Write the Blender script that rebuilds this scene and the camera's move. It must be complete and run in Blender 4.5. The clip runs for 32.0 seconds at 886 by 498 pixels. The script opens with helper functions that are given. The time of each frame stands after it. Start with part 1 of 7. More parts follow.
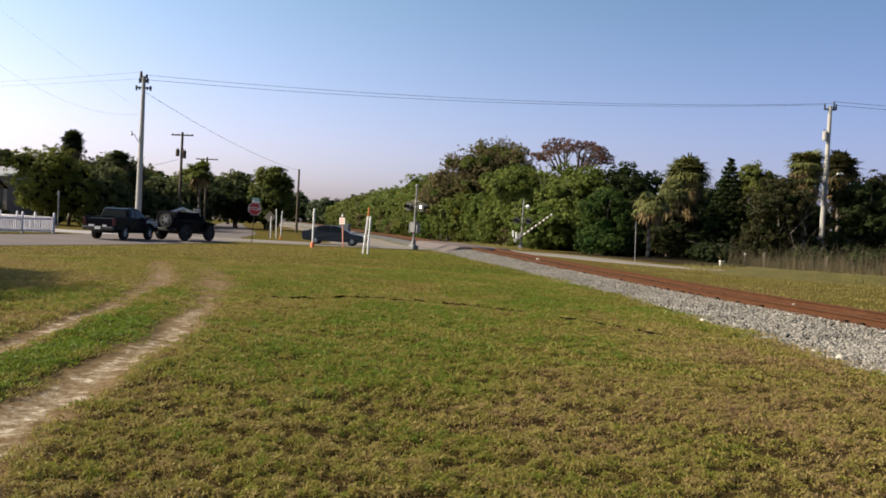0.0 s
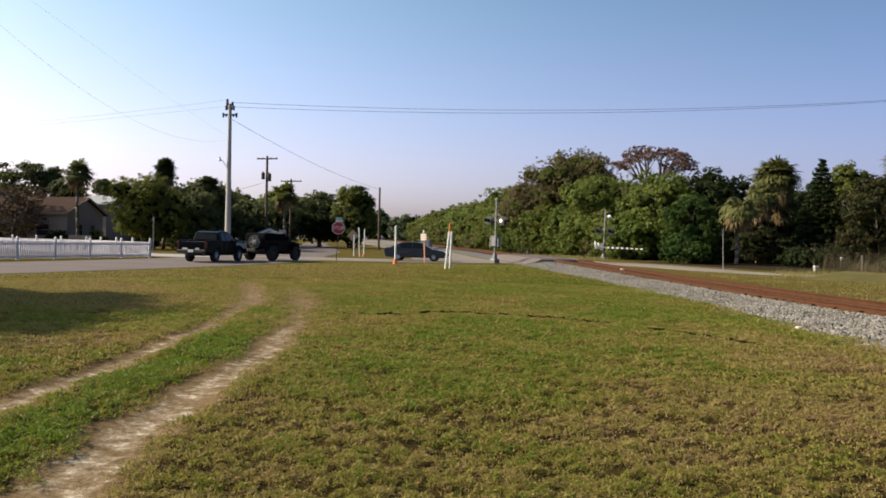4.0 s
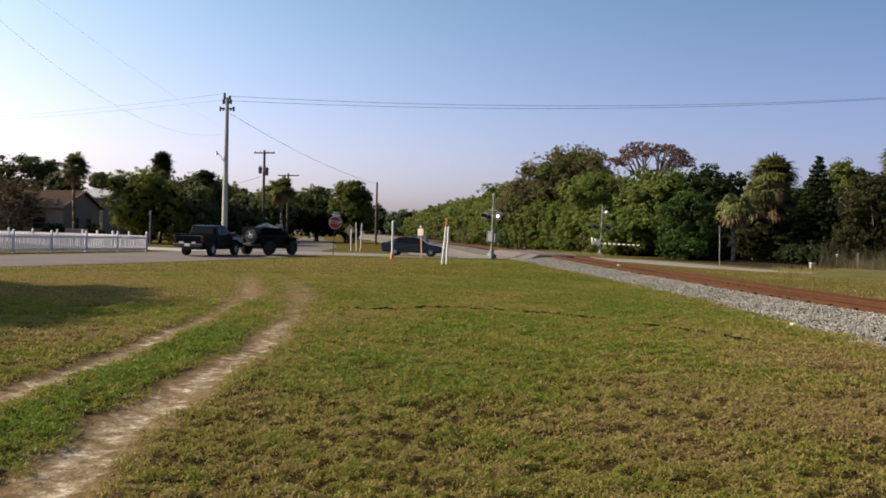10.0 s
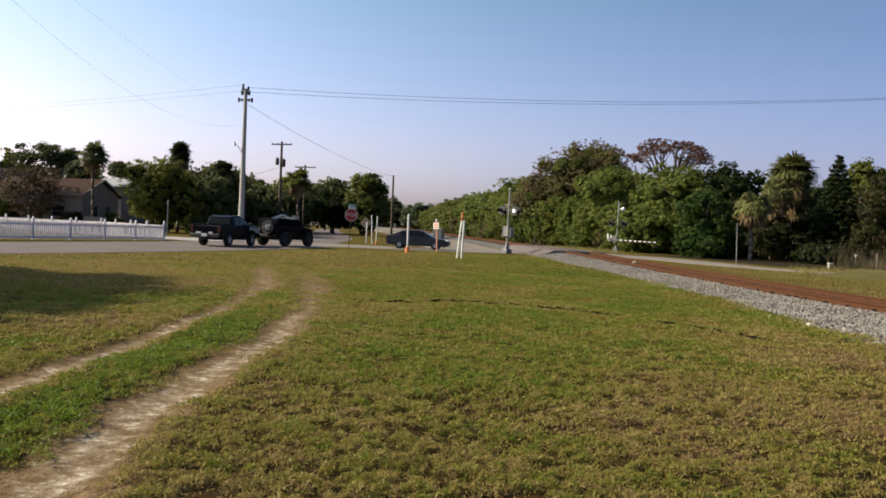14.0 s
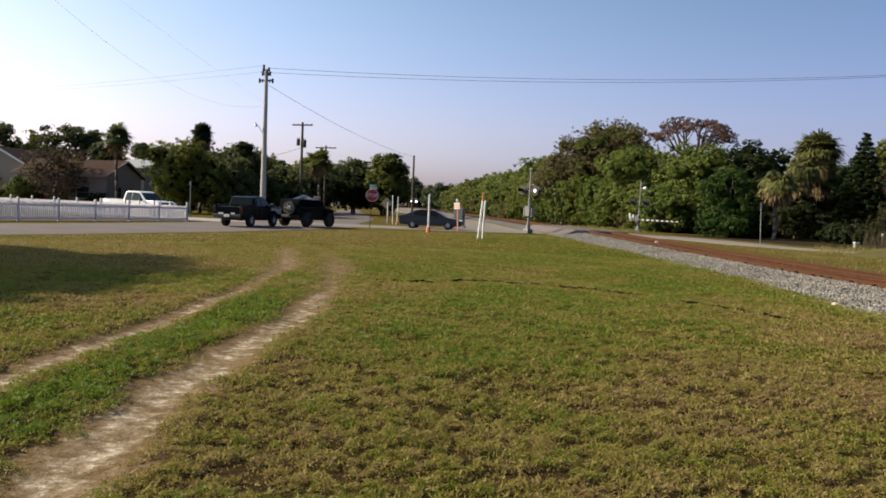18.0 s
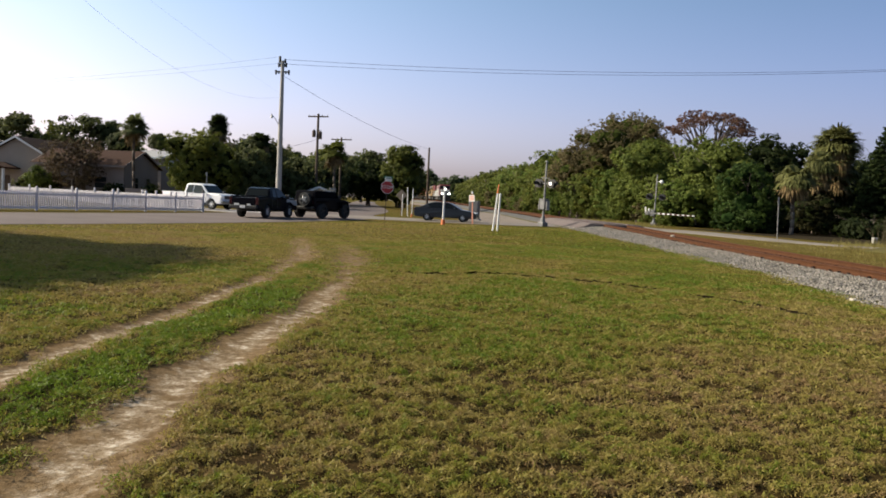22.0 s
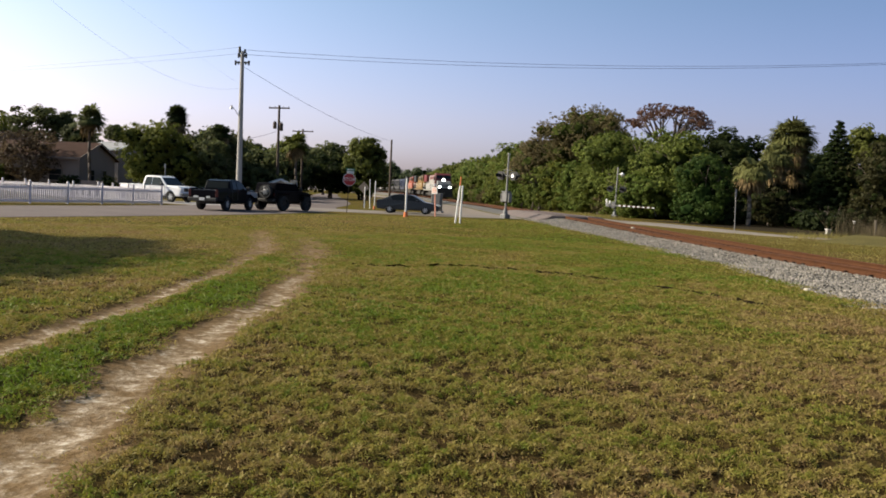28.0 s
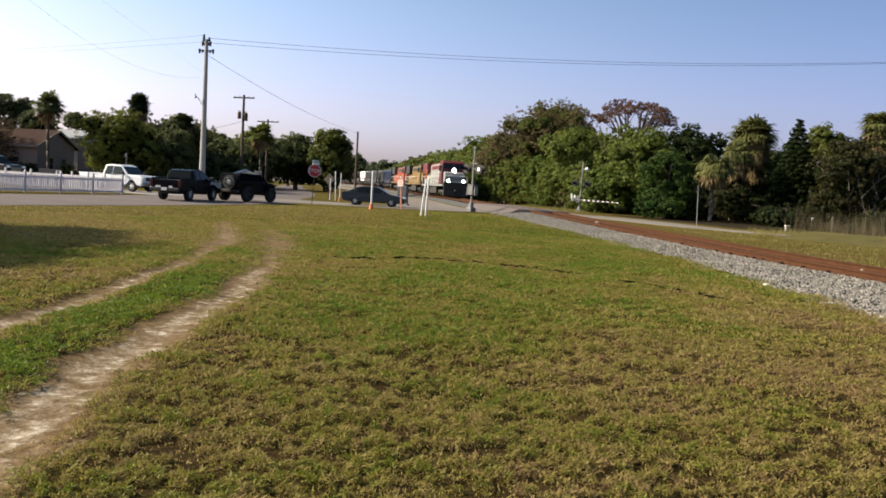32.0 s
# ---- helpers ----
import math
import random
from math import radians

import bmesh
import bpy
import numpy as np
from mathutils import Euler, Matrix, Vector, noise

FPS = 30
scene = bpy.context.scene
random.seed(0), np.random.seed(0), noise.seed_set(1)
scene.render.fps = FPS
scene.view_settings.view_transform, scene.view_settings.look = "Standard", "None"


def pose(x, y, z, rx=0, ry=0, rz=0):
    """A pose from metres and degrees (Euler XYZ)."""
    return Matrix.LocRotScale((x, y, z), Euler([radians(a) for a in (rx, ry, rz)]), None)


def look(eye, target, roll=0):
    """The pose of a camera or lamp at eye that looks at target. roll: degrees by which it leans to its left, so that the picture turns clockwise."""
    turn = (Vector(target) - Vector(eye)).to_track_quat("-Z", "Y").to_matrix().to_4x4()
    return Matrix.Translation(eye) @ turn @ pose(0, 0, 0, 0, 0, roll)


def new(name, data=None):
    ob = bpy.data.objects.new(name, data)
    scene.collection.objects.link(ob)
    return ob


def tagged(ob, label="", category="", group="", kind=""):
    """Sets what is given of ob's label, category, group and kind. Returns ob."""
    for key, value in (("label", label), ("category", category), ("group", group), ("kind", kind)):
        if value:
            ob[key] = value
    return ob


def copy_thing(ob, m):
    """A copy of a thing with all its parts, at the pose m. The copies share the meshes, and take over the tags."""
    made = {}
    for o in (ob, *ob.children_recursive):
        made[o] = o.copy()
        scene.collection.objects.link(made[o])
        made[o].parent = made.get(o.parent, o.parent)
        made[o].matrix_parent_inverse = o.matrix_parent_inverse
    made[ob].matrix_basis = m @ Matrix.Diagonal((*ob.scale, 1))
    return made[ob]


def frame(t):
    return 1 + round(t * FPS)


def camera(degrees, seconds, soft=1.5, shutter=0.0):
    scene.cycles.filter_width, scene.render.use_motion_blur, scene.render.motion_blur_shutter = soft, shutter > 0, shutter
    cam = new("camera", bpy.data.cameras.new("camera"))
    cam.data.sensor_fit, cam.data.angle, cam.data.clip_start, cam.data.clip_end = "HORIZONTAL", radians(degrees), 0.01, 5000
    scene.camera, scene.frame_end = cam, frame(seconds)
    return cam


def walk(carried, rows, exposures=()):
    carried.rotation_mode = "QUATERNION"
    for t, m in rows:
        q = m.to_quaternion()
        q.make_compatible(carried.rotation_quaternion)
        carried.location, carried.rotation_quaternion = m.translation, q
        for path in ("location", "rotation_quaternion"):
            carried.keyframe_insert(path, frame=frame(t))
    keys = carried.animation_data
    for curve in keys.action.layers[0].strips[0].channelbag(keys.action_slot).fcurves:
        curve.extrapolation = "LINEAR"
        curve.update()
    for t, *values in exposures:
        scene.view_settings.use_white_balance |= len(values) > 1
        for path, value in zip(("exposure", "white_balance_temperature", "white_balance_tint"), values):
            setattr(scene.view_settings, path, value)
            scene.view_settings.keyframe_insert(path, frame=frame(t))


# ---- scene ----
cam = camera(57.45, 32.0, soft=1.7)

# seconds, place of the standing viewer, pitch, roll, yaw
SWAY = (
    (0, 0.051, 0.121, 1.506, -1.40, -3.03, -0.00),
    (0.5, 0.065, 0.123, 1.513, -1.59, -3.45, 0.15),
    (1, 0.062, 0.116, 1.509, -1.77, -2.61, 0.72),
    (1.5, 0.061, 0.095, 1.513, -1.57, -2.28, 0.93),
    (2, 0.056, 0.093, 1.515, -0.75, -1.64, 1.47),
    (2.5, 0.051, 0.078, 1.511, -0.49, -1.37, 1.78),
    (3, 0.049, 0.074, 1.509, -0.23, -0.73, 2.20),
    (3.5, 0.029, 0.046, 1.507, -0.38, -0.45, 4.38),
    (5.5, -0.002, -0.006, 1.505, -1.43, -2.04, 6.92),
    (6, 0.000, 0.000, 1.500, -1.84, -2.40, 6.36),
    (6.5, -0.006, -0.003, 1.499, -1.98, -2.52, 6.54),
    (7, -0.002, -0.002, 1.503, -1.80, -2.45, 6.36),
    (7.5, -0.004, -0.004, 1.500, -2.25, -2.41, 6.27),
    (8, -0.009, 0.008, 1.504, -2.15, -2.30, 5.97),
    (8.5, -0.001, 0.005, 1.509, -1.31, -1.71, 5.30),
    (9, -0.007, 0.011, 1.493, -0.55, -1.75, 5.22),
    (9.5, 0.011, 0.021, 1.508, -0.60, -1.72, 4.83),
    (10, 0.037, 0.016, 1.506, -0.95, -1.53, 5.50),
    (10.5, 0.039, 0.011, 1.510, -0.94, -2.05, 5.68),
    (11, 0.043, 0.002, 1.503, -0.83, -2.00, 6.01),
    (11.5, 0.035, 0.005, 1.505, -0.63, -2.42, 5.65),
    (12, 0.032, 0.004, 1.505, -0.83, -2.24, 5.49),
    (12.5, 0.036, 0.005, 1.502, -1.15, -2.33, 5.74),
    (13, 0.034, 0.004, 1.506, -1.10, -2.22, 5.84),
    (13.5, 0.032, -0.007, 1.506, -1.12, -2.25, 6.03),
    (14, 0.029, -0.011, 1.506, -1.42, -2.43, 6.59),
    (14.5, 0.024, -0.002, 1.505, -1.62, -2.18, 6.69),
    (16.5, 0.026, -0.004, 1.507, -1.57, -2.39, 7.07),
    (17, 0.021, -0.022, 1.510, -1.56, -2.38, 7.24),
    (17.5, 0.019, -0.019, 1.498, -2.14, -2.48, 7.41),
    (18, 0.014, -0.015, 1.498, -2.88, -2.26, 8.05),
    (18.5, 0.013, -0.011, 1.503, -3.05, -2.16, 8.74),
    (19, 0.015, -0.011, 1.497, -3.27, -2.45, 8.72),
    (19.5, 0.012, 0.001, 1.495, -3.48, -2.52, 8.39),
    (20, 0.006, -0.007, 1.491, -3.59, -2.71, 8.63),
    (20.5, 0.007, -0.017, 1.492, -3.60, -2.68, 8.93),
    (21, 0.014, -0.020, 1.498, -3.66, -2.57, 8.72),
    (21.5, 0.007, -0.014, 1.496, -3.68, -2.57, 8.92),
    (22, 0.008, -0.024, 1.494, -3.46, -2.64, 9.10),
    (22.5, 0.009, -0.017, 1.493, -3.29, -2.52, 9.09),
    (23, 0.010, -0.008, 1.491, -3.58, -2.48, 8.68),
    (23.5, 0.013, -0.010, 1.491, -3.95, -2.58, 8.32),
    (24, 0.011, -0.005, 1.496, -3.67, -2.67, 8.16),
    (24.5, 0.015, -0.012, 1.493, -3.70, -2.57, 7.95),
    (26.5, 0.017, 0.001, 1.496, -3.61, -2.70, 7.52),
    (27, 0.011, -0.001, 1.493, -3.65, -2.67, 7.46),
    (27.5, 0.016, 0.014, 1.493, -3.84, -2.65, 6.94),
    (28, 0.024, 0.012, 1.489, -3.88, -2.61, 6.47),
    (28.5, 0.020, 0.008, 1.489, -3.90, -2.85, 6.63),
    (29, 0.013, 0.012, 1.486, -4.09, -2.84, 6.84),
    (29.5, 0.020, 0.014, 1.490, -4.40, -2.83, 6.51),
    (30, 0.025, 0.014, 1.488, -4.29, -2.88, 5.85),
    (30.5, 0.023, 0.026, 1.484, -4.54, -3.03, 5.39),
    (31, 0.028, 0.020, 1.485, -4.46, -3.04, 4.92),
    (31.5, 0.031, 0.031, 1.483, -4.32, -3.06, 4.22),
    (32, 0.026, 0.035, 1.484, -4.26, -3.26, 4.07),
)
walk(cam, [(t, pose(x, y, z, 90 + p, r, w)) for t, x, y, z, p, r, w in SWAY], exposures=((0, 1.0), (3.5, 0.98), (6, 0.88), (29.5, 0.88), (32, 1.03)))

# ---- light ----
SUN_AZ, SUN_EL = -89.0, 33.0   # degrees clockwise from +y, above the horizon
world = bpy.data.worlds.new("sky")
scene.world = world
world.use_nodes = True
wn = world.node_tree.nodes
sky = wn.new("ShaderNodeTexSky")
sky.sky_type = "NISHITA"
sky.sun_disc = False
sky.sun_elevation, sky.sun_rotation = radians(SUN_EL), radians(SUN_AZ)
sky.air_density, sky.dust_density, sky.ozone_density = 1.0, 2.2, 2.0
tint = wn.new("ShaderNodeMix")
tint.data_type, tint.blend_type = "RGBA", "MULTIPLY"
tint.inputs["Factor"].default_value, tint.inputs["B"].default_value = 1.0, (0.985, 0.985, 0.975, 1.0)
world.node_tree.links.new(sky.outputs[0], tint.inputs["A"])
# lavender evening air low over the horizon
wc, wz, wr = wn.new("ShaderNodeTexCoord"), wn.new("ShaderNodeSeparateXYZ"), wn.new("ShaderNodeValToRGB")
wr.color_ramp.elements[0].position, wr.color_ramp.elements[0].color = 0.0, (1.13, 1.1, 1.6, 1.0)
wr.color_ramp.elements[1].position, wr.color_ramp.elements[1].color = 0.34, (0.82, 1.045, 1.04, 1.0)
_haze = wr.color_ramp.elements.new(0.09)
_haze.color = (1.2, 1.1, 1.4, 1.0)
low_air = wn.new("ShaderNodeMix")
low_air.data_type, low_air.blend_type = "RGBA", "MULTIPLY"
low_air.inputs["Factor"].default_value = 1.0
world.node_tree.links.new(wc.outputs["Generated"], wz.inputs[0])
world.node_tree.links.new(wz.outputs["Z"], wr.inputs[0])
world.node_tree.links.new(tint.outputs["Result"], low_air.inputs["A"])
world.node_tree.links.new(wr.outputs[0], low_air.inputs["B"])
away, deep = wn.new("ShaderNodeValToRGB"), wn.new("ShaderNodeMix")
span = wn.new("ShaderNodeMapRange")
span.inputs["From Min"].default_value, span.inputs["From Max"].default_value = -0.55, 0.5
away.color_ramp.elements[0].position, away.color_ramp.elements[0].color = 0.0, (1.43, 1.31, 1.2, 1.0)
away.color_ramp.elements[1].position, away.color_ramp.elements[1].color = 1.0, (0.75, 0.72, 0.8, 1.0)
deep.data_type, deep.blend_type = "RGBA", "MULTIPLY"
deep.inputs["Factor"].default_value = 1.0
world.node_tree.links.new(wz.outputs["X"], span.inputs["Value"])
world.node_tree.links.new(span.outputs[0], away.inputs[0])
world.node_tree.links.new(low_air.outputs["Result"], deep.inputs["A"])
world.node_tree.links.new(away.outputs[0], deep.inputs["B"])
world.node_tree.links.new(deep.outputs["Result"], wn["Background"].inputs[0])
wn["Background"].inputs[1].default_value = 0.08
sun = new("sun", bpy.data.lights.new("sun", "SUN"))
sun.data.energy, sun.data.angle, sun.data.color = 5.0, radians(0.6), (1.0, 0.88, 0.7)
_d = Vector((math.sin(radians(SUN_AZ)) * math.cos(radians(SUN_EL)), math.cos(radians(SUN_AZ)) * math.cos(radians(SUN_EL)), math.sin(radians(SUN_EL))))
sun.matrix_basis = look(_d * 200, (0, 0, 0))
scene.view_settings.exposure = 0.88

# ---- materials ----
def mat(name, color, rough=0.7, metal=0.0, var=0.15, scale=3.0, fine=40.0, bump=0.0, island=0.0, rand=0.0, spec=0.5, emit=None):
    """A surface with two scales of variation: broad stains and fine grain."""
    m = bpy.data.materials.new(name)
    m.use_nodes = True
    nt = m.node_tree
    n, l = nt.nodes, nt.links
    b = n["Principled BSDF"]
    b.inputs["Roughness"].default_value, b.inputs["Metallic"].default_value = rough, metal
    b.inputs["Specular IOR Level"].default_value = spec
    tc = n.new("ShaderNodeTexCoord")
    n1, n2 = n.new("ShaderNodeTexNoise"), n.new("ShaderNodeTexNoise")
    n1.inputs["Scale"].default_value, n2.inputs["Scale"].default_value = scale, fine
    n1.inputs["Detail"].default_value = 5
    for q in (n1, n2):
        l.new(tc.outputs["Object"], q.inputs["Vector"])
    add = n.new("ShaderNodeMath")
    add.operation = "ADD"
    l.new(n1.outputs["Fac"], add.inputs[0]), l.new(n2.outputs["Fac"], add.inputs[1])
    last = add.outputs[0]
    lo, hi = 1 - var, 1 + var
    if island or rand:
        src = n.new("ShaderNodeNewGeometry").outputs["Random Per Island"] if island else n.new("ShaderNodeObjectInfo").outputs["Random"]
        mul = n.new("ShaderNodeMath")
        mul.operation = "MULTIPLY_ADD"
        l.new(src, mul.inputs[0])
        mul.inputs[1].default_value = island or rand
        l.new(last, mul.inputs[2])
        last = mul.outputs[0]
    mr = n.new("ShaderNodeMapRange")
    mr.inputs["From Min"].default_value, mr.inputs["From Max"].default_value = 0.6, 1.4 + (island or rand)
    mr.inputs["To Min"].default_value, mr.inputs["To Max"].default_value = lo, hi
    l.new(last, mr.inputs["Value"])
    mix = n.new("ShaderNodeVectorMath")
    mix.operation = "SCALE"
    mix.inputs[0].default_value = color
    l.new(mr.outputs[0], mix.inputs["Scale"])
    l.new(mix.outputs[0], b.inputs["Base Color"])
    if bump:
        bp = n.new("ShaderNodeBump")
        bp.inputs["Strength"].default_value, bp.inputs["Distance"].default_value = 0.6, bump
        l.new(n2.outputs["Fac"], bp.inputs["Height"]), l.new(bp.outputs[0], b.inputs["Normal"])
    if emit:
        b.inputs["Emission Color"].default_value, b.inputs["Emission Strength"].default_value = (*emit[0], 1), emit[1]
    return m


def leafy(name, dark, light, yellow=None, trans=0.45, patch=0.5):
    """Foliage: each leaf clump its own shade, with broad drifts of colour over the crown."""
    m = bpy.data.materials.new(name)
    m.use_nodes = True
    n, l = m.node_tree.nodes, m.node_tree.links
    b = n["Principled BSDF"]
    out = n["Material Output"]
    b.inputs["Roughness"].default_value = 0.65
    b.inputs["Specular IOR Level"].default_value = 0.12
    geo, tc, no = n.new("ShaderNodeNewGeometry"), n.new("ShaderNodeTexCoord"), n.new("ShaderNodeTexNoise")
    no.inputs["Scale"].default_value = patch
    no.inputs["Detail"].default_value = 5
    l.new(tc.outputs["Object"], no.inputs["Vector"])
    ad = n.new("ShaderNodeMath")
    ad.operation = "MULTIPLY_ADD"
    l.new(geo.outputs["Random Per Island"], ad.inputs[0])
    ad.inputs[1].default_value = 0.2
    l.new(no.outputs["Fac"], ad.inputs[2])
    cr = n.new("ShaderNodeValToRGB")
    cr.color_ramp.elements[0].position, cr.color_ramp.elements[0].color = 0.36, (*dark, 1)
    cr.color_ramp.elements[1].position, cr.color_ramp.elements[1].color = 0.8, (*light, 1)
    if yellow:
        e = cr.color_ramp.elements.new(1.0)
        e.color = (*yellow, 1)
    l.new(ad.outputs[0], cr.inputs["Fac"])
    l.new(cr.outputs[0], b.inputs["Base Color"])
    tr = n.new("ShaderNodeBsdfTranslucent")
    l.new(cr.outputs[0], tr.inputs["Color"])
    mx = n.new("ShaderNodeMixShader")
    mx.inputs[0].default_value = trans
    l.new(b.outputs[0], mx.inputs[1]), l.new(tr.outputs[0], mx.inputs[2]), l.new(mx.outputs[0], out.inputs["Surface"])
    return m


def glass(name, tint, rough=0.12):
    m = mat(name, tint, rough, 0.0, 0.05, spec=0.18)
    return m


M = dict(
    asphalt=mat("asphalt", (0.111, 0.0905, 0.0858), 0.95, var=0.22, scale=0.35, fine=25, bump=0.004, spec=0.1),
    concrete=mat("concrete", (0.281, 0.268, 0.248), 0.85, var=0.15, scale=1.2, fine=30, bump=0.003),
    pole=mat("pole_concrete", (0.3, 0.285, 0.265), 0.85, var=0.12, scale=1.5, fine=30),
    wood=mat("pole_wood", (0.0737, 0.0503, 0.0335), 0.9, var=0.3, scale=3, fine=30),
    steel=mat("galvanised_steel", (0.188, 0.184, 0.178), 0.6, 0.2, 0.15),
    black=mat("black_paint", (0.01, 0.01, 0.0107), 0.5, var=0.2),
    white=mat("white_paint", (0.62, 0.61, 0.6), 0.55, var=0.08),
    vinyl=mat("white_vinyl", (0.62, 0.59, 0.62), 0.6, var=0.08, spec=0.2),
    red=mat("sign_red", (0.335, 0.0134, 0.0168), 0.4, var=0.1),
    orange=mat("marker_orange", (0.6, 0.16, 0.04), 0.5, var=0.2),
    green=mat("sign_green", (0.0134, 0.107, 0.0469), 0.4, var=0.1),
    rust=mat("rusty_steel", (0.06, 0.025, 0.0115), 0.85, 0.0, 0.3, 4, 40, 0.002, spec=0.1),
    railtop=mat("worn_rail_head", (0.062, 0.027, 0.0135), 0.7, 0.1, 0.2, 4, 40, spec=0.2),
    tie=mat("rust_stained_tie", (0.0402, 0.0214, 0.0127), 0.9, 0, 0.3, 2, 30, 0.004, rand=0.3, spec=0.1),
    bed=mat("rust_stained_ballast", (0.0402, 0.0214, 0.0127), 0.95, 0, 0.35, 1.2, 26, 0.03, spec=0.1),
    stone=mat("grey_ballast", (0.0536, 0.0489, 0.0442), 0.9, 0, 0.6, 0.8, 14, 0.03),
    stones=mat("ballast_stone", (0.181, 0.164, 0.144), 0.9, 0, 0.8, 0.6, 30, 0, island=0.9, spec=0.1),
    rubber=mat("tyre_rubber", (0.0134, 0.0134, 0.0134), 0.85, var=0.2),
    rim=mat("alloy_rim", (0.55, 0.55, 0.56), 0.45, 0.4, 0.1),
    glass=glass("car_glass", (0.018, 0.022, 0.024)),
    dark_glass=glass("tinted_car_glass", (0.007, 0.008, 0.009), 0.25),
    chrome=mat("chrome", (0.281, 0.281, 0.281), 0.3, 1.0, 0.05),
    tail=mat("tail_light", (0.0402, 0.00536, 0.0067), 0.25, var=0.1),
    lamp=mat("headlamp_lens", (0.8, 0.8, 0.78), 0.15, var=0.05),
    paint_slate=mat("slate_car_paint", (0.021, 0.023, 0.026), 0.3, 0.0, 0.06, spec=0.35),
    paint_navy=mat("dark_truck_paint", (0.0048, 0.0048, 0.0078), 0.22, 0.0, 0.12, spec=0.1),
    paint_black=mat("black_jeep_paint", (0.0045, 0.0045, 0.0062), 0.35, 0.0, 0.15, spec=0.08),
    paint_white=mat("white_truck_paint", (0.58, 0.58, 0.6), 0.28, 0.0, 0.05, spec=0.6),
    canvas=mat("black_canvas", (0.00402, 0.00402, 0.00603), 0.9, var=0.2, fine=60, bump=0.003, spec=0.03),
    stucco=mat("cream_stucco", (0.268, 0.221, 0.181), 0.9, var=0.1, scale=0.8, fine=20, bump=0.006),
    stucco2=mat("tan_stucco", (0.228, 0.178, 0.154), 0.9, var=0.12, scale=0.8, fine=20, bump=0.006),
    shingle=mat("brown_shingle", (0.0369, 0.0181, 0.0127), 0.95, var=0.3, scale=1.5, fine=14, bump=0.02, spec=0.1),
    shingle2=mat("grey_shingle", (0.201, 0.201, 0.208), 0.9, var=0.2, scale=1.5, fine=14, bump=0.02),
    bark=mat("bark", (0.0871, 0.067, 0.0536), 0.95, var=0.4, scale=4, fine=18, bump=0.03),
    palmbark=mat("palm_bark", (0.114, 0.0938, 0.0771), 0.95, var=0.35, scale=6, fine=20, bump=0.03),
    leaf_a=leafy("oak_leaf", (0.0419, 0.0503, 0.0109), (0.126, 0.139, 0.0276)),
    # brighter copy of oak_leaf with the sunlight put into the colour
    leaf_o=leafy("oak_leaf_sunlit", (0.0603, 0.0723, 0.0131), (0.176, 0.186, 0.0353)),
    leaf_g=leafy("glossy_bush_leaf", (0.018, 0.038, 0.0075), (0.063, 0.098, 0.019)),
    # paler copy of dark_leaf: the light on the left-hand trees as colour
    leaf_h=leafy("lit_grey_green_leaf", (0.036, 0.044, 0.0165), (0.118, 0.13, 0.046)),
    leaf_b=leafy("bright_leaf", (0.0488, 0.0697, 0.0122), (0.152, 0.178, 0.0365)),
    leaf_c=leafy("olive_leaf", (0.065, 0.056, 0.026), (0.168, 0.136, 0.062)),
    # near-black green; in the thicket the colour also carries deep shade
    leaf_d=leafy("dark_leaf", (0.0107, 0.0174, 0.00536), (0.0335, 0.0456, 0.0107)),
    leaf_e=leafy("mid_green_leaf", (0.0436, 0.0697, 0.0122), (0.131, 0.174, 0.0331)),
    leaf_k=leafy("brown_olive_leaf", (0.0174, 0.0188, 0.0067), (0.0503, 0.0469, 0.0161)),
    leaf_w=leafy("bare_brown_twig", (0.0335, 0.0241, 0.0147), (0.0938, 0.067, 0.0369)),
    leaf_n=leafy("pine_needle", (0.00856, 0.0161, 0.00482), (0.0241, 0.0375, 0.00968)),
    leaf_r=leafy("rust_brown_leaf", (0.062, 0.031, 0.021), (0.155, 0.085, 0.057)),
    leaf_p=leafy("palm_frond", (0.05, 0.057, 0.018), (0.145, 0.145, 0.048), trans=0.3),
    leaf_s=leafy("dry_palm_skirt", (0.0636, 0.0429, 0.0201), (0.241, 0.168, 0.0771), trans=0.2),
    leaf_f=leafy("far_tree_leaf", (0.0335, 0.0503, 0.0235), (0.0804, 0.101, 0.0436)),
    vergegrass=leafy("olive_verge_grass", (0.113, 0.105, 0.0261), (0.261, 0.218, 0.0741), trans=0.3),
    drygrass=leafy("dry_tall_grass", (0.05, 0.041, 0.024), (0.15, 0.12, 0.068), trans=0.3),
    # colours of the lumps inside crowns, standing for the shade within
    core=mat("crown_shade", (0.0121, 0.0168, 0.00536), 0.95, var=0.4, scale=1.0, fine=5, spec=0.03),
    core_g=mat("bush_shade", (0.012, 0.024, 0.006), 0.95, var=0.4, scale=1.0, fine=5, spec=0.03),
    # brighter copy of crown_shade for crowns in sunlight
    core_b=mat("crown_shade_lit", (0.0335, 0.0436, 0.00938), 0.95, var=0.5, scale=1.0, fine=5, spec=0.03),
)


# ---- mesh helpers ----
def thing(name, m, label, category, group="", kind=""):
    ob = new(name)
    ob.empty_display_size = 0.2
    ob.matrix_basis = m
    return tagged(ob, label, category, group, kind)


def put(name, bm, mats, parent=None, label="", smooth=False):
    me = bpy.data.meshes.new(name)
    bmesh.ops.recalc_face_normals(bm, faces=bm.faces)
    bm.to_mesh(me)
    bm.free()
    for q in (mats if isinstance(mats, (list, tuple)) else [mats]):
        me.materials.append(q)
    if smooth:
        me.shade_smooth()
    ob = new(name, me)
    if parent is not None:
        ob.parent = parent
    if label:
        tagged(ob, label)
    return ob


part = put


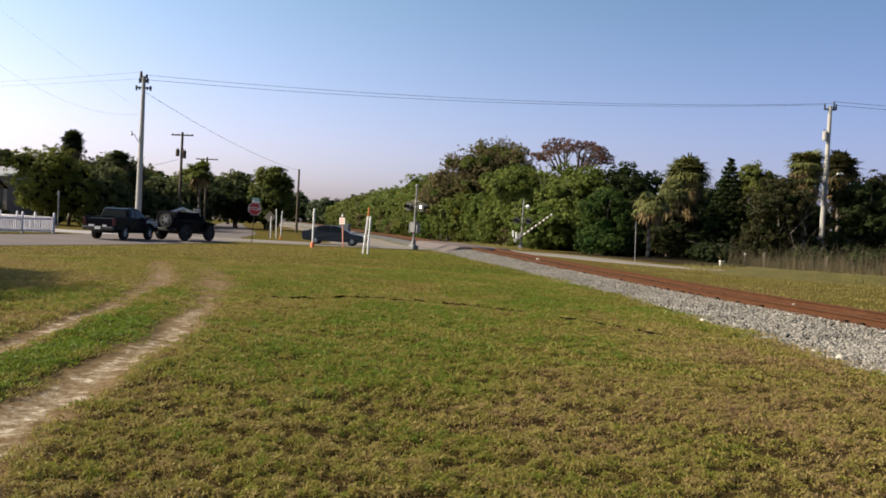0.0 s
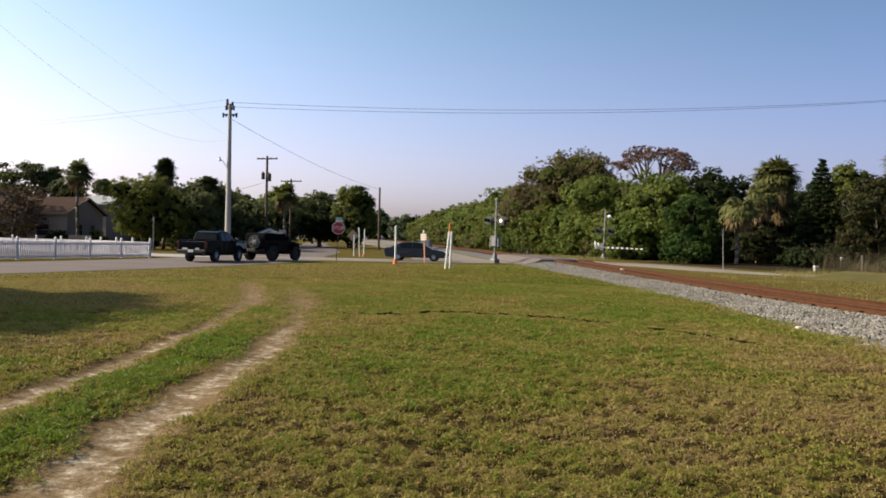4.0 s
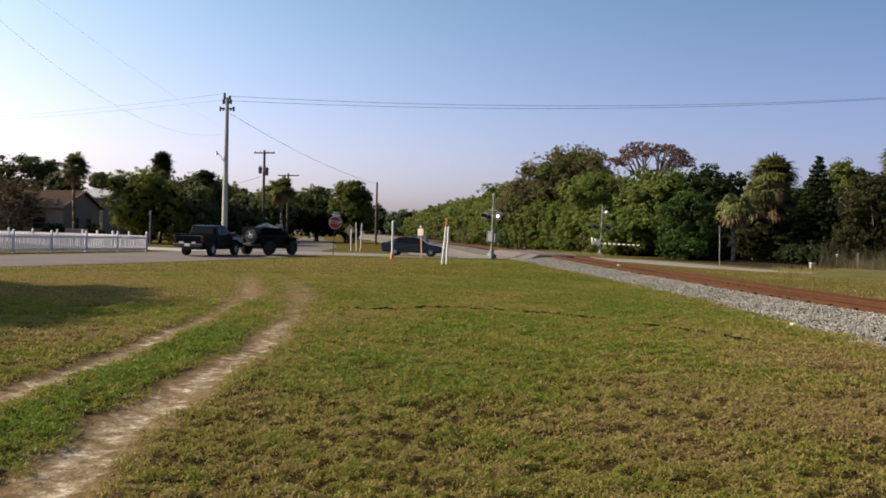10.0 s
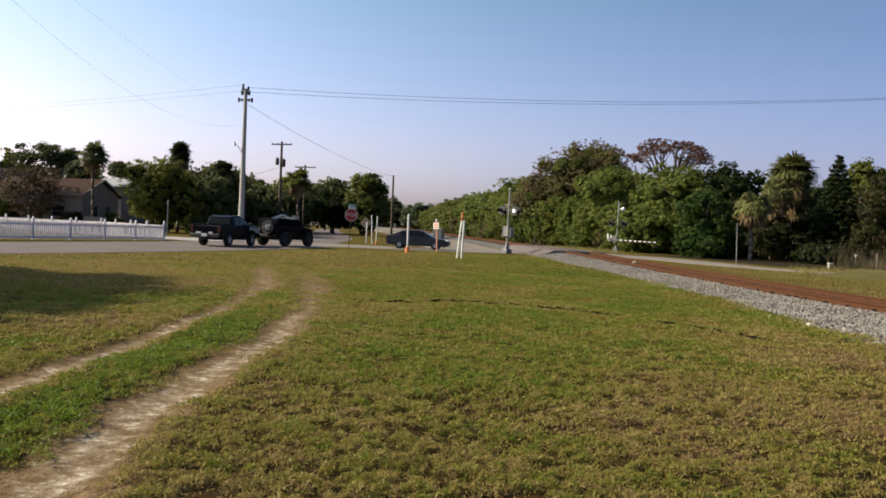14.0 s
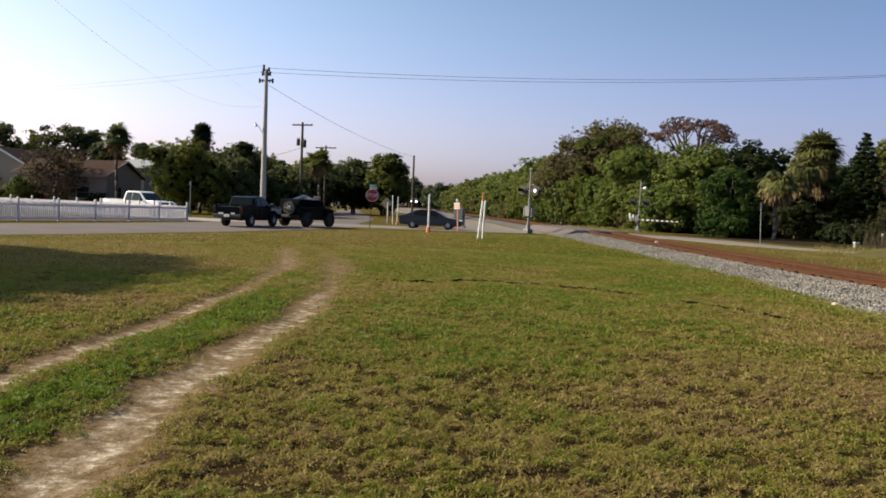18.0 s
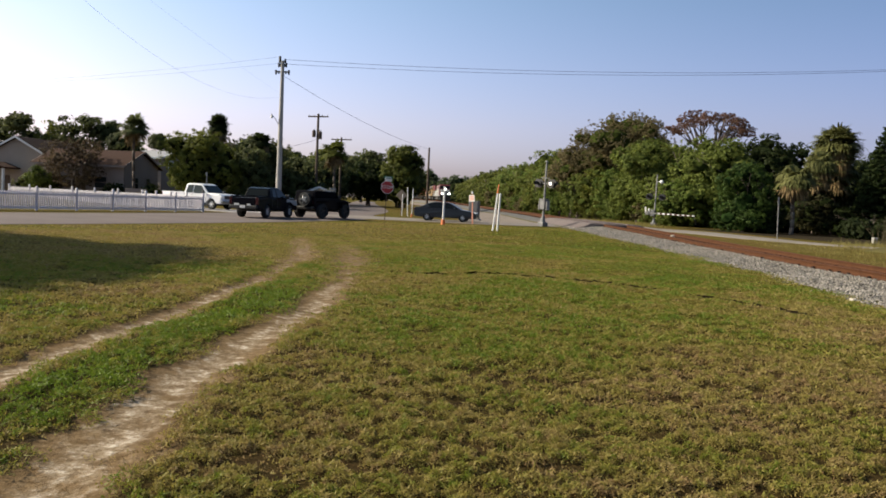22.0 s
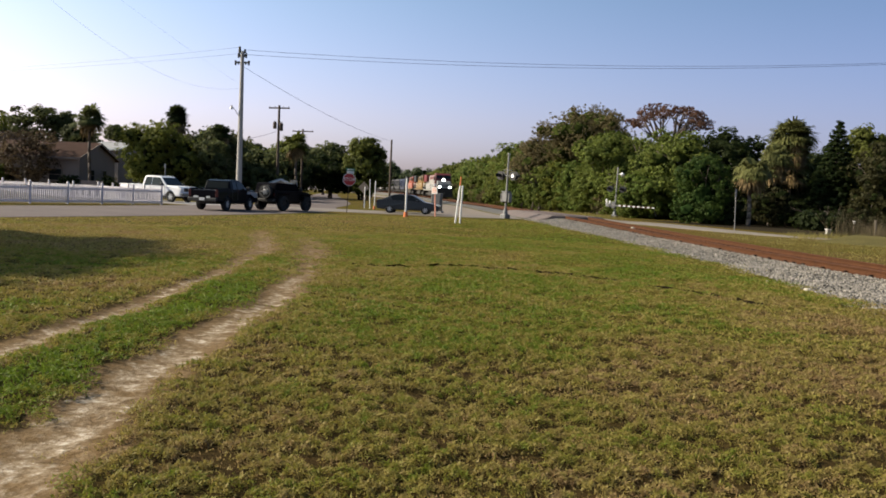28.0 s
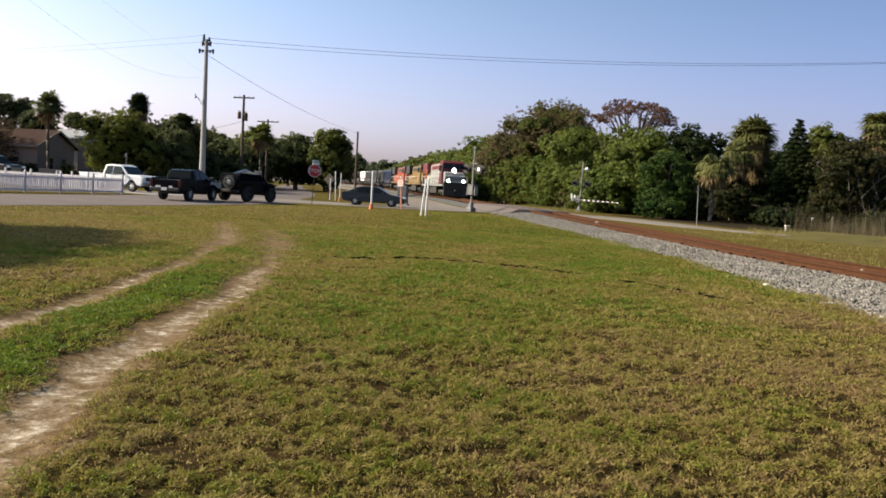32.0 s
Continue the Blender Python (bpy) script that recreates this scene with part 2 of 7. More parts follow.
def raw(name, verts, faces, mats, parent=None, label="", smooth=False):
    """Links a mesh from computed arrays."""
    me = bpy.data.meshes.new(name)
    me.from_pydata(verts, [], faces)
    for q in (mats if isinstance(mats, (list, tuple)) else [mats]):
        me.materials.append(q)
    if smooth:
        me.shade_smooth()
    ob = new(name, me)
    if parent is not None:
        ob.parent = parent
    if label:
        tagged(ob, label)
    return ob


def box(bm, c, s, bev=0.0, rot=None, taper=None, mi=0):
    """A box of size s about c, edges bevelled; taper (kx, ky) narrows its top."""
    r = bmesh.ops.create_cube(bm, size=1.0)
    vs = r["verts"]
    for v in vs:
        k = taper if taper and v.co.z > 0 else (1, 1)
        v.co = Vector((v.co.x * s[0] * k[0], v.co.y * s[1] * k[1], v.co.z * s[2]))
    fs = {f for v in vs for f in v.link_faces}
    for f in fs:
        f.material_index = mi
    if bev:
        es = list({e for v in vs for e in v.link_edges})
        g = bmesh.ops.bevel(bm, geom=es, offset=bev, segments=2, affect="EDGES", profile=0.5)
        vs = list({v for f in g["faces"] for v in f.verts} | {v for v in vs if v.is_valid})
        for f in g["faces"]:
            f.material_index = mi
    mm = Matrix.Translation(c) @ (rot.to_4x4() if rot is not None else Matrix())
    bmesh.ops.transform(bm, matrix=mm, verts=vs)
    return vs


def tube(bm, a, b, r0, r1=None, seg=10, mi=0, caps=True):
    """A tapered round bar from a to b."""
    a, b = Vector(a), Vector(b)
    d = b - a
    r = bmesh.ops.create_cone(bm, cap_ends=caps, segments=seg, radius1=r0, radius2=r0 if r1 is None else r1, depth=d.length)
    q = d.to_track_quat("Z", "Y").to_matrix().to_4x4()
    bmesh.ops.transform(bm, matrix=Matrix.Translation((a + b) / 2) @ q, verts=r["verts"])
    for f in {f for v in r["verts"] for f in v.link_faces}:
        f.material_index = mi
    return r["verts"]


def slab(bm, prof, y0, y1, mi=0, bev=0.0, top=None):
    """A side outline (x, z) made solid between y0 and y1; top (z0, k) draws points above z0 in by k metres."""
    def yy(z, y):
        if not top or z <= top[0]:
            return y
        return y - math.copysign(min(top[1] * (z - top[0]), abs(y) * 0.8), y)
    A = [bm.verts.new((x, yy(z, y0), z)) for x, z in prof]
    B = [bm.verts.new((x, yy(z, y1), z)) for x, z in prof]
    fs = [bm.faces.new(A), bm.faces.new(B[::-1])]
    k = len(prof)
    for i in range(k):
        fs.append(bm.faces.new((A[i], B[i], B[(i + 1) % k], A[(i + 1) % k])))
    for f in fs:
        f.material_index = mi
    if bev:
        es = [e for e in fs[0].edges] + [e for e in fs[1].edges]
        g = bmesh.ops.bevel(bm, geom=es, offset=bev, segments=2, affect="EDGES", profile=0.5)
        for f in g["faces"]:
            f.material_index = mi
    return fs


def smooth_line(pts, step):
    """Evenly spaced points on a smooth line through pts."""
    P = np.array(pts, float)
    s = np.concatenate([[0], np.cumsum(np.hypot(*np.diff(P, axis=0).T))])
    T = np.gradient(P, s, axis=0)
    out = []
    for q in np.arange(0, s[-1], step):
        i = min(np.searchsorted(s, q, side="right") - 1, len(P) - 2)
        h = s[i + 1] - s[i]
        u = (q - s[i]) / h
        out.append((2*u**3-3*u*u+1)*P[i] + (u**3-2*u*u+u)*h*T[i] + (3*u*u-2*u**3)*P[i+1] + (u**3-u*u)*h*T[i+1])
    return np.array(out)


def ribbon(name, line, section, mats, label, taper=None, kind="structure", mi=None, lift=None):
    """A strip along a line; section: (offset to the right, z) from left to right."""
    L = np.asarray(line)
    T = np.gradient(L, axis=0)
    T /= np.linalg.norm(T, axis=1)[:, None]
    N = np.stack([T[:, 1], -T[:, 0]], -1)
    k = len(section)
    V, F = [], []
    for i, (p, nn) in enumerate(zip(L, N)):
        g = taper(p) if taper else 1.0
        up = lift(p[0]) if lift else 0.0
        for o, z in section:
            V.append((p[0] + nn[0] * o * g, p[1] + nn[1] * o * g, z + (up if z > 0 else 0.0)))
    for i in range(len(L) - 1):
        for j in range(k - 1):
            F.append((i * k + j, i * k + j + 1, (i + 1) * k + j + 1, (i + 1) * k + j))
    ob = raw(name, V, F, mats)
    if mi:
        for i, f in enumerate(ob.data.polygons):
            f.material_index = mi[i % (k - 1)]
    return tagged(ob, label, kind=kind)

# ---- ground, roads, railway ----
TRACK = [(12.6, -60), (12.2, -20), (11.4, 0), (10.55, 8), (9.75, 14), (9.05, 18), (8.42, 21), (7.9, 24), (7.35, 28), (6.65, 33.8), (5.85, 38.3), (4.95, 42.9), (3.5, 50), (1.25, 60), (-0.8, 70), (-5.4, 97), (-10.65, 121),
         (-16.2, 145), (-20.7, 163), (-26.6, 187), (-30.9, 204), (-40.4, 240), (-52.5, 281), (-64.5, 320), (-90, 400), (-124, 500), (-160, 600), (-200, 700), (-245, 800)]
LINE = smooth_line(TRACK, 0.5)
RUTS = [((-2.2, 2.0), (-2.6, 4.1), (-2.95, 5.85), (-3.1, 7.9), (-3.37, 10.5), (-3.95, 13.9), (-5.2, 19.0), (-7.2, 25.0), (-9.5, 32)),
        ((-4.15, 2.0), (-4.2, 4.0), (-4.37, 6.3), (-4.53, 7.5), (-4.81, 9.9), (-5.13, 12.7), (-6.48, 19.2), (-8.6, 25.0), (-11, 32))]


def ground_material():
    m = bpy.data.materials.new("mown_lawn")
    m.use_nodes = True
    nt = m.node_tree
    n, l = nt.nodes, nt.links
    b = n["Principled BSDF"]
    b.inputs["Roughness"].default_value = 0.95
    b.inputs["Specular IOR Level"].default_value = 0.02
    tc = n.new("ShaderNodeTexCoord")

    def noise_tex(scale, detail=4, rough=0.6):
        q = n.new("ShaderNodeTexNoise")
        q.inputs["Scale"].default_value, q.inputs["Detail"].default_value, q.inputs["Roughness"].default_value = scale, detail, rough
        l.new(tc.outputs["Object"], q.inputs["Vector"])
        return q.outputs["Fac"]

    def ramp(src, *stops):
        q = n.new("ShaderNodeValToRGB")
        els = q.color_ramp.elements
        while len(els) < len(stops):
            els.new(0.5)
        for e, (p, c) in zip(els, stops):
            e.position, e.color = p, (*c, 1)
        l.new(src, q.inputs[0])
        return q.outputs[0]

    def mixc(fac, a, c):
        q = n.new("ShaderNodeMix")
        q.data_type = "RGBA"
        l.new(fac, q.inputs["Factor"]), l.new(a, q.inputs["A"]), l.new(c, q.inputs["B"])
        return q.outputs["Result"]

    def mth(op, a, c=None, clamp=False):
        q = n.new("ShaderNodeMath")
        q.operation, q.use_clamp = op, clamp
        for i, s in enumerate((a, c)):
            if s is None:
                continue
            if isinstance(s, (int, float)):
                q.inputs[i].default_value = s
            else:
                l.new(s, q.inputs[i])
        return q.outputs[0]

    def band(name):
        q = n.new("ShaderNodeAttribute")
        q.attribute_name = name
        return q.outputs["Fac"]

    # thatch and soil under the blades: lush, straw or bare by the lawn's own drifts
    tone = mth("ADD", band("tone"), mth("MULTIPLY", mth("SUBTRACT", noise_tex(2.6, 5, 0.65), 0.5), 0.7))
    grass = ramp(tone, (0.2, (0.0536, 0.059, 0.0067)), (0.45, (0.0771, 0.0683, 0.0107)), (0.62, (0.0905, 0.0703, 0.0161)), (0.85, (0.101, 0.0724, 0.0228)))
    fine = ramp(noise_tex(9, 5, 0.7), (0.3, (0.3, 0.28, 0.26)), (0.5, (0.85, 0.85, 0.85)), (0.72, (1.4, 1.25, 1.05)))
    mul = n.new("ShaderNodeMix")
    mul.data_type, mul.blend_type = "RGBA", "MULTIPLY"
    mul.inputs["Factor"].default_value = 1.0
    l.new(grass, mul.inputs["A"]), l.new(fine, mul.inputs["B"])
    base = mul.outputs["Result"]
    # patches of bare dark soil
    soil = mth("MULTIPLY", mth("SUBTRACT", noise_tex(4.5, 5, 0.65), 0.47), 6.0, True)
    dark = ramp(noise_tex(30), (0.3, (0.011, 0.0072, 0.0036)), (0.7, (0.042, 0.026, 0.0115)))
    soil = mth("MULTIPLY", soil, mth("ADD", mth("MULTIPLY", band("thin"), 0.85), 0.12))
    base = mixc(mth("MULTIPLY", soil, 0.95), base, dark)
    # dark soil tone under the near blades doubles as shade in the gaps
    base = mixc(mth("MULTIPLY", band("thin"), 0.8), base, dark)
    # two wheel ruts: brown trodden edges, sand and pale chips along the middle
    w0 = band("wear")
    on = mth("GREATER_THAN", w0, 0.02)
    edge = mth("ADD", w0, mth("MULTIPLY", mth("SUBTRACT", noise_tex(2.4, 6, 0.75), 0.5), 1.6))
    earth = ramp(noise_tex(13, 5, 0.7), (0.32, (0.074, 0.047, 0.022)), (0.5, (0.13, 0.086, 0.045)), (0.7, (0.2, 0.142, 0.082)))
    base = mixc(mth("MULTIPLY", mth("MULTIPLY", mth("SUBTRACT", edge, 0.12), 3.0, True), on), base, earth)
    wear = mth("MULTIPLY", mth("SUBTRACT", mth("ADD", w0, mth("MULTIPLY", mth("SUBTRACT", noise_tex(3.4, 6, 0.78), 0.5), 2.4)), 0.62), 2.6, True)
    sand = ramp(noise_tex(8, 7, 0.78), (0.36, (0.095, 0.062, 0.035)), (0.46, (0.165, 0.12, 0.075)), (0.54, (0.27, 0.212, 0.15)), (0.61, (0.44, 0.385, 0.315)))
    base = mixc(mth("MULTIPLY", wear, on), base, sand)
    l.new(base, b.inputs["Base Color"])
    bp = n.new("ShaderNodeBump")
    bp.inputs["Strength"].default_value, bp.inputs["Distance"].default_value = 0.7, 0.04
    l.new(noise_tex(16, 5, 0.75), bp.inputs["Height"]), l.new(bp.outputs[0], b.inputs["Normal"])
    return m


M["lawn"] = ground_material()


LATTICE = np.random.default_rng(99).uniform(0, 1, (256, 256))


def field(X, Y, size, seed=0):
    """Smooth random field over the ground, 0 to 1, with lumps of the given size in metres."""
    x, y = X / size + 17.3 * seed, Y / size + 41.7 * seed
    i, j = np.floor(x).astype(int), np.floor(y).astype(int)
    u, v = x - i, y - j
    u, v = u * u * (3 - 2 * u), v * v * (3 - 2 * v)
    g = lambda a, b: LATTICE[(i + a) % 256, (j + b) % 256]
    return (g(0, 0) * (1 - u) + g(1, 0) * u) * (1 - v) + (g(0, 1) * (1 - u) + g(1, 1) * u) * v


def track_x(Y):
    return np.interp(Y, LINE[:, 1], LINE[:, 0])


def lawn_tone(X, Y):
    """Drifts of the lawn: low where lush, high where dry."""
    t = 0.07 + 0.34 * field(X, Y, 2.6, 1) + 0.32 * field(X, Y, 0.9, 2) + 0.2 * field(X, Y, 0.33, 3)
    mid = np.interp(Y, np.array(RUTS[0])[:, 1], (np.array(RUTS[0])[:, 0] - 4.4 + np.array(RUTS[1])[:9, 0] + 4.4) / 2)
    t -= 0.42 * np.exp(-((X - mid) / 0.55) ** 2) * np.clip((16 - Y) / 6, 0, 1)
    t -= 0.22 * np.exp(-((X + 0.6) / 2.2) ** 2 - ((Y - 11.5) / 2.6) ** 2)
    t -= 0.1 * np.clip((Y - 11) / 6, 0, 1) * np.clip((X + 4) / 3, 0, 1)
    t += 0.06 * np.clip((9.0 - Y) / 3, 0, 1) * np.clip((X + 2.6) / 1.5, 0, 1)
    t += 0.12 * np.clip((-5.5 - X) / 2, 0, 1) * np.clip((Y - 13) / 5, 0, 1)
    t += 0.07 * np.clip((X - 2.0) / 3, 0, 1) * np.clip((24 - Y) / 6, 0, 1)
    t += 0.3 * np.clip((X - track_x(Y) - 1.0) / 1.5, 0, 1)
    return t


def rut_wear(X, Y):
    w = np.zeros_like(X)
    for k, r in enumerate(RUTS):
        R = np.array(r)
        cx = np.interp(Y, R[:, 1], R[:, 0])
        half = np.interp(Y, [2, 10, 15, 18, 24, 32], [0.3, 0.25, 0.28, 0.5, 0.5, 0.1]) * (1.0, 0.75)[k]
        fade = np.interp(Y, [1, 3, 9, 12.0, 14.5, 17, 23 if k else 18, 28], [1, 1, 0.95, 0.85, 0.66, 0.62 if k else 0.5, 0.66 if k else 0.55, 0.12])
        w = np.maximum(w, fade * np.clip(1.25 - np.abs(X - cx) / half * 0.75, 0, 1))
    return w


def height(X, Y):
    """Small undulations of the lawn; level where roads and railway lie."""
    h = 0.02 * np.sin(X * 0.9 + 1.3 * np.sin(Y * 0.31)) * np.sin(Y * 0.7 + X * 0.2) + 0.012 * np.sin(X * 2.7 + Y * 1.9)
    near = np.clip((34 - Y) / 8, 0, 1) * np.clip((4.0 - X) / 2, 0, 1) * np.clip((X + 14) / 3, 0, 1) * np.clip((Y + 8) / 4, 0, 1)
    return h * near - 0.045 * rut_wear(X, Y) * near


def build_ground():
    xs = np.unique(np.concatenate([np.linspace(-3000, -60, 20), np.linspace(-60, -12, 40), np.arange(-12, 10, 0.16), np.linspace(10, 60, 40), np.linspace(60, 3000, 20)]))
    ys = np.unique(np.concatenate([np.linspace(-1500, -10, 14), np.arange(-10, 1, 0.5), np.arange(1, 26, 0.18), np.linspace(26, 120, 90), np.linspace(120, 4000, 24)]))
    X, Y = np.meshgrid(xs, ys)
    Z = height(X, Y)
    V = np.stack([X, Y, Z], -1).reshape(-1, 3)
    a, c = len(xs), len(ys)
    I = np.arange(a * c).reshape(c, a)
    F = np.stack([I[:-1, :-1], I[:-1, 1:], I[1:, 1:], I[1:, :-1]], -1).reshape(-1, 4)
    g = raw("ground", V.tolist(), F.tolist(), M["lawn"], smooth=True)
    at = g.data.attributes.new("wear", "FLOAT", "POINT")
    at.data.foreach_set("value", rut_wear(X, Y).ravel().astype(np.float32))
    at = g.data.attributes.new("tone", "FLOAT", "POINT")
    at.data.foreach_set("value", lawn_tone(X, Y).ravel().astype(np.float32))
    # thin, worn turf where the ruts meet, darkened too as shade between clumps
    at = g.data.attributes.new("thin", "FLOAT", "POINT")
    at.data.foreach_set("value", (np.clip((15 - Y) / 8, 0, 1) * np.clip((12 - np.abs(X)) / 3, 0, 1)).ravel().astype(np.float32))
    tagged(g, "mown lawn with dry patches and two sandy wheel ruts", "ground", kind="structure")


build_ground()

ROAD_A = [(-33, -4), (-29, 8), (-24.7, 22), (-21.5, 31), (-19.2, 40), (-18, 50), (-18.9, 62), (-21.6, 80), (-26.3, 100), (-34.2, 130), (-46, 175), (-62, 240)]
ROAD_B = [(-20, 57), (-12, 56.2), (-6, 57.2), (-1, 60.5), (3.0, 63.5), (6.8, 62.3), (9.6, 57.5), (11.3, 52.3), (13.0, 48.2), (15.6, 45.6), (20, 44.8), (28, 45.5), (45, 48), (120, 58)]
ROAD_C = [(-140, 91.6), (-95, 77.7), (-60, 66.8), (-40, 60.6), (-28, 56.9), (-18.5, 54)]
def thin_vinyl(m, share):
    """Lets some light through a thin plastic board."""
    n, l = m.node_tree.nodes, m.node_tree.links
    tr, mx = n.new("ShaderNodeBsdfTranslucent"), n.new("ShaderNodeMixShader")
    tr.inputs["Color"].default_value = (0.85, 0.8, 0.8, 1)
    mx.inputs[0].default_value = share
    l.new(n["Principled BSDF"].outputs[0], mx.inputs[1]), l.new(tr.outputs[0], mx.inputs[2])
    l.new(mx.outputs[0], n["Material Output"].inputs["Surface"])


thin_vinyl(M["vinyl"], 0.16)
M["pale_lane"] = mat("pale_bleached_street", (0.241, 0.221, 0.221), 0.92, var=0.15, scale=0.4, fine=22, bump=0.004, spec=0.2)
M["pale_road"] = mat("pale_worn_asphalt", (0.154, 0.134, 0.119), 0.95, var=0.2, scale=0.4, fine=22, bump=0.004, spec=0.1)
ribbon("road_main", smooth_line(ROAD_A, 1.0), [(-4.7, -0.02), (-4.6, 0.018), (0, 0.05), (4.6, 0.018), (4.7, -0.02)], M["asphalt"], "worn grey asphalt side street", taper=lambda q: float(np.interp(q[1], [54, 64, 130], [1.0, 0.68, 0.6])))
ribbon("road_crossing", smooth_line(ROAD_B, 0.7), [(-3.6, -0.02), (-3.5, 0.03), (0, 0.075), (3.2, 0.03), (3.3, -0.02)], M["pale_road"], "pale worn asphalt road over the railway crossing", taper=lambda q: float(np.interp(q[0], [5.5, 9.5, 13, 15], [1.0, 0.62, 0.42, 0.36])))


def lane_z(x):
    """The back street climbs a little away from the corner."""
    return float(np.interp(x, [-60, -44, -33], [0.45, 0.4, 0.0]))


M["lane_edge"] = mat("dry_lane_edge", (0.11, 0.09, 0.04), 0.95, var=0.3, scale=0.8, fine=14, bump=0.02, spec=0.1)
ribbon("road_back", smooth_line(ROAD_C, 1.0), [(-6.5, -0.02), (-3.0, 0.012), (0, 0.03), (3.0, 0.012), (3.3, -0.02)], [M["pale_lane"], M["lane_edge"]], "narrow pale street behind the white fence", mi=[1, 0, 0, 1], lift=lane_z)

# ballast bed: low on the lawn, climbing to the crossing; broad grey shoulder towards the lawn, rust-stained between the rails
TOP = 0.3
TOE_Y, TOE_X = [8, 14, 18, 22, 25, 30, 37, 41, 46, 56], [-4.9, -4.6, -4.0, -3.45, -3.5, -3.55, -3.5, -3.6, -3.3, -2.9]
M["toe"] = mat("dusty_grassed_toe", (0.0804, 0.0703, 0.0402), 0.95, 0, 0.5, 1.2, 20, 0.03, spec=0.05)


def top_at(y):
    """Height of the tie tops along the line."""
    return np.interp(y, [36, 56, 115, 150, 200, 240], [0.02, TOP, TOP, TOP + 0.25, TOP + 0.6, TOP + 0.85])


def bed_z(off, y):
    """Height of the ballast surface at an offset from the line."""
    toe, top = np.interp(y, TOE_Y, TOE_X), top_at(y)
    left = np.clip((off - toe) / (-1.5 - toe), 0, 1) ** 0.8 * (top - 0.02) - 0.02 * (off < toe + 0.1)
    right = np.interp(off, [1.4, 2.7], [1, 0]) * (top - 0.02)
    return np.where(off < 0, left, right)


def build_bed():
    L = smooth_line(TRACK, 1.0)
    T = np.gradient(L, axis=0)
    T /= np.linalg.norm(T, axis=1)[:, None]
    V, F = [], []
    for p, t in zip(L, T):
        toe, top = float(np.interp(p[1], TOE_Y, TOE_X)), float(top_at(p[1]))
        offs = [toe, toe * 0.8 - 0.3, toe * 0.5 - 0.75, -1.5, -0.92, 0.92, 1.5, 2.7]
        hs = [-0.03] + [float(bed_z(np.array(o), np.array(p[1]))) for o in offs[1:4]] + [top - 0.03, top - 0.03, top - 0.02, -0.03]
        V += [(p[0] + t[1] * o, p[1] - t[0] * o, h) for o, h in zip(offs, hs)]
    k = 8
    for i in range(len(L) - 1):
        F += [(i * k + j, i * k + j + 1, (i + 1) * k + j + 1, (i + 1) * k + j) for j in range(k - 1)]
    ob = raw("ballast_bed", V, F, [M["stone"], M["bed"], M["toe"]])
    for i, f in enumerate(ob.data.polygons):
        f.material_index = (2, 0, 0, 0, 1, 0, 0)[i % 7]
    tagged(ob, "grey stone ballast bed, rust-stained between the rails", kind="structure")


build_bed()


M["plate"] = mat("dark_tie_plate", (0.0469, 0.0201, 0.01), 0.9, var=0.3, spec=0.1)


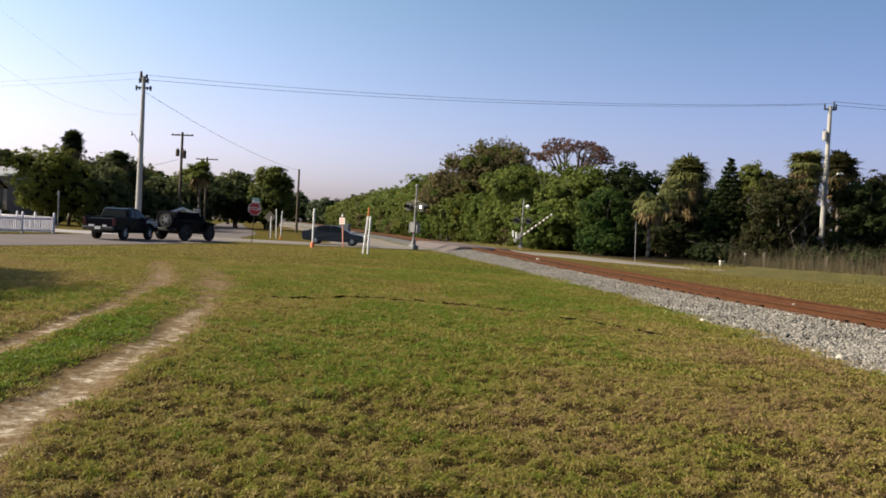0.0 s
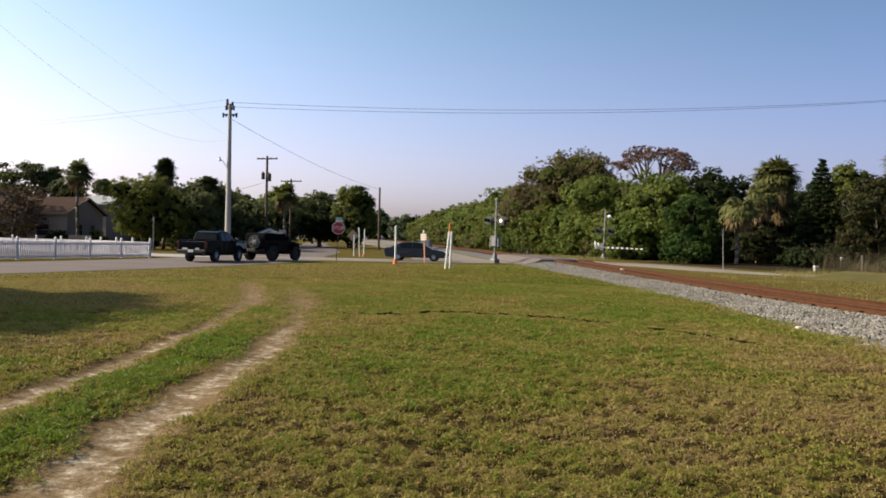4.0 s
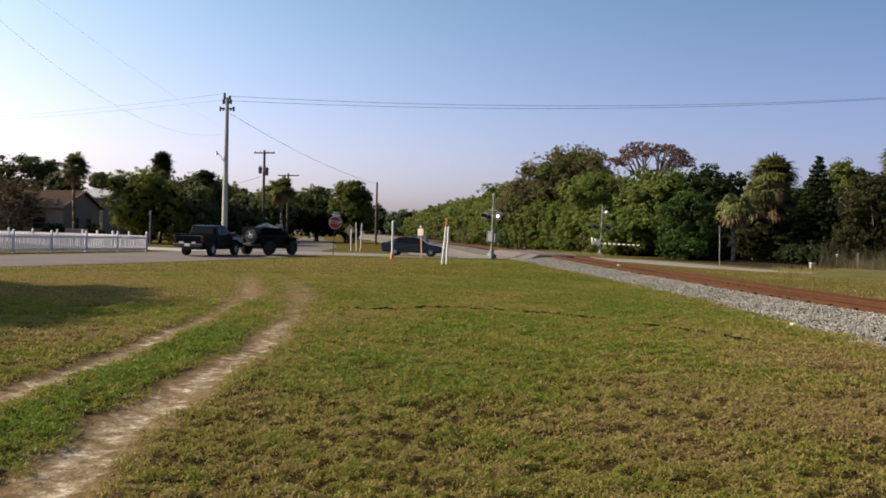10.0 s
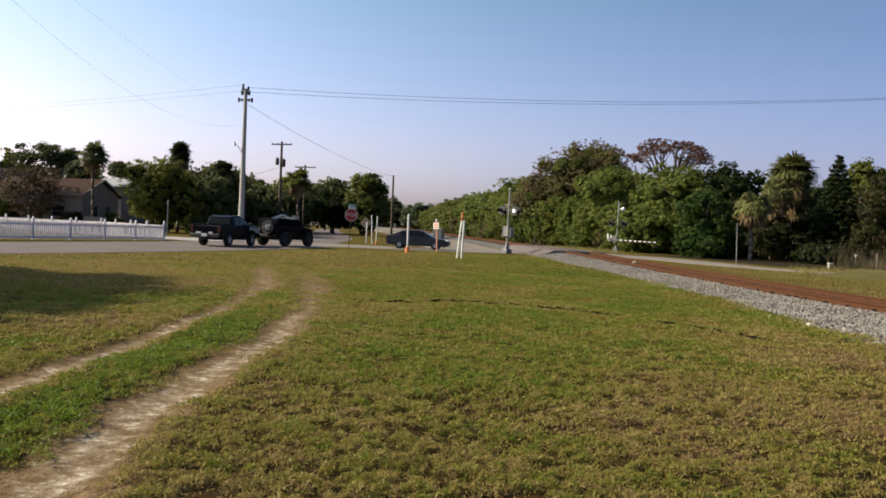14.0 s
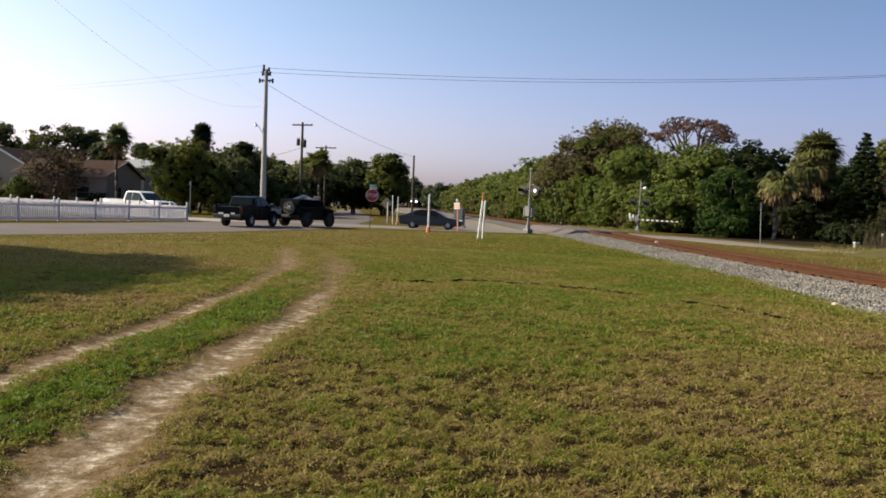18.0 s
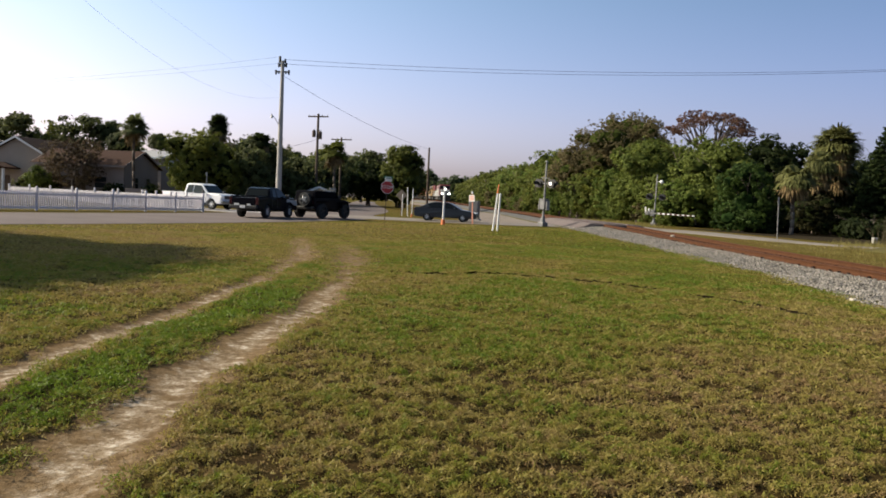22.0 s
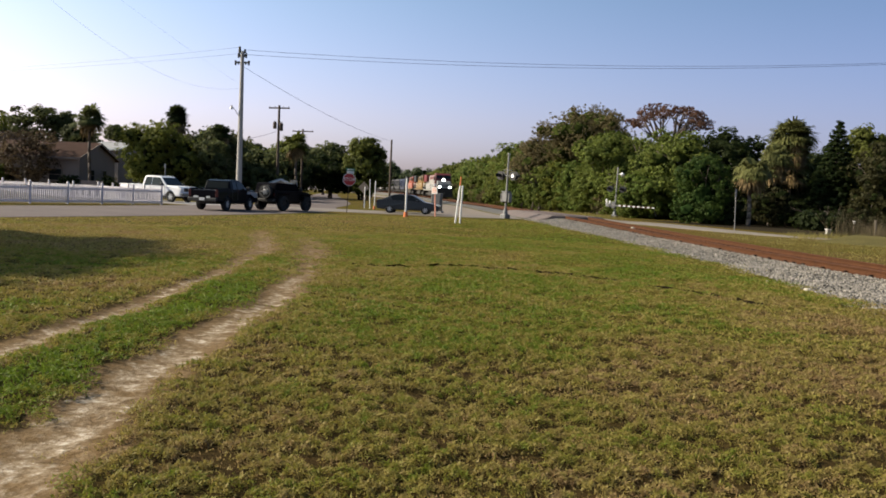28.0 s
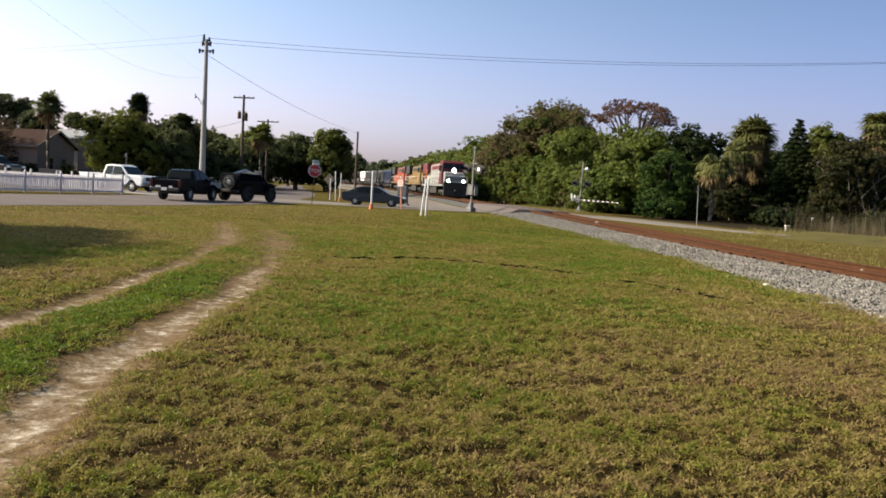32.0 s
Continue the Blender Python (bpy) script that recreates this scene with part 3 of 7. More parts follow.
def build_track():
    rw = thing("railway_track", Matrix(), "single railway line of rust-brown rails on stained wooden ties", "railway", kind="structure")
    T = np.gradient(LINE, axis=0)
    T /= np.linalg.norm(T, axis=1)[:, None]
    N = np.stack([T[:, 1], -T[:, 0]], -1)
    for side in (-1, 1):
        P = LINE + N * (0.7525 * side)
        sec = [(-0.07, 0.0), (-0.07, 0.02), (-0.012, 0.035), (-0.012, 0.125), (-0.036, 0.135), (-0.036, 0.172), (0.036, 0.172), (0.036, 0.135), (0.012, 0.125), (0.012, 0.035), (0.07, 0.02), (0.07, 0.0)]
        V, F = [], []
        k = len(sec)
        idx = range(0, len(P), 2)
        for i in idx:
            for o, z in sec:
                V.append((P[i][0] + N[i][0] * o, P[i][1] + N[i][1] * o, float(top_at(P[i][1])) + 0.01 + z * 0.94))
        for a in range(len(idx) - 1):
            for j in range(k - 1):
                F.append((a * k + j, a * k + j + 1, (a + 1) * k + j + 1, (a + 1) * k + j))
        r = raw("rail", V, F, [M["rust"], M["railtop"]], rw)
        for i, f in enumerate(r.data.polygons):
            f.material_index = 1 if i % (k - 1) == 5 else 0
        if side < 0:
            # small dark blocks at the rail's foot stand in for shadowed gaps
            M["gap_dark"] = mat("gap_shadow_dark", (0.014, 0.009, 0.007), 0.9, var=0.3, spec=0.1)
            bm = bmesh.new()
            box(bm, (0, 0, 0), (0.07, 0.085, 0.055), 0.012)
            bmesh.ops.recalc_face_normals(bm, faces=bm.faces)
            clamp = bpy.data.meshes.new("rail_anchor")
            bm.to_mesh(clamp)
            bm.free()
            clamp.materials.append(M["gap_dark"])
            pick = random.Random(31)
            y = 8.0
            while y < 50:
                i = int(np.argmax(P[:, 1] > y))
                a = new("rail_anchor", clamp)
                a.parent = r
                a.matrix_basis = pose(P[i][0] - N[i][0] * 0.1, P[i][1], float(top_at(y)) + 0.035, 0, 0, math.degrees(math.atan2(T[i][1], T[i][0])) - 90)
                y += pick.choice((0.53, 1.06, 1.6, 2.1, 2.7))
    bm = bmesh.new()
    box(bm, (0, 0, 0), (2.6, 0.23, 0.16), 0.012)
    for s in (-1, 1):
        box(bm, (s * 0.7525, 0, 0.085), (0.34, 0.19, 0.02), mi=1)
        for q in (-1, 1):
            box(bm, (s * 0.7525 + q * 0.11, 0.05 * q, 0.098), (0.03, 0.03, 0.014), mi=1)
    bmesh.ops.recalc_face_normals(bm, faces=bm.faces)
    me = bpy.data.meshes.new("tie")
    bm.to_mesh(me)
    bm.free()
    me.materials.append(M["tie"]), me.materials.append(M["plate"])
    rest_v, rest_f = [], []
    base = [tuple(v.co) for v in me.vertices]
    faces = [tuple(p.vertices) for p in me.polygons]
    near = 0
    for i in range(0, len(LINE)):
        x, y = LINE[i]
        if y < -6 or y > 190 or 52 < y < 69:
            continue
        ang = math.atan2(T[i][1], T[i][0]) - math.pi / 2 + random.uniform(-0.02, 0.02)
        m = Matrix.Translation((x + random.uniform(-0.04, 0.04), y, float(top_at(y)) - 0.08 + random.uniform(-0.008, 0.008))) @ Matrix.Rotation(ang, 4, "Z")
        if near < 290:
            near += 1
            ob = new("tie", me)
            ob.parent = rw
            ob.matrix_basis = m
        else:
            o = len(rest_v)
            rest_v += [tuple(m @ Vector(p)) for p in base]
            rest_f += [tuple(o + q for q in f) for f in faces]
    tagged(raw("far_ties", rest_v, rest_f, M["tie"], rw), kind="stuff")


build_track()

M["bank"] = mat("olive_bank_turf", (0.0737, 0.0623, 0.0201), 0.95, 0, 0.4, 0.9, 14, 0.03, spec=0.1)
ribbon("grass_bank", smooth_line([(16.4, 43.2), (18.0, 41.4), (20.5, 39.8), (25, 38), (33, 36), (50, 33)], 0.8), [(-2.6, -0.02), (-1.7, 0.14), (-0.8, 0.32), (0, 0.38), (1.0, 0.32), (2.4, 0.14), (3.8, -0.02)], M["bank"], "low grassy bank beside the far verge")
M["dirt"] = mat("brown_grey_dirt", (0.134, 0.104, 0.0804), 0.95, 0, 0.4, 0.5, 12, 0.02)
for o0, o1, lab in ((-9.0, -2.9, "bare brown-grey dirt beside the railway"), (2.9, 7.0, "bare brown dirt at the foot of the woods")):
    ribbon("dirt_strip", LINE[(LINE[:, 1] > 63) & (LINE[:, 1] < 300)][::4], [(o0 - 0.05, -0.02), (o0, 0.012), (o1, 0.012), (o1 + 0.05, -0.02)], M["dirt"], lab)

# crossing deck between and beside the rails
ribbon("crossing_deck", LINE[(LINE[:, 1] > 53) & (LINE[:, 1] < 68)], [(-2.6, 0.07), (-1.6, TOP + 0.15), (-0.85, TOP + 0.165), (-0.84, 0.2), (-0.66, 0.2), (-0.65, TOP + 0.165), (0.65, TOP + 0.165), (0.66, 0.2), (0.84, 0.2), (0.85, TOP + 0.165), (1.6, TOP + 0.15), (2.6, 0.07)],
       M["asphalt"], "worn asphalt deck of the level crossing")

k_ = int(np.argmax(LINE[:, 1] > 53))
dx_, dy_ = LINE[k_ + 1] - LINE[k_]
bm = bmesh.new()
box(bm, (0, 0, 0.22), (5.3, 0.5, 0.44), 0.06, taper=(0.62, 0.5))
db = put("crossing_deck_end", bm, M["asphalt"])
db.matrix_basis = pose(LINE[k_][0], LINE[k_][1], 0, 0, 0, math.degrees(math.atan2(dy_, dx_)) - 90)
tagged(db, "sloped asphalt end of the crossing deck", kind="structure")

# leaf litter behind the far road, its colour darkened for the deep shade
M["litter"] = mat("shade_dark_litter", (0.0214, 0.0161, 0.00871), 0.95, 0, 0.5, 0.7, 12, 0.03, spec=0.05)
ribbon("leaf_litter", smooth_line([(9.0, 72.5), (11.6, 66), (13.8, 60), (15.6, 54.5), (18.2, 50.8), (23, 49.2), (30, 49.6), (50, 52)], 0.8), [(-34, -0.02), (-33, 0.012), (-0.3, 0.012), (0, -0.01)], M["litter"], "leaf litter under the roadside trees, coloured darker for their deep shade")

# ---- poles, wires, signs, signals ----
def utility_pole(x, y, h, r0, r1, material, label, arms=(), lean=(0, 0), sub=()):
    p = thing("utility_pole", pose(x, y, 0, lean[0], lean[1], 0), label, "utility pole")
    bm = bmesh.new()
    tube(bm, (0, 0, -0.1), (0, 0, h), r0, r1, 14)
    part("shaft", bm, material, p)
    for z, half, ang in arms:
        bm = bmesh.new()
        q = Matrix.Rotation(radians(ang), 3, "Z")
        box(bm, (0, 0, z), (2 * half, 0.12, 0.14), 0.01, q)
        arm = part("crossarm", bm, M["wood"] if material is M["wood"] else M["steel"], p)
        for k in (-0.92, -0.4, 0.4, 0.92):
            bm = bmesh.new()
            c = q @ Vector((k * half, 0, 0))
            tube(bm, (c.x, c.y, z + 0.06), (c.x, c.y, z + 0.13), 0.03, 0.03, 8)
            tube(bm, (c.x, c.y, z + 0.13), (c.x, c.y, z + 0.19), 0.05, 0.025, 8)
            part("insulator", bm, M["black"], arm)
    return p


def transformer(p, x, y, z, material, k=1.0):
    bm = bmesh.new()
    tube(bm, (x, y, z - 0.45 * k), (x, y, z + 0.45 * k), 0.26 * k, 0.26 * k, 14)
    tube(bm, (x, y, z + 0.45 * k), (x, y, z + 0.52 * k), 0.27 * k, 0.18 * k, 14)
    t = part("transformer", bm, material, p)
    for q in (-0.1, 0.1):
        bm = bmesh.new()
        tube(bm, (x + q * k, y, z + 0.5 * k), (x + q * k, y, z + 0.72 * k), 0.04, 0.03, 8)
        part("bushing", bm, M["black"], t)


PL = (-22.55, 60.0)
pl = utility_pole(*PL, 11.6, 0.24, 0.13, M["pole"], "tall pale concrete utility pole beside the road", lean=(0, 0))
for z, half in ((11.3, 0.3), (10.75, 0.52)):
    bm = bmesh.new()
    box(bm, (0, 0, z), (2 * half, 0.1, 0.12), 0.01)
    for s in (-1, 1):
        tube(bm, (s * half, 0, z - 0.2), (s * half, 0, z + 0.14), 0.07, 0.09, 8, 1)
        tube(bm, (s * half * 0.55, 0, z - 0.16), (s * half * 0.55, 0, z + 0.08), 0.05, 0.07, 8, 1)
    part("bracket", bm, [M["steel"], M["black"]], pl)
bm = bmesh.new()
tube(bm, (-0.22, 0, 11.5), (-0.22, 0, 11.95), 0.12, 0.09, 8)
tube(bm, (0.2, 0, 11.5), (0.2, 0, 11.75), 0.1, 0.07, 8)
box(bm, (0, 0, 11.5), (0.55, 0.1, 0.1), 0.01)
part("insulator", bm, M["black"], pl)
bm = bmesh.new()
tube(bm, (-0.1, 0, 6.6), (-0.4, -0.1, 7.15), 0.025, 0.025, 8)
tube(bm, (-0.4, -0.1, 7.15), (-0.66, -0.15, 7.42), 0.025, 0.025, 8)
tube(bm, (-0.68, -0.16, 7.2), (-0.68, -0.16, 7.42), 0.12, 0.07, 10, 1)
tube(bm, (-0.68, -0.16, 7.42), (-0.68, -0.16, 7.52), 0.06, 0.04, 8, 0)
part("street_light", bm, [M["steel"], M["white"]], pl)

pm = utility_pole(-27.7, 85, 10.2, 0.17, 0.12, M["wood"], "brown wooden utility pole with crossarm and transformers", arms=((9.9, 1.2, -8),))
transformer(pm, -0.36, -0.2, 8.0, M["wood"], 0.75), transformer(pm, 0.32, -0.2, 7.85, M["wood"], 0.85)
utility_pole(-31.2, 106, 9.3, 0.16, 0.12, M["wood"], "thin wooden utility pole with a single crossarm", arms=((9.0, 1.5, -8),))
utility_pole(-19.85, 110, 8.6, 0.17, 0.12, M["wood"], "bare wooden pole beside the railway")
PR = (33.7, 72.0)
pr = utility_pole(*PR, 14.2, 0.27, 0.16, M["pole"], "pale concrete utility pole among trees", lean=(0, 0.2))
for z, half in ((13.9, 0.5),):
    bm = bmesh.new()
    box(bm, (0, 0, z), (2 * half, 0.12, 0.14), 0.01)
    for s in (-1, 1):
        tube(bm, (s * half, 0, z), (s * half, 0, z + 0.5), 0.09, 0.06, 8, 1)
    tube(bm, (0.3, 0, z), (0.3, 0, z + 0.75), 0.09, 0.06, 8, 1)
    part("bracket", bm, [M["steel"], M["black"]], pr)
transformer(pr, -0.4, -0.2, 11.5, M["pole"], 0.85)
bm = bmesh.new()
tube(bm, (0.15, -0.1, 7.6), (0.9, -0.3, 8.2), 0.035, 0.035, 8)
box(bm, (1.1, -0.3, 8.25), (0.5, 0.24, 0.16), 0.03, mi=1)
part("street_light", bm, [M["steel"], M["white"]], pr)


def wire(name, a, b, sag, r=0.012, label="thin dark overhead power line"):
    a, b = Vector(a), Vector(b)
    cu = bpy.data.curves.new(name, "CURVE")
    cu.dimensions, cu.bevel_depth, cu.bevel_resolution = "3D", r, 1
    sp = cu.splines.new("POLY")
    k = 28
    sp.points.add(k)
    for i in range(k + 1):
        u = i / k
        p = a.lerp(b, u)
        sp.points[i].co = (p.x, p.y, p.z - sag * 4 * u * (1 - u), 1)
    cu.materials.append(M["black"])
    return tagged(new(name, cu), label, "power line", "overhead wires")


wire("power_line", (PL[0] + 0.4, PL[1], 11.35), (PR[0] - 0.5, PR[1], 14.3), 0.78, 0.013)
wire("power_line", (PL[0] + 0.1, PL[1], 11.7), (PR[0] + 0.3, PR[1], 14.45), 0.82, 0.013)
wire("power_line", (PL[0] - 0.3, PL[1], 11.4), (-68, 77, 11.0), 0.3, 0.008)
wire("power_line", (PL[0] - 0.2, PL[1], 11.9), (-68, 77, 11.3), 0.4, 0.008)
wire("power_line", (PL[0] - 0.3, PL[1], 8.8), (-20, 15, 15), 3.5, 0.004)
wire("power_line", (PL[0] - 0.3, PL[1], 9.2), (-25, 15, 17), 0.5, 0.003)
wire("power_line", (PL[0] + 0.2, PL[1], 10.4), (-19.85, 110, 8.4), 0.6, 0.014)
wire("power_line", (-27.7, 85, 7.5), (PL[0], PL[1], 4.9), 0.1, 0.014)
wire("power_line", (PR[0] + 0.5, PR[1], 14.3), (90, 60, 13.5), 0.9, 0.016)
wire("power_line", (PR[0] + 0.3, PR[1], 14.6), (90, 60, 14.2), 0.9, 0.016)


def letters(name, body, size, m, material, parent):
    cu = bpy.data.curves.new(name, "FONT")
    cu.body, cu.size, cu.align_x, cu.align_y, cu.extrude = body, size, "CENTER", "CENTER", 0.003
    cu.materials.append(material)
    ob = new(name, cu)
    ob.parent = parent
    ob.matrix_basis = m
    return ob


def stop_sign(x, y):
    s = thing("stop_sign", pose(x, y, 0, 0, 2.5, 12), "red octagonal stop sign under green street-name blades on a steel post", "traffic sign")
    bm = bmesh.new()
    box(bm, (0, 0, 1.35), (0.045, 0.03, 2.8), 0.005)
    part("post", bm, M["wood"], s)
    bm = bmesh.new()
    bmesh.ops.create_cone(bm, cap_ends=True, segments=8, radius1=0.44, radius2=0.44, depth=0.02, matrix=Matrix.Translation((0, -0.045, 2.17)) @ Matrix.Rotation(radians(90), 4, "X") @ Matrix.Rotation(radians(22.5), 4, "Z"))
    rim = part("sign_rim", bm, M["white"], s)
    bm = bmesh.new()
    bmesh.ops.create_cone(bm, cap_ends=True, segments=8, radius1=0.405, radius2=0.405, depth=0.02, matrix=Matrix.Translation((0, -0.052, 2.17)) @ Matrix.Rotation(radians(90), 4, "X") @ Matrix.Rotation(radians(22.5), 4, "Z"))
    face = part("sign_face", bm, M["red"], s)
    letters("lettering", "STOP", 0.31, pose(0, -0.066, 2.17, 90, 0, 0), M["white"], face)
    bm = bmesh.new()
    box(bm, (0.02, -0.02, 2.82), (0.62, 0.02, 0.17), 0.004)
    b1 = part("street_name_blade", bm, M["green"], s)
    bm = bmesh.new()
    box(bm, (0.02, -0.033, 2.82), (0.4, 0.004, 0.06))
    part("name_bar", bm, M["white"], b1)
    bm = bmesh.new()
    box(bm, (0.05, -0.04, 2.66), (0.5, 0.02, 0.16), 0.004, Matrix.Rotation(radians(25), 3, "Z"))
    part("lower_blade", bm, M["white"], s)


stop_sign(-12.17, 52.0)


M["iron"] = mat("grey_cast_iron", (0.134, 0.134, 0.134), 0.6, 0.4, 0.2)
M["siglit"] = mat("lit_signal_lens", (1, 0.95, 0.9), 0.3, emit=((1.0, 0.95, 0.88), 1.3))


def signal(x, y, rz, h, label):
    """A level-crossing signal: base, mast, crossbuck, two lamp heads with hoods, bell and cabinet."""
    s = thing("crossing_signal", pose(x, y, 0, 0, 1.2, rz), label, "crossing signal")
    bm = bmesh.new()
    box(bm, (0, 0, 0.15), (0.5, 0.5, 0.3), 0.04)
    tube(bm, (0, 0, 0.3), (0, 0, 0.7), 0.2, 0.1, 12)
    part("base", bm, M["iron"], s)
    bm = bmesh.new()
    tube(bm, (0, 0, 0.5), (0, 0, h), 0.075, 0.065, 12)
    part("mast", bm, M["steel"], s)
    return s


def lamp_pair(s, z, half, faces, lit=None):
    bm = bmesh.new()
    tube(bm, (-half, 0, z), (half, 0, z), 0.035, seg=8)
    arm = part("lamp_arm", bm, M["black"], s)
    for fy in faces:
        for q in (-1, 1):
            bm = bmesh.new()
            c = Vector((q * half, fy * 0.12, z))
            tube(bm, c, c + Vector((0, fy * 0.03, 0)), 0.3, 0.3, 18)
            tube(bm, c - Vector((0, fy * 0.1, 0)), c, 0.12, 0.16, 12)
            head = part("lamp_head", bm, M["black"], s)
            bm = bmesh.new()
            tube(bm, c + Vector((0, fy * 0.03, 0)), c + Vector((0, fy * 0.045, 0)), 0.1, 0.1, 14)
            part("lens", bm, M["siglit"] if lit == (fy, q) else M["tail"], head)
            if lit == (fy, q):
                continue
            bm = bmesh.new()
            tube(bm, c + Vector((0, fy * 0.03, 0.02)), c + Vector((0, fy * 0.33, 0.02)), 0.125, 0.125, 14, caps=False)
            part("hood", bm, M["black"], head)


sn = signal(-1.95, 55.9, -42, 4.4, "grey steel crossing signal with black lamp heads and control box")
lamp_pair(sn, 2.95, 0.6, (-1, 1), (-1, 1))
bm = bmesh.new()
box(bm, (0, 0, 1.5), (0.46, 0.4, 0.66), 0.03)
box(bm, (0, 0, 1.86), (0.54, 0.48, 0.06), 0.01)
cab = part("control_box", bm, M["iron"], sn)
for q in (-0.36, 0.36):
    bm = bmesh.new()
    box(bm, (q, 0, 1.45), (0.06, 0.3, 0.62), 0.01)
    part("side_bracket", bm, M["steel"], sn)
bm = bmesh.new()
tube(bm, (0, 0, 4.4), (0, 0, 4.5), 0.14, 0.06, 12)
part("bell", bm, M["steel"], sn)

bm = bmesh.new()
box(bm, (0, 0, 3.32), (0.8, 0.1, 0.07), 0.02)
part("cross_bar", bm, M["black"], sn)

sf = signal(7.5, 77.0, -24, 4.75, "far crossing signal mast with a lowered striped gate arm")
lamp_pair(sf, 2.7, 0.6, (-1, 1))
bm = bmesh.new()
tube(bm, (0.35, 0, 4.0), (0.55, 0, 4.15), 0.2, 0.16, 12)
tube(bm, (0, 0, 4.1), (0.4, 0, 4.1), 0.03, seg=8)
part("bell", bm, M["white"], sf)
bm = bmesh.new()
box(bm, (-0.08, -0.16, 1.2), (0.4, 0.36, 0.62), 0.05)
part("gate_motor", bm, M["iron"], sf)
for q, zz in ((-0.46, 1.3), (-0.78, 1.42)):
    bm = bmesh.new()
    box(bm, (q, -0.2, zz), (0.16, 0.1, 0.6), 0.03, Matrix.Rotation(radians(-8), 3, "Y"))
    part("side_plate", bm, M["white"], sf)
# the striped arm turns about its motor
M["stripe_red"] = mat("dark_red_stripe", (0.07, 0.03, 0.03), 0.5, var=0.15)
GATE_AT = Vector((0.0, -0.32, 1.18))
ga = new("gate_arm")
ga.parent = sf
ga.matrix_basis = Matrix.Translation(GATE_AT)
for k in range(15):
    bm = bmesh.new()
    box(bm, (0.4 + k * 0.225 + 0.11, 0, 0), (0.225, 0.05, 0.15 - 0.004 * k), 0.004)
    part("stripe", bm, M["stripe_red"] if k % 2 else M["white"], ga)
bm = bmesh.new()
tube(bm, (3.72, 0, -0.02), (4.0, 0, -0.75), 0.02, seg=6)
part("tip_prop", bm, M["black"], ga)
bm = bmesh.new()
box(bm, (-0.1, 0, 0), (1.0, 0.12, 0.1), 0.01)
box(bm, (-0.6, 0, 0), (0.3, 0.16, 0.35), 0.03)
part("counterweight", bm, M["steel"], ga)


def marker_post(x, y, h, r, label, lean=0, band=None, base=None):
    p = thing("marker_post", pose(x, y, 0, 0, lean, 0), label, "marker post", "roadside marker posts")
    bm = bmesh.new()
    tube(bm, (0, 0, -0.05), (0, 0, h), r, r, 10)
    tube(bm, (0, 0, h), (0, 0, h + 0.03), r, r * 0.5, 10)
    part("post", bm, M["white"], p)
    if band:
        bm = bmesh.new()
        tube(bm, (0, 0, h + 0.03), (0, 0, h + band), r * 0.9, r * 0.7, 10)
        part("reflector_tip", bm, M["orange"], p)
    if base:
        bm = bmesh.new()
        tube(bm, (0, 0, 0), (0, 0, base), r * 2.4, r * 1.8, 12)
        part("cuff", bm, M["orange"], p)
    return p


M["faded_orange"] = mat("faded_orange_paint", (0.36, 0.15, 0.1), 0.6, var=0.3, scale=8)
marker_post(-7.7, 48.5, 2.3, 0.06, "white marker post in an orange cuff at the lawn's edge", 0, None, 0.32)
marker_post(-4.05, 42.2, 1.95, 0.05, "leaning white marker post with an orange tip", 5, 0.5)
marker_post(-3.8, 42.1, 1.95, 0.05, "leaning white marker post beside its orange-tipped twin", 2)
marker_post(-13.1, 65.8, 2.3, 0.04, "white marker post across the road", 1, None, 0.25)
marker_post(-13.6, 66.5, 2.4, 0.04, "white marker post across the road", -2)
marker_post(-14.4, 68.0, 1.8, 0.04, "white marker post across the road", 0)

os_ = thing("small_warning_sign", pose(-6.42, 52.8, 0, 0, -3.5, -28), "faded orange post with a white and orange notice plate", "sign")
bm = bmesh.new()
box(bm, (0, 0, 0.98), (0.1, 0.04, 2.04), 0.008)
part("post", bm, M["faded_orange"], os_)
bm = bmesh.new()
box(bm, (0, -0.05, 1.7), (0.44, 0.02, 0.42), 0.005)
pl_ = part("plate", bm, M["white"], os_)
bm = bmesh.new()
for k in range(3):
    box(bm, (0, -0.064, 1.82 - 0.11 * k), (0.34, 0.006, 0.05))
part("text_bar", bm, M["orange"], pl_)
bm = bmesh.new()
tube(bm, (0, 0, 2.0), (0, 0, 2.16), 0.08, 0.05, 10)
part("cap", bm, M["white"], os_)

ds = thing("diamond_sign", pose(-14.9, 70.0, 0, 0, 0, 180 - 10), "back of a grey diamond road sign on a wooden post", "traffic sign")
bm = bmesh.new()
box(bm, (0, 0, 0.95), (0.09, 0.09, 1.9), 0.01)
part("post", bm, M["wood"], ds)
bm = bmesh.new()
box(bm, (0, 0.06, 1.75), (0.76, 0.015, 0.76), 0.01, Matrix.Rotation(radians(45), 3, "Y"))
part("plate", bm, M["palmbark"], ds)

tp = thing("thin_post", pose(12.75, 53.2, 0, 0, -1.5, 0), "thin grey metal post in the grass verge", "post")
bm = bmesh.new()
tube(bm, (0, 0, -0.05), (0, 0, 2.2), 0.028, 0.028, 10)
part("post", bm, M["steel"], tp)
bm = bmesh.new()
box(bm, (0, 0, 2.4), (0.1, 0.03, 0.5), 0.005)
part("sign_blade", bm, M["steel"], tp)

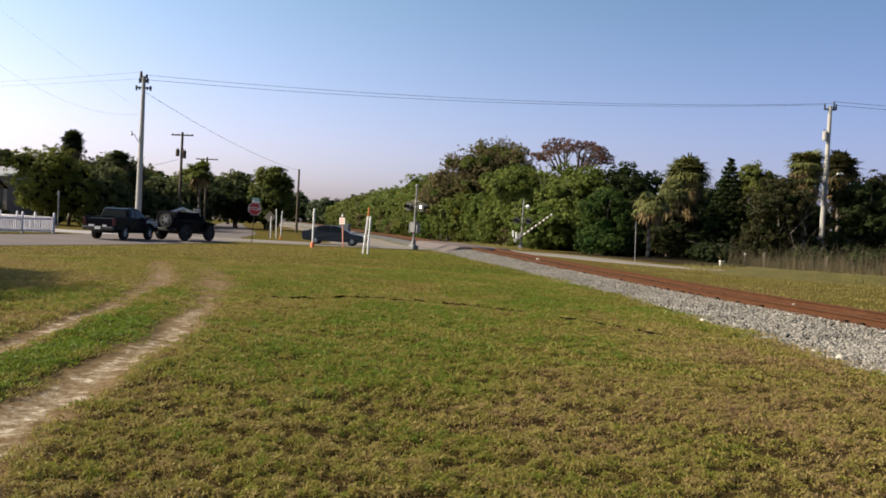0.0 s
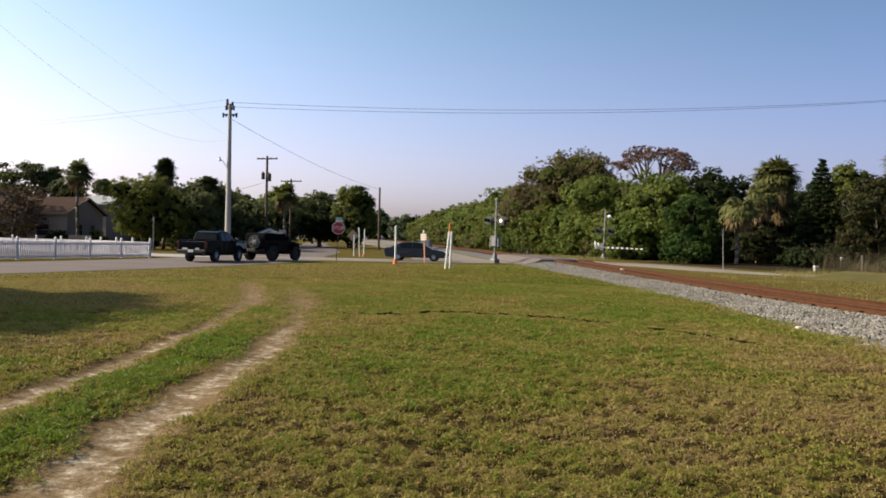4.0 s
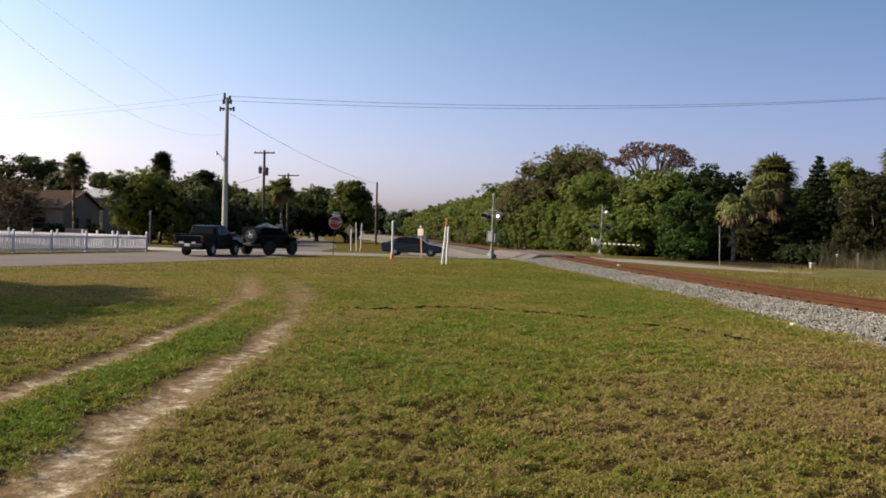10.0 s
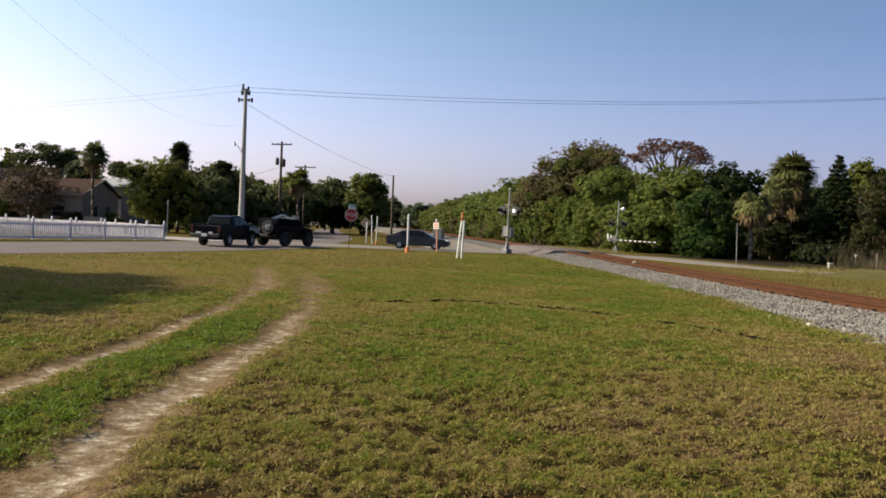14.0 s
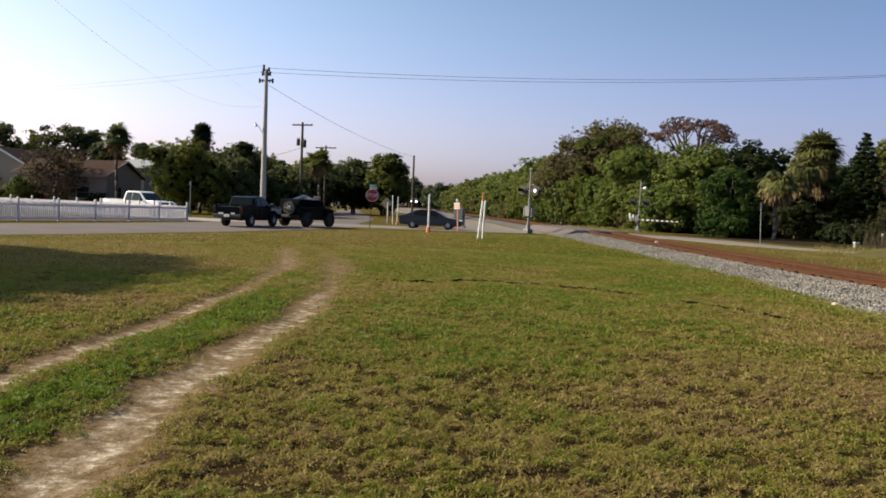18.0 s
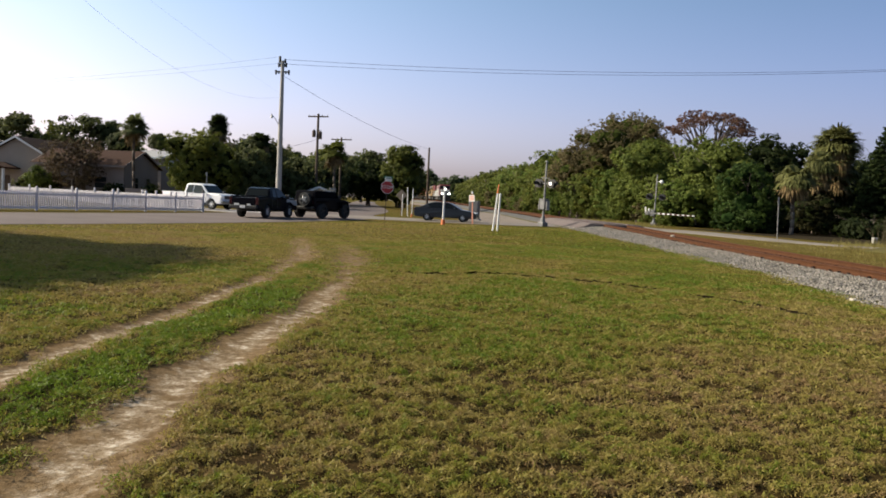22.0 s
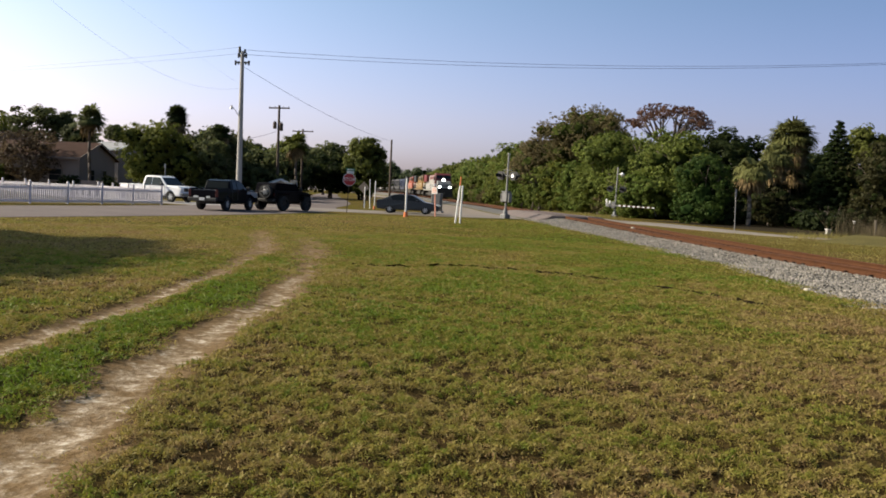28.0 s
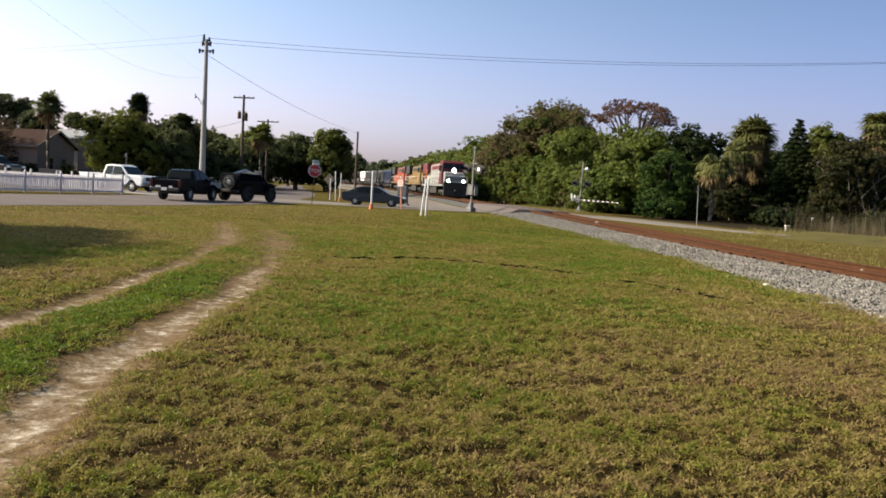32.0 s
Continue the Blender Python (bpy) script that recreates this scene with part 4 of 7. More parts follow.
for x, y, h, lab in ((-29.9, 63, 2.9, "thin grey sign post behind the white fence"), (-25.0, 66.0, 1.2, "short pale post at the street corner")):
    q = thing("sign_post", pose(x, y, 0), lab, "post")
    bm = bmesh.new()
    box(bm, (0, 0, h / 2), (0.09, 0.07, h), 0.01)
    part("post", bm, M["steel"], q)
    bm = bmesh.new()
    box(bm, (0, -0.05, h - 0.16), (0.15, 0.02, 0.32), 0.006)
    part("plate", bm, M["concrete"], q)


# ---- white fence ----
def fence_run(f, a, b, bays, h, pick):
    a, b = Vector((*a, 0)), Vector((*b, 0))
    u = (b - a) / bays
    L = u.length
    ang = math.atan2(u.y, u.x)
    rot = Matrix.Rotation(ang, 4, "Z")
    bp = bmesh.new()
    box(bp, (0, 0, (h + 0.12) / 2), (0.11, 0.11, h + 0.12), 0.008)
    box(bp, (0, 0, h + 0.16), (0.15, 0.15, 0.08), 0.02, taper=(0.3, 0.3))
    bk = bmesh.new()
    box(bk, (0, 0, h / 2), (0.09, 0.022, h - 0.12), 0.004)
    br = bmesh.new()
    box(br, (L / 2, 0, 0), (L, 0.045, 0.09), 0.006)
    ms = []
    for nm, q in (("post", bp), ("picket", bk), ("rail", br)):
        me = bpy.data.meshes.new(nm)
        q.to_mesh(me)
        q.free()
        me.materials.append(M["vinyl"])
        ms.append(me)

    def add(nm, me, p):
        o = new(nm, me)
        o.parent = f
        o.matrix_basis = Matrix.Translation(p) @ rot
    for i in range(bays + 1):
        add("post", ms[0], a + u * i)
        if i == bays:
            break
        for z in (0.16, h - 0.2):
            add("rail", ms[2], a + u * i + Vector((0, 0, z)))
        for j in range(pick):
            add("picket", ms[1], a + u * (i + (j + 0.5) / pick))


fe = thing("picket_fence", Matrix(), "white vinyl picket fence along the road, turning a corner", "fence")
fence_run(fe, (-28.6, 33.1), (-23.75, 49.6), 7, 1.05, 19)
fence_run(fe, (-23.75, 49.6), (-31.2, 55.2), 4, 1.05, 18)
fence_run(fe, (-31.2, 55.2), (-45.5, 59.8), 6, 1.05, 18)

pb = thing("utility_cabinet", pose(-27.5, 90.5, 0, 0, 0, 12), "pale grey utility cabinet beside the side street", "cabinet")
bm = bmesh.new()
box(bm, (0, 0, 1.2), (0.75, 0.5, 2.2), 0.05)
part("body", bm, M["concrete"], pb)
bm = bmesh.new()
box(bm, (0, 0, 0.07), (0.95, 0.7, 0.14), 0.02)
part("plinth", bm, M["concrete"], pb)
bm = bmesh.new()
box(bm, (0.0, -0.26, 1.0), (0.6, 0.02, 1.5), 0.01)
part("door", bm, M["steel"], pb)

rb = thing("relay_cabinet", pose(-7.7, 64.0, 0, 0, 0, -10), "grey steel relay cabinet beside the crossing", "cabinet")
bm = bmesh.new()
box(bm, (0, 0, 0.85), (0.8, 0.55, 1.4), 0.03)
part("body", bm, M["iron"], rb)
bm = bmesh.new()
box(bm, (0, 0, 0.07), (1.0, 0.75, 0.14), 0.02)
part("plinth", bm, M["concrete"], rb)
bm = bmesh.new()
box(bm, (0, -0.285, 0.85), (0.68, 0.02, 1.25), 0.01)
dr = part("door", bm, M["iron"], rb)
bm = bmesh.new()
box(bm, (0.26, -0.31, 0.85), (0.04, 0.04, 0.18), 0.01)
part("handle", bm, M["steel"], dr)

# ---- vehicles: x ahead, y to the left, z up ----
def wheel(name, parent, x, y, r, w, spokes=5, rimmat=None, z=None):
    bm = bmesh.new()
    zc = r if z is None else z
    s = 1 if y > 0 else -1
    k = 24
    prof = [(0.62 * r, -w / 2), (0.92 * r, -w / 2), (r, -w * 0.36), (r, w * 0.36), (0.92 * r, w / 2), (0.62 * r, w / 2)]
    rings = []
    for i in range(k):
        a = 2 * math.pi * i / k
        rings.append([bm.verts.new((x + math.cos(a) * q, y + t, zc + math.sin(a) * q)) for q, t in prof])
    for i in range(k):
        A, B = rings[i], rings[(i + 1) % k]
        for j in range(len(prof)):
            bm.faces.new((A[j], A[(j + 1) % len(prof)], B[(j + 1) % len(prof)], B[j]))
    tyre = part("tyre", bm, M["rubber"], parent, smooth=False)
    bm = bmesh.new()
    tube(bm, (x, y + s * w * 0.18, zc), (x, y + s * w * 0.3, zc), r * 0.63, r * 0.6, 20)
    for i in range(spokes):
        a = 2 * math.pi * i / spokes
        box(bm, (x + math.cos(a) * r * 0.33, y + s * w * 0.34, zc + math.sin(a) * r * 0.33), (r * 0.56, 0.03, r * 0.16), 0.006, Matrix.Rotation(-a, 3, "Y"))
    tube(bm, (x, y + s * w * 0.3, zc), (x, y + s * w * 0.4, zc), r * 0.14, r * 0.12, 10)
    tube(bm, (x, y + s * w * 0.3, zc), (x, y + s * w * 0.36, zc), r * 0.6, r * 0.6, 20, caps=False)
    for f in bm.faces:
        c = f.calc_center_median()
        if (c.x - x) ** 2 + (c.z - zc) ** 2 < (r * 0.05) ** 2 and abs(c.y - y) < w * 0.32:
            f.material_index = 1
    part("rim", bm, [rimmat or M["rim"], M["rubber"]], tyre)


def panel(bm, pts, y, t=0.012, mi=0, lean=None):
    """A flat pane with thickness on a side (points x, z); lean (z0, k) follows the tumblehome."""
    s = 1 if y > 0 else -1
    def at(x, z, o):
        yy = abs(y) + o
        if lean and z > lean[0]:
            yy -= lean[1] * (z - lean[0])
        return (x, s * yy, z)
    A = [bm.verts.new(at(x, z, 0)) for x, z in pts]
    B = [bm.verts.new(at(x, z, t)) for x, z in pts]
    k = len(pts)
    bm.faces.new(A), bm.faces.new(B[::-1])
    for i in range(k):
        bm.faces.new((A[i], B[i], B[(i + 1) % k], A[(i + 1) % k]))
    for f in bm.faces:
        f.material_index = mi


def cross_pane(name, parent, a, b, w0, w1, material, t=0.015):
    """A pane across the car between the side points a and b (x, z), half widths w0 and w1."""
    d = Vector((b[0] - a[0], 0, b[1] - a[1])).normalized()
    nn = Vector((-d.z, 0, d.x)) * t
    if nn.x * (1 if b[0] < a[0] else -1) < 0:
        nn = -nn
    bm = bmesh.new()
    P = [Vector((a[0], -w0, a[1])), Vector((a[0], w0, a[1])), Vector((b[0], w1, b[1])), Vector((b[0], -w1, b[1]))]
    A = [bm.verts.new(p - nn * 0.5) for p in P]
    B = [bm.verts.new(p + nn) for p in P]
    bm.faces.new(A), bm.faces.new(B[::-1])
    for i in range(4):
        bm.faces.new((A[i], B[i], B[(i + 1) % 4], A[(i + 1) % 4]))
    return part(name, bm, material, parent)


def arch(cx, r, z0, k=7):
    """Points of a wheel arch, from front to back, for an outline run along the sill."""
    return [(cx + r * math.cos(math.pi * i / k), z0 + r * math.sin(math.pi * i / k)) for i in range(k + 1)]


def sedan(m):
    c = thing("sedan", m, "dark slate-grey four-door sedan waiting at the crossing", "car")
    W = 0.9
    low = [(-2.35, 0.32)] + arch(-1.38, 0.36, 0.26)[::-1] + arch(1.38, 0.36, 0.26)[::-1] + [(2.38, 0.28), (2.45, 0.5), (2.4, 0.66), (2.1, 0.8), (1.2, 0.93), (0.95, 0.96), (-1.5, 1.0), (-2.25, 1.03), (-2.42, 0.95), (-2.44, 0.6)]
    bm = bmesh.new()
    slab(bm, low, -W, W, bev=0.06, top=(0.6, 0.14))
    part("body", bm, M["paint_slate"], c)
    bm = bmesh.new()
    slab(bm, [(1.25, 0.93), (0.42, 1.4), (0.1, 1.47), (-0.75, 1.48), (-1.2, 1.4), (-2.05, 1.02)], -W * 0.92, W * 0.92, bev=0.05, top=(0.98, 0.34))
    part("cabin", bm, M["paint_slate"], c)
    for s in (-1, 1):
        for pts in (((0.95, 0.99), (0.36, 1.36), (-0.22, 1.41), (-0.22, 1.0)), ((-0.3, 1.0), (-0.3, 1.41), (-0.95, 1.39), (-1.35, 1.26), (-1.15, 1.03)),):
            bm = bmesh.new()
            panel(bm, pts, s * (W * 0.92 + 0.008), 0.012, 0, (0.98, 0.34))
            part("side_window", bm, M["dark_glass"], c)
        for x in (0.95, -0.28, -1.28):
            bm = bmesh.new()
            box(bm, (x, s * (W + 0.002), 0.66), (0.012, 0.012, 0.56), 0)
            part("door_gap", bm, M["black"], c)
        for x in (-0.1, -1.05):
            bm = bmesh.new()
            box(bm, (x, s * (W + 0.004), 0.86), (0.2, 0.04, 0.035), 0.01)
            part("door_handle", bm, M["paint_slate"], c)
        bm = bmesh.new()
        box(bm, (0.72, s * 1.0, 1.02), (0.12, 0.2, 0.13), 0.03)
        part("mirror", bm, M["paint_slate"], c)
        bm = bmesh.new()
        box(bm, (2.2, s * 0.66, 0.68), (0.42, 0.36, 0.15), 0.04)
        part("headlight", bm, M["lamp"], c)
        bm = bmesh.new()
        box(bm, (-2.33, s * 0.68, 0.85), (0.22, 0.36, 0.17), 0.04)
        part("tail_light", bm, M["tail"], c)
        for x in (-1.38, 1.38):
            wheel("wheel", c, x, s * 0.78, 0.32, 0.21, 7)
    cross_pane("windscreen", c, (1.05, 0.98), (0.4, 1.36), 0.74, 0.62, M["dark_glass"])
    cross_pane("rear_window", c, (-1.2, 1.36), (-1.85, 1.08), 0.6, 0.72, M["dark_glass"])
    bm = bmesh.new()
    box(bm, (2.43, 0, 0.5), (0.06, 0.9, 0.16), 0.02)
    part("grille", bm, M["black"], c)
    for q in c.children_recursive:
        q.data.transform(Matrix.Scale(0.89, 4))
    return c


def pickup(m, label, paint, L=5.6, H=1.85, crew=True, r=0.39, W=0.98, trim=None):
    c = thing("pickup_truck", m, label, "pickup truck")
    f, b = L / 2, -L / 2
    fx, rx = f - 0.95, b + 1.15
    cab0, cab1 = (f - 1.75, f - 1.75 - (1.85 if crew else 1.6))
    belt = 1.12
    low = [(b + 0.1, 0.5)] + arch(rx, r + 0.09, 0.42)[::-1] + arch(fx, r + 0.09, 0.42)[::-1] + [(f - 0.05, 0.42), (f, 0.7), (f - 0.04, 1.0), (f - 0.25, 1.12), (cab0 + 0.5, 1.18), (cab0, belt), (cab1, belt), (cab1 - 0.02, 1.1), (b + 0.06, 1.1), (b, 1.05), (b, 0.62)]
    bm = bmesh.new()
    slab(bm, low, -W, W, bev=0.075, top=(0.72, 0.16))
    part("body", bm, paint, c)
    bm = bmesh.new()
    slab(bm, [(cab0 + 0.5, belt - 0.02), (cab0 - 0.2, H - 0.12), (cab0 - 0.36, H - 0.04), (cab0 - 0.65, H), (cab1 + 0.32, H - 0.01), (cab1 + 0.1, H - 0.08), (cab1, belt - 0.02)], -W * 0.95, W * 0.95, bev=0.05, top=(belt, 0.3))
    part("cab", bm, paint, c)
    bm = bmesh.new()
    box(bm, ((cab1 + b) / 2, 0, 1.105), (cab1 - b - 0.2, W * 1.62, 0.012))
    part("bed_floor", bm, M["black"], c)
    for s in (-1, 1):
        bm = bmesh.new()
        box(bm, ((cab1 + b) / 2 - 0.02, s * (W - 0.1), 1.14), (cab1 - b - 0.06, 0.1, 0.1), 0.02)
        part("bed_rail", bm, paint, c)
        mid = (cab0 + cab1) / 2 - 0.08
        front = ((cab0 + 0.24, belt + 0.04), (cab0 - 0.3, H - 0.15), (mid + 0.06, H - 0.12), (mid + 0.06, belt + 0.04))
        rear = ((mid - 0.02, belt + 0.04), (mid - 0.02, H - 0.12), (cab1 + 0.3, H - 0.12), (cab1 + 0.2, belt + 0.04))
        for pts in (front, rear):
            bm = bmesh.new()
            panel(bm, pts, s * (W * 0.95 + 0.008), 0.012, 0, (belt, 0.3))
            part("side_window", bm, M["glass"], c)
        for x in (cab0 + 0.3, mid, cab1 + 0.1):
            bm = bmesh.new()
            box(bm, (x, s * (W + 0.001), 0.84), (0.012, 0.012, 0.5), 0)
            part("door_gap", bm, M["black"], c)
        bm = bmesh.new()
        box(bm, (cab0 + 0.15, s * (W + 0.13), 1.22), (0.12, 0.22, 0.22), 0.03)
        part("mirror", bm, M["black"], c)
        bm = bmesh.new()
        box(bm, (f - 0.05, s * (W - 0.2), 0.93), (0.12, 0.3, 0.2), 0.03)
        part("headlight", bm, M["lamp"], c)
        bm = bmesh.new()
        box(bm, (b + 0.03, s * (W - 0.09), 0.92), (0.1, 0.16, 0.38), 0.02)
        part("tail_light", bm, M["tail"], c)
        for x in (rx, fx):
            wheel("wheel", c, x, s * (W - 0.14), r, 0.26, 6)
    cross_pane("windscreen", c, (cab0 + 0.43, belt + 0.05), (cab0 - 0.17, H - 0.14), W * 0.84, W * 0.72, M["glass"])
    cross_pane("rear_window", c, (cab1 + 0.04, H - 0.14), (cab1 - 0.01, belt + 0.1), W * 0.66, W * 0.74, M["glass"])
    bm = bmesh.new()
    box(bm, (b - 0.05, 0, 0.58), (0.18, W * 1.9, 0.2), 0.04)
    part("rear_bumper", bm, trim or M["chrome"], c)
    bm = bmesh.new()
    box(bm, (f + 0.02, 0, 0.56), (0.2, W * 1.9, 0.22), 0.05)
    part("front_bumper", bm, trim or M["chrome"], c)
    bm = bmesh.new()
    box(bm, (f - 0.01, 0, 0.9), (0.06, W * 1.2, 0.26), 0.02)
    part("grille", bm, M["black"], c)
    bm = bmesh.new()
    box(bm, (b - 0.004, 0, 0.86), (0.02, W * 1.5, 0.42), 0.02)
    tg = part("tailgate", bm, paint, c)
    bm = bmesh.new()
    box(bm, (b - 0.15, 0, 0.6), (0.012, 0.31, 0.15), 0.005)
    part("number_plate", bm, M["white"], c)
    bm = bmesh.new()
    box(bm, (0, 0, 0.42), (L - 0.9, W * 1.2, 0.16), 0.02)
    part("chassis", bm, M["black"], c)
    return c


def jeep(m):
    c = thing("off_road_vehicle", m, "black soft-top off-road vehicle with a spare wheel on its tail", "off-road vehicle")
    p = M["paint_black"]
    W = 0.76
    low = [(-1.75, 0.62)] + arch(-1.15, 0.46, 0.52)[::-1] + [(0.6, 0.55), (0.85, 0.95), (1.75, 0.95), (1.8, 0.7), (1.88, 0.62), (1.9, 1.08), (0.72, 1.18), (0.62, 1.22), (-1.78, 1.2), (-1.8, 0.8)]
    bm = bmesh.new()
    slab(bm, low, -W, W, bev=0.03)
    part("body", bm, p, c)
    bm = bmesh.new()
    slab(bm, [(0.62, 1.2), (0.44, 1.6), (0.34, 1.64), (-1.6, 1.66), (-1.74, 1.6), (-1.8, 1.2)], -W * 0.98, W * 0.98, bev=0.05, top=(1.3, 0.12))
    part("soft_top", bm, M["canvas"], c)
    for s in (-1, 1):
        for pts in (((0.46, 1.26), (0.34, 1.55), (-0.36, 1.56), (-0.36, 1.26)), ((-0.52, 1.28), (-0.52, 1.55), (-1.5, 1.55), (-1.58, 1.28))):
            bm = bmesh.new()
            panel(bm, pts, s * (W * 0.98 + 0.006), 0.01, 0, (1.3, 0.12))
            part("side_window", bm, M["canvas"], c)
        bm = bmesh.new()
        box(bm, (1.3, s * 0.84, 1.0), (0.95, 0.3, 0.06), 0.02)
        box(bm, (0.8, s * 0.84, 0.85), (0.12, 0.28, 0.36), 0.03)
        part("front_fender", bm, M["canvas"], c)
        bm = bmesh.new()
        box(bm, (-1.15, s * 0.84, 1.02), (0.95, 0.2, 0.06), 0.02)
        part("rear_fender", bm, M["canvas"], c)
        bm = bmesh.new()
        box(bm, (-1.82, s * 0.62, 0.95), (0.06, 0.12, 0.2), 0.01)
        part("tail_light", bm, M["tail"], c)
        bm = bmesh.new()
        box(bm, (0.55, s * 0.92, 1.32), (0.06, 0.2, 0.2), 0.02)
        part("mirror", bm, M["black"], c)
        for x in (-1.15, 1.3):
            wheel("wheel", c, x, s * 0.8, 0.45, 0.3, 5, M["black"])
    cross_pane("windscreen", c, (0.64, 1.24), (0.47, 1.56), 0.68, 0.64, M["glass"])
    cross_pane("rear_window", c, (-1.77, 1.54), (-1.81, 1.28), 0.58, 0.6, M["canvas"])
    # spare wheel, upright on the tail
    bm = bmesh.new()
    tube(bm, (-1.82, -0.12, 1.12), (-2.06, -0.12, 1.12), 0.4, 0.4, 24)
    sp = part("spare_tyre", bm, M["rubber"], c)
    bm = bmesh.new()
    tube(bm, (-2.05, -0.12, 1.12), (-2.09, -0.12, 1.12), 0.27, 0.25, 20, caps=False)
    tube(bm, (-2.05, -0.12, 1.12), (-2.07, -0.12, 1.12), 0.17, 0.13, 18)
    for k in range(5):
        a = 2 * math.pi * k / 5
        box(bm, (-2.07, -0.12 + 0.19 * math.cos(a), 1.12 + 0.19 * math.sin(a)), (0.02, 0.16, 0.05), 0.004, Matrix.Rotation(a, 3, "X"))
    part("spare_rim", bm, M["chrome"], sp)
    bm = bmesh.new()
    for yy in (-0.6, 0.6):
        tube(bm, (0.45, yy, 1.2), (0.42, yy, 1.72), 0.025, seg=8)
    tube(bm, (0.42, -0.6, 1.72), (0.42, 0.6, 1.72), 0.025, seg=8)
    part("windscreen_hoop", bm, M["black"], c)
    for x, nm in ((1.98, "front_bumper"), (-1.86, "rear_bumper")):
        bm = bmesh.new()
        box(bm, (x, 0, 0.62), (0.14, 1.45, 0.16), 0.02)
        part(nm, bm, M["black"], c)
    bm = bmesh.new()
    box(bm, (1.9, 0, 0.92), (0.05, 1.1, 0.42), 0.02)
    part("grille", bm, p, c)
    bm = bmesh.new()
    tube(bm, (0, -0.3, 0.45), (0, 0.3, 0.45), 0.08, seg=8)
    box(bm, (0, 0, 0.56), (3.2, 0.9, 0.12), 0.02)
    for x in (-1.15, 1.3):
        tube(bm, (x, -0.8, 0.43), (x, 0.8, 0.43), 0.06, seg=8)
    part("chassis", bm, M["black"], c)
    return c


def heading(x, y, hx, hy, z=0.05):
    return pose(x, y, z, 0, 0, math.degrees(math.atan2(hy, hx)))


M["silver_paint"] = mat("primer_grey_paint", (0.335, 0.335, 0.335), 0.5, 0.0, 0.12)
CAR_AT, WHITE_AT, WHITE_DIR = (-7.3, 55.4), (-27.4, 56.75), (0.955, -0.296)
car = sedan(heading(CAR_AT[0], CAR_AT[1], 1, 0.02))
dark_pickup = pickup(heading(-17.4, 44.2, 0.1, 0.995), "dark blue pickup truck waiting in the queue", M["paint_navy"], 4.9, 1.7, False, 0.36, 0.88, M["black"])
for s_ in (-1, 1):
    bm = bmesh.new()
    panel(bm, ((2.38, 0.72), (2.36, 1.0), (1.05, 1.09), (0.95, 0.92), (1.5, 0.92), (1.95, 0.72)), s_ * 0.885, 0.01, 0, (0.75, 0.1))
    part("replaced_fender", bm, M["silver_paint"], dark_pickup, "pale primer-grey front fender")
for yy, ww in ((-0.3, 0.22), (0.42, 0.3)):
    bm = bmesh.new()
    box(bm, (-2.462, yy, 0.72), (0.01, ww, 0.09), 0.003)
    part("sticker", bm, M["white"], dark_pickup, "faded white bumper sticker")
def suv(m):
    c = thing("sport_utility_vehicle", m, "dark blue-grey sport utility vehicle with a long bonnet", "car")
    W, p = 0.96, M["paint_navy"]
    low = [(-2.4, 0.42)] + arch(-1.45, 0.45, 0.36)[::-1] + arch(1.5, 0.45, 0.36)[::-1] + [(2.42, 0.4), (2.48, 0.75), (2.42, 1.05), (2.2, 1.16), (0.98, 1.24), (-2.3, 1.2), (-2.45, 1.0)]
    bm = bmesh.new()
    slab(bm, low, -W, W, bev=0.06, top=(0.8, 0.12))
    part("body", bm, p, c)
    bm = bmesh.new()
    slab(bm, [(1.12, 1.2), (0.42, 1.78), (0.15, 1.86), (-2.0, 1.84), (-2.25, 1.72), (-2.4, 1.18)], -W * 0.94, W * 0.94, bev=0.05, top=(1.24, 0.28))
    part("cabin", bm, p, c)
    for s in (-1, 1):
        for pts in (((0.88, 1.27), (0.38, 1.7), (-0.2, 1.74), (-0.2, 1.27)), ((-0.28, 1.27), (-0.28, 1.74), (-1.2, 1.74), (-1.2, 1.27)), ((-1.28, 1.27), (-1.28, 1.74), (-1.95, 1.7), (-2.1, 1.3))):
            bm = bmesh.new()
            panel(bm, pts, s * (W * 0.94 + 0.008), 0.012, 0, (1.24, 0.28))
            part("side_window", bm, M["glass"], c)
        bm = bmesh.new()
        box(bm, (2.3, s * 0.7, 0.98), (0.3, 0.36, 0.18), 0.04)
        part("headlight", bm, M["lamp"], c)
        bm = bmesh.new()
        box(bm, (0.78, s * 1.05, 1.3), (0.14, 0.22, 0.17), 0.03)
        part("mirror", bm, p, c)
        for x in (-1.45, 1.5):
            wheel("wheel", c, x, s * 0.84, 0.4, 0.24, 6)
    cross_pane("windscreen", c, (1.0, 1.27), (0.42, 1.73), 0.8, 0.68, M["glass"])
    bm = bmesh.new()
    box(bm, (2.46, 0, 0.85), (0.06, 0.9, 0.28), 0.02)
    part("grille", bm, M["chrome"], c)
    bm = bmesh.new()
    box(bm, (2.46, 0, 0.52), (0.14, 1.8, 0.2), 0.04)
    part("front_bumper", bm, M["chrome"], c)
    return c


late_car = suv(heading(-60, 66.8, *WHITE_DIR))
jeep(heading(-15.4, 48.6, 0.3, 0.954))
white_pickup = pickup(heading(WHITE_AT[0], WHITE_AT[1], *WHITE_DIR), "white crew-cab pickup truck", M["paint_white"], 5.8, 1.85, True)

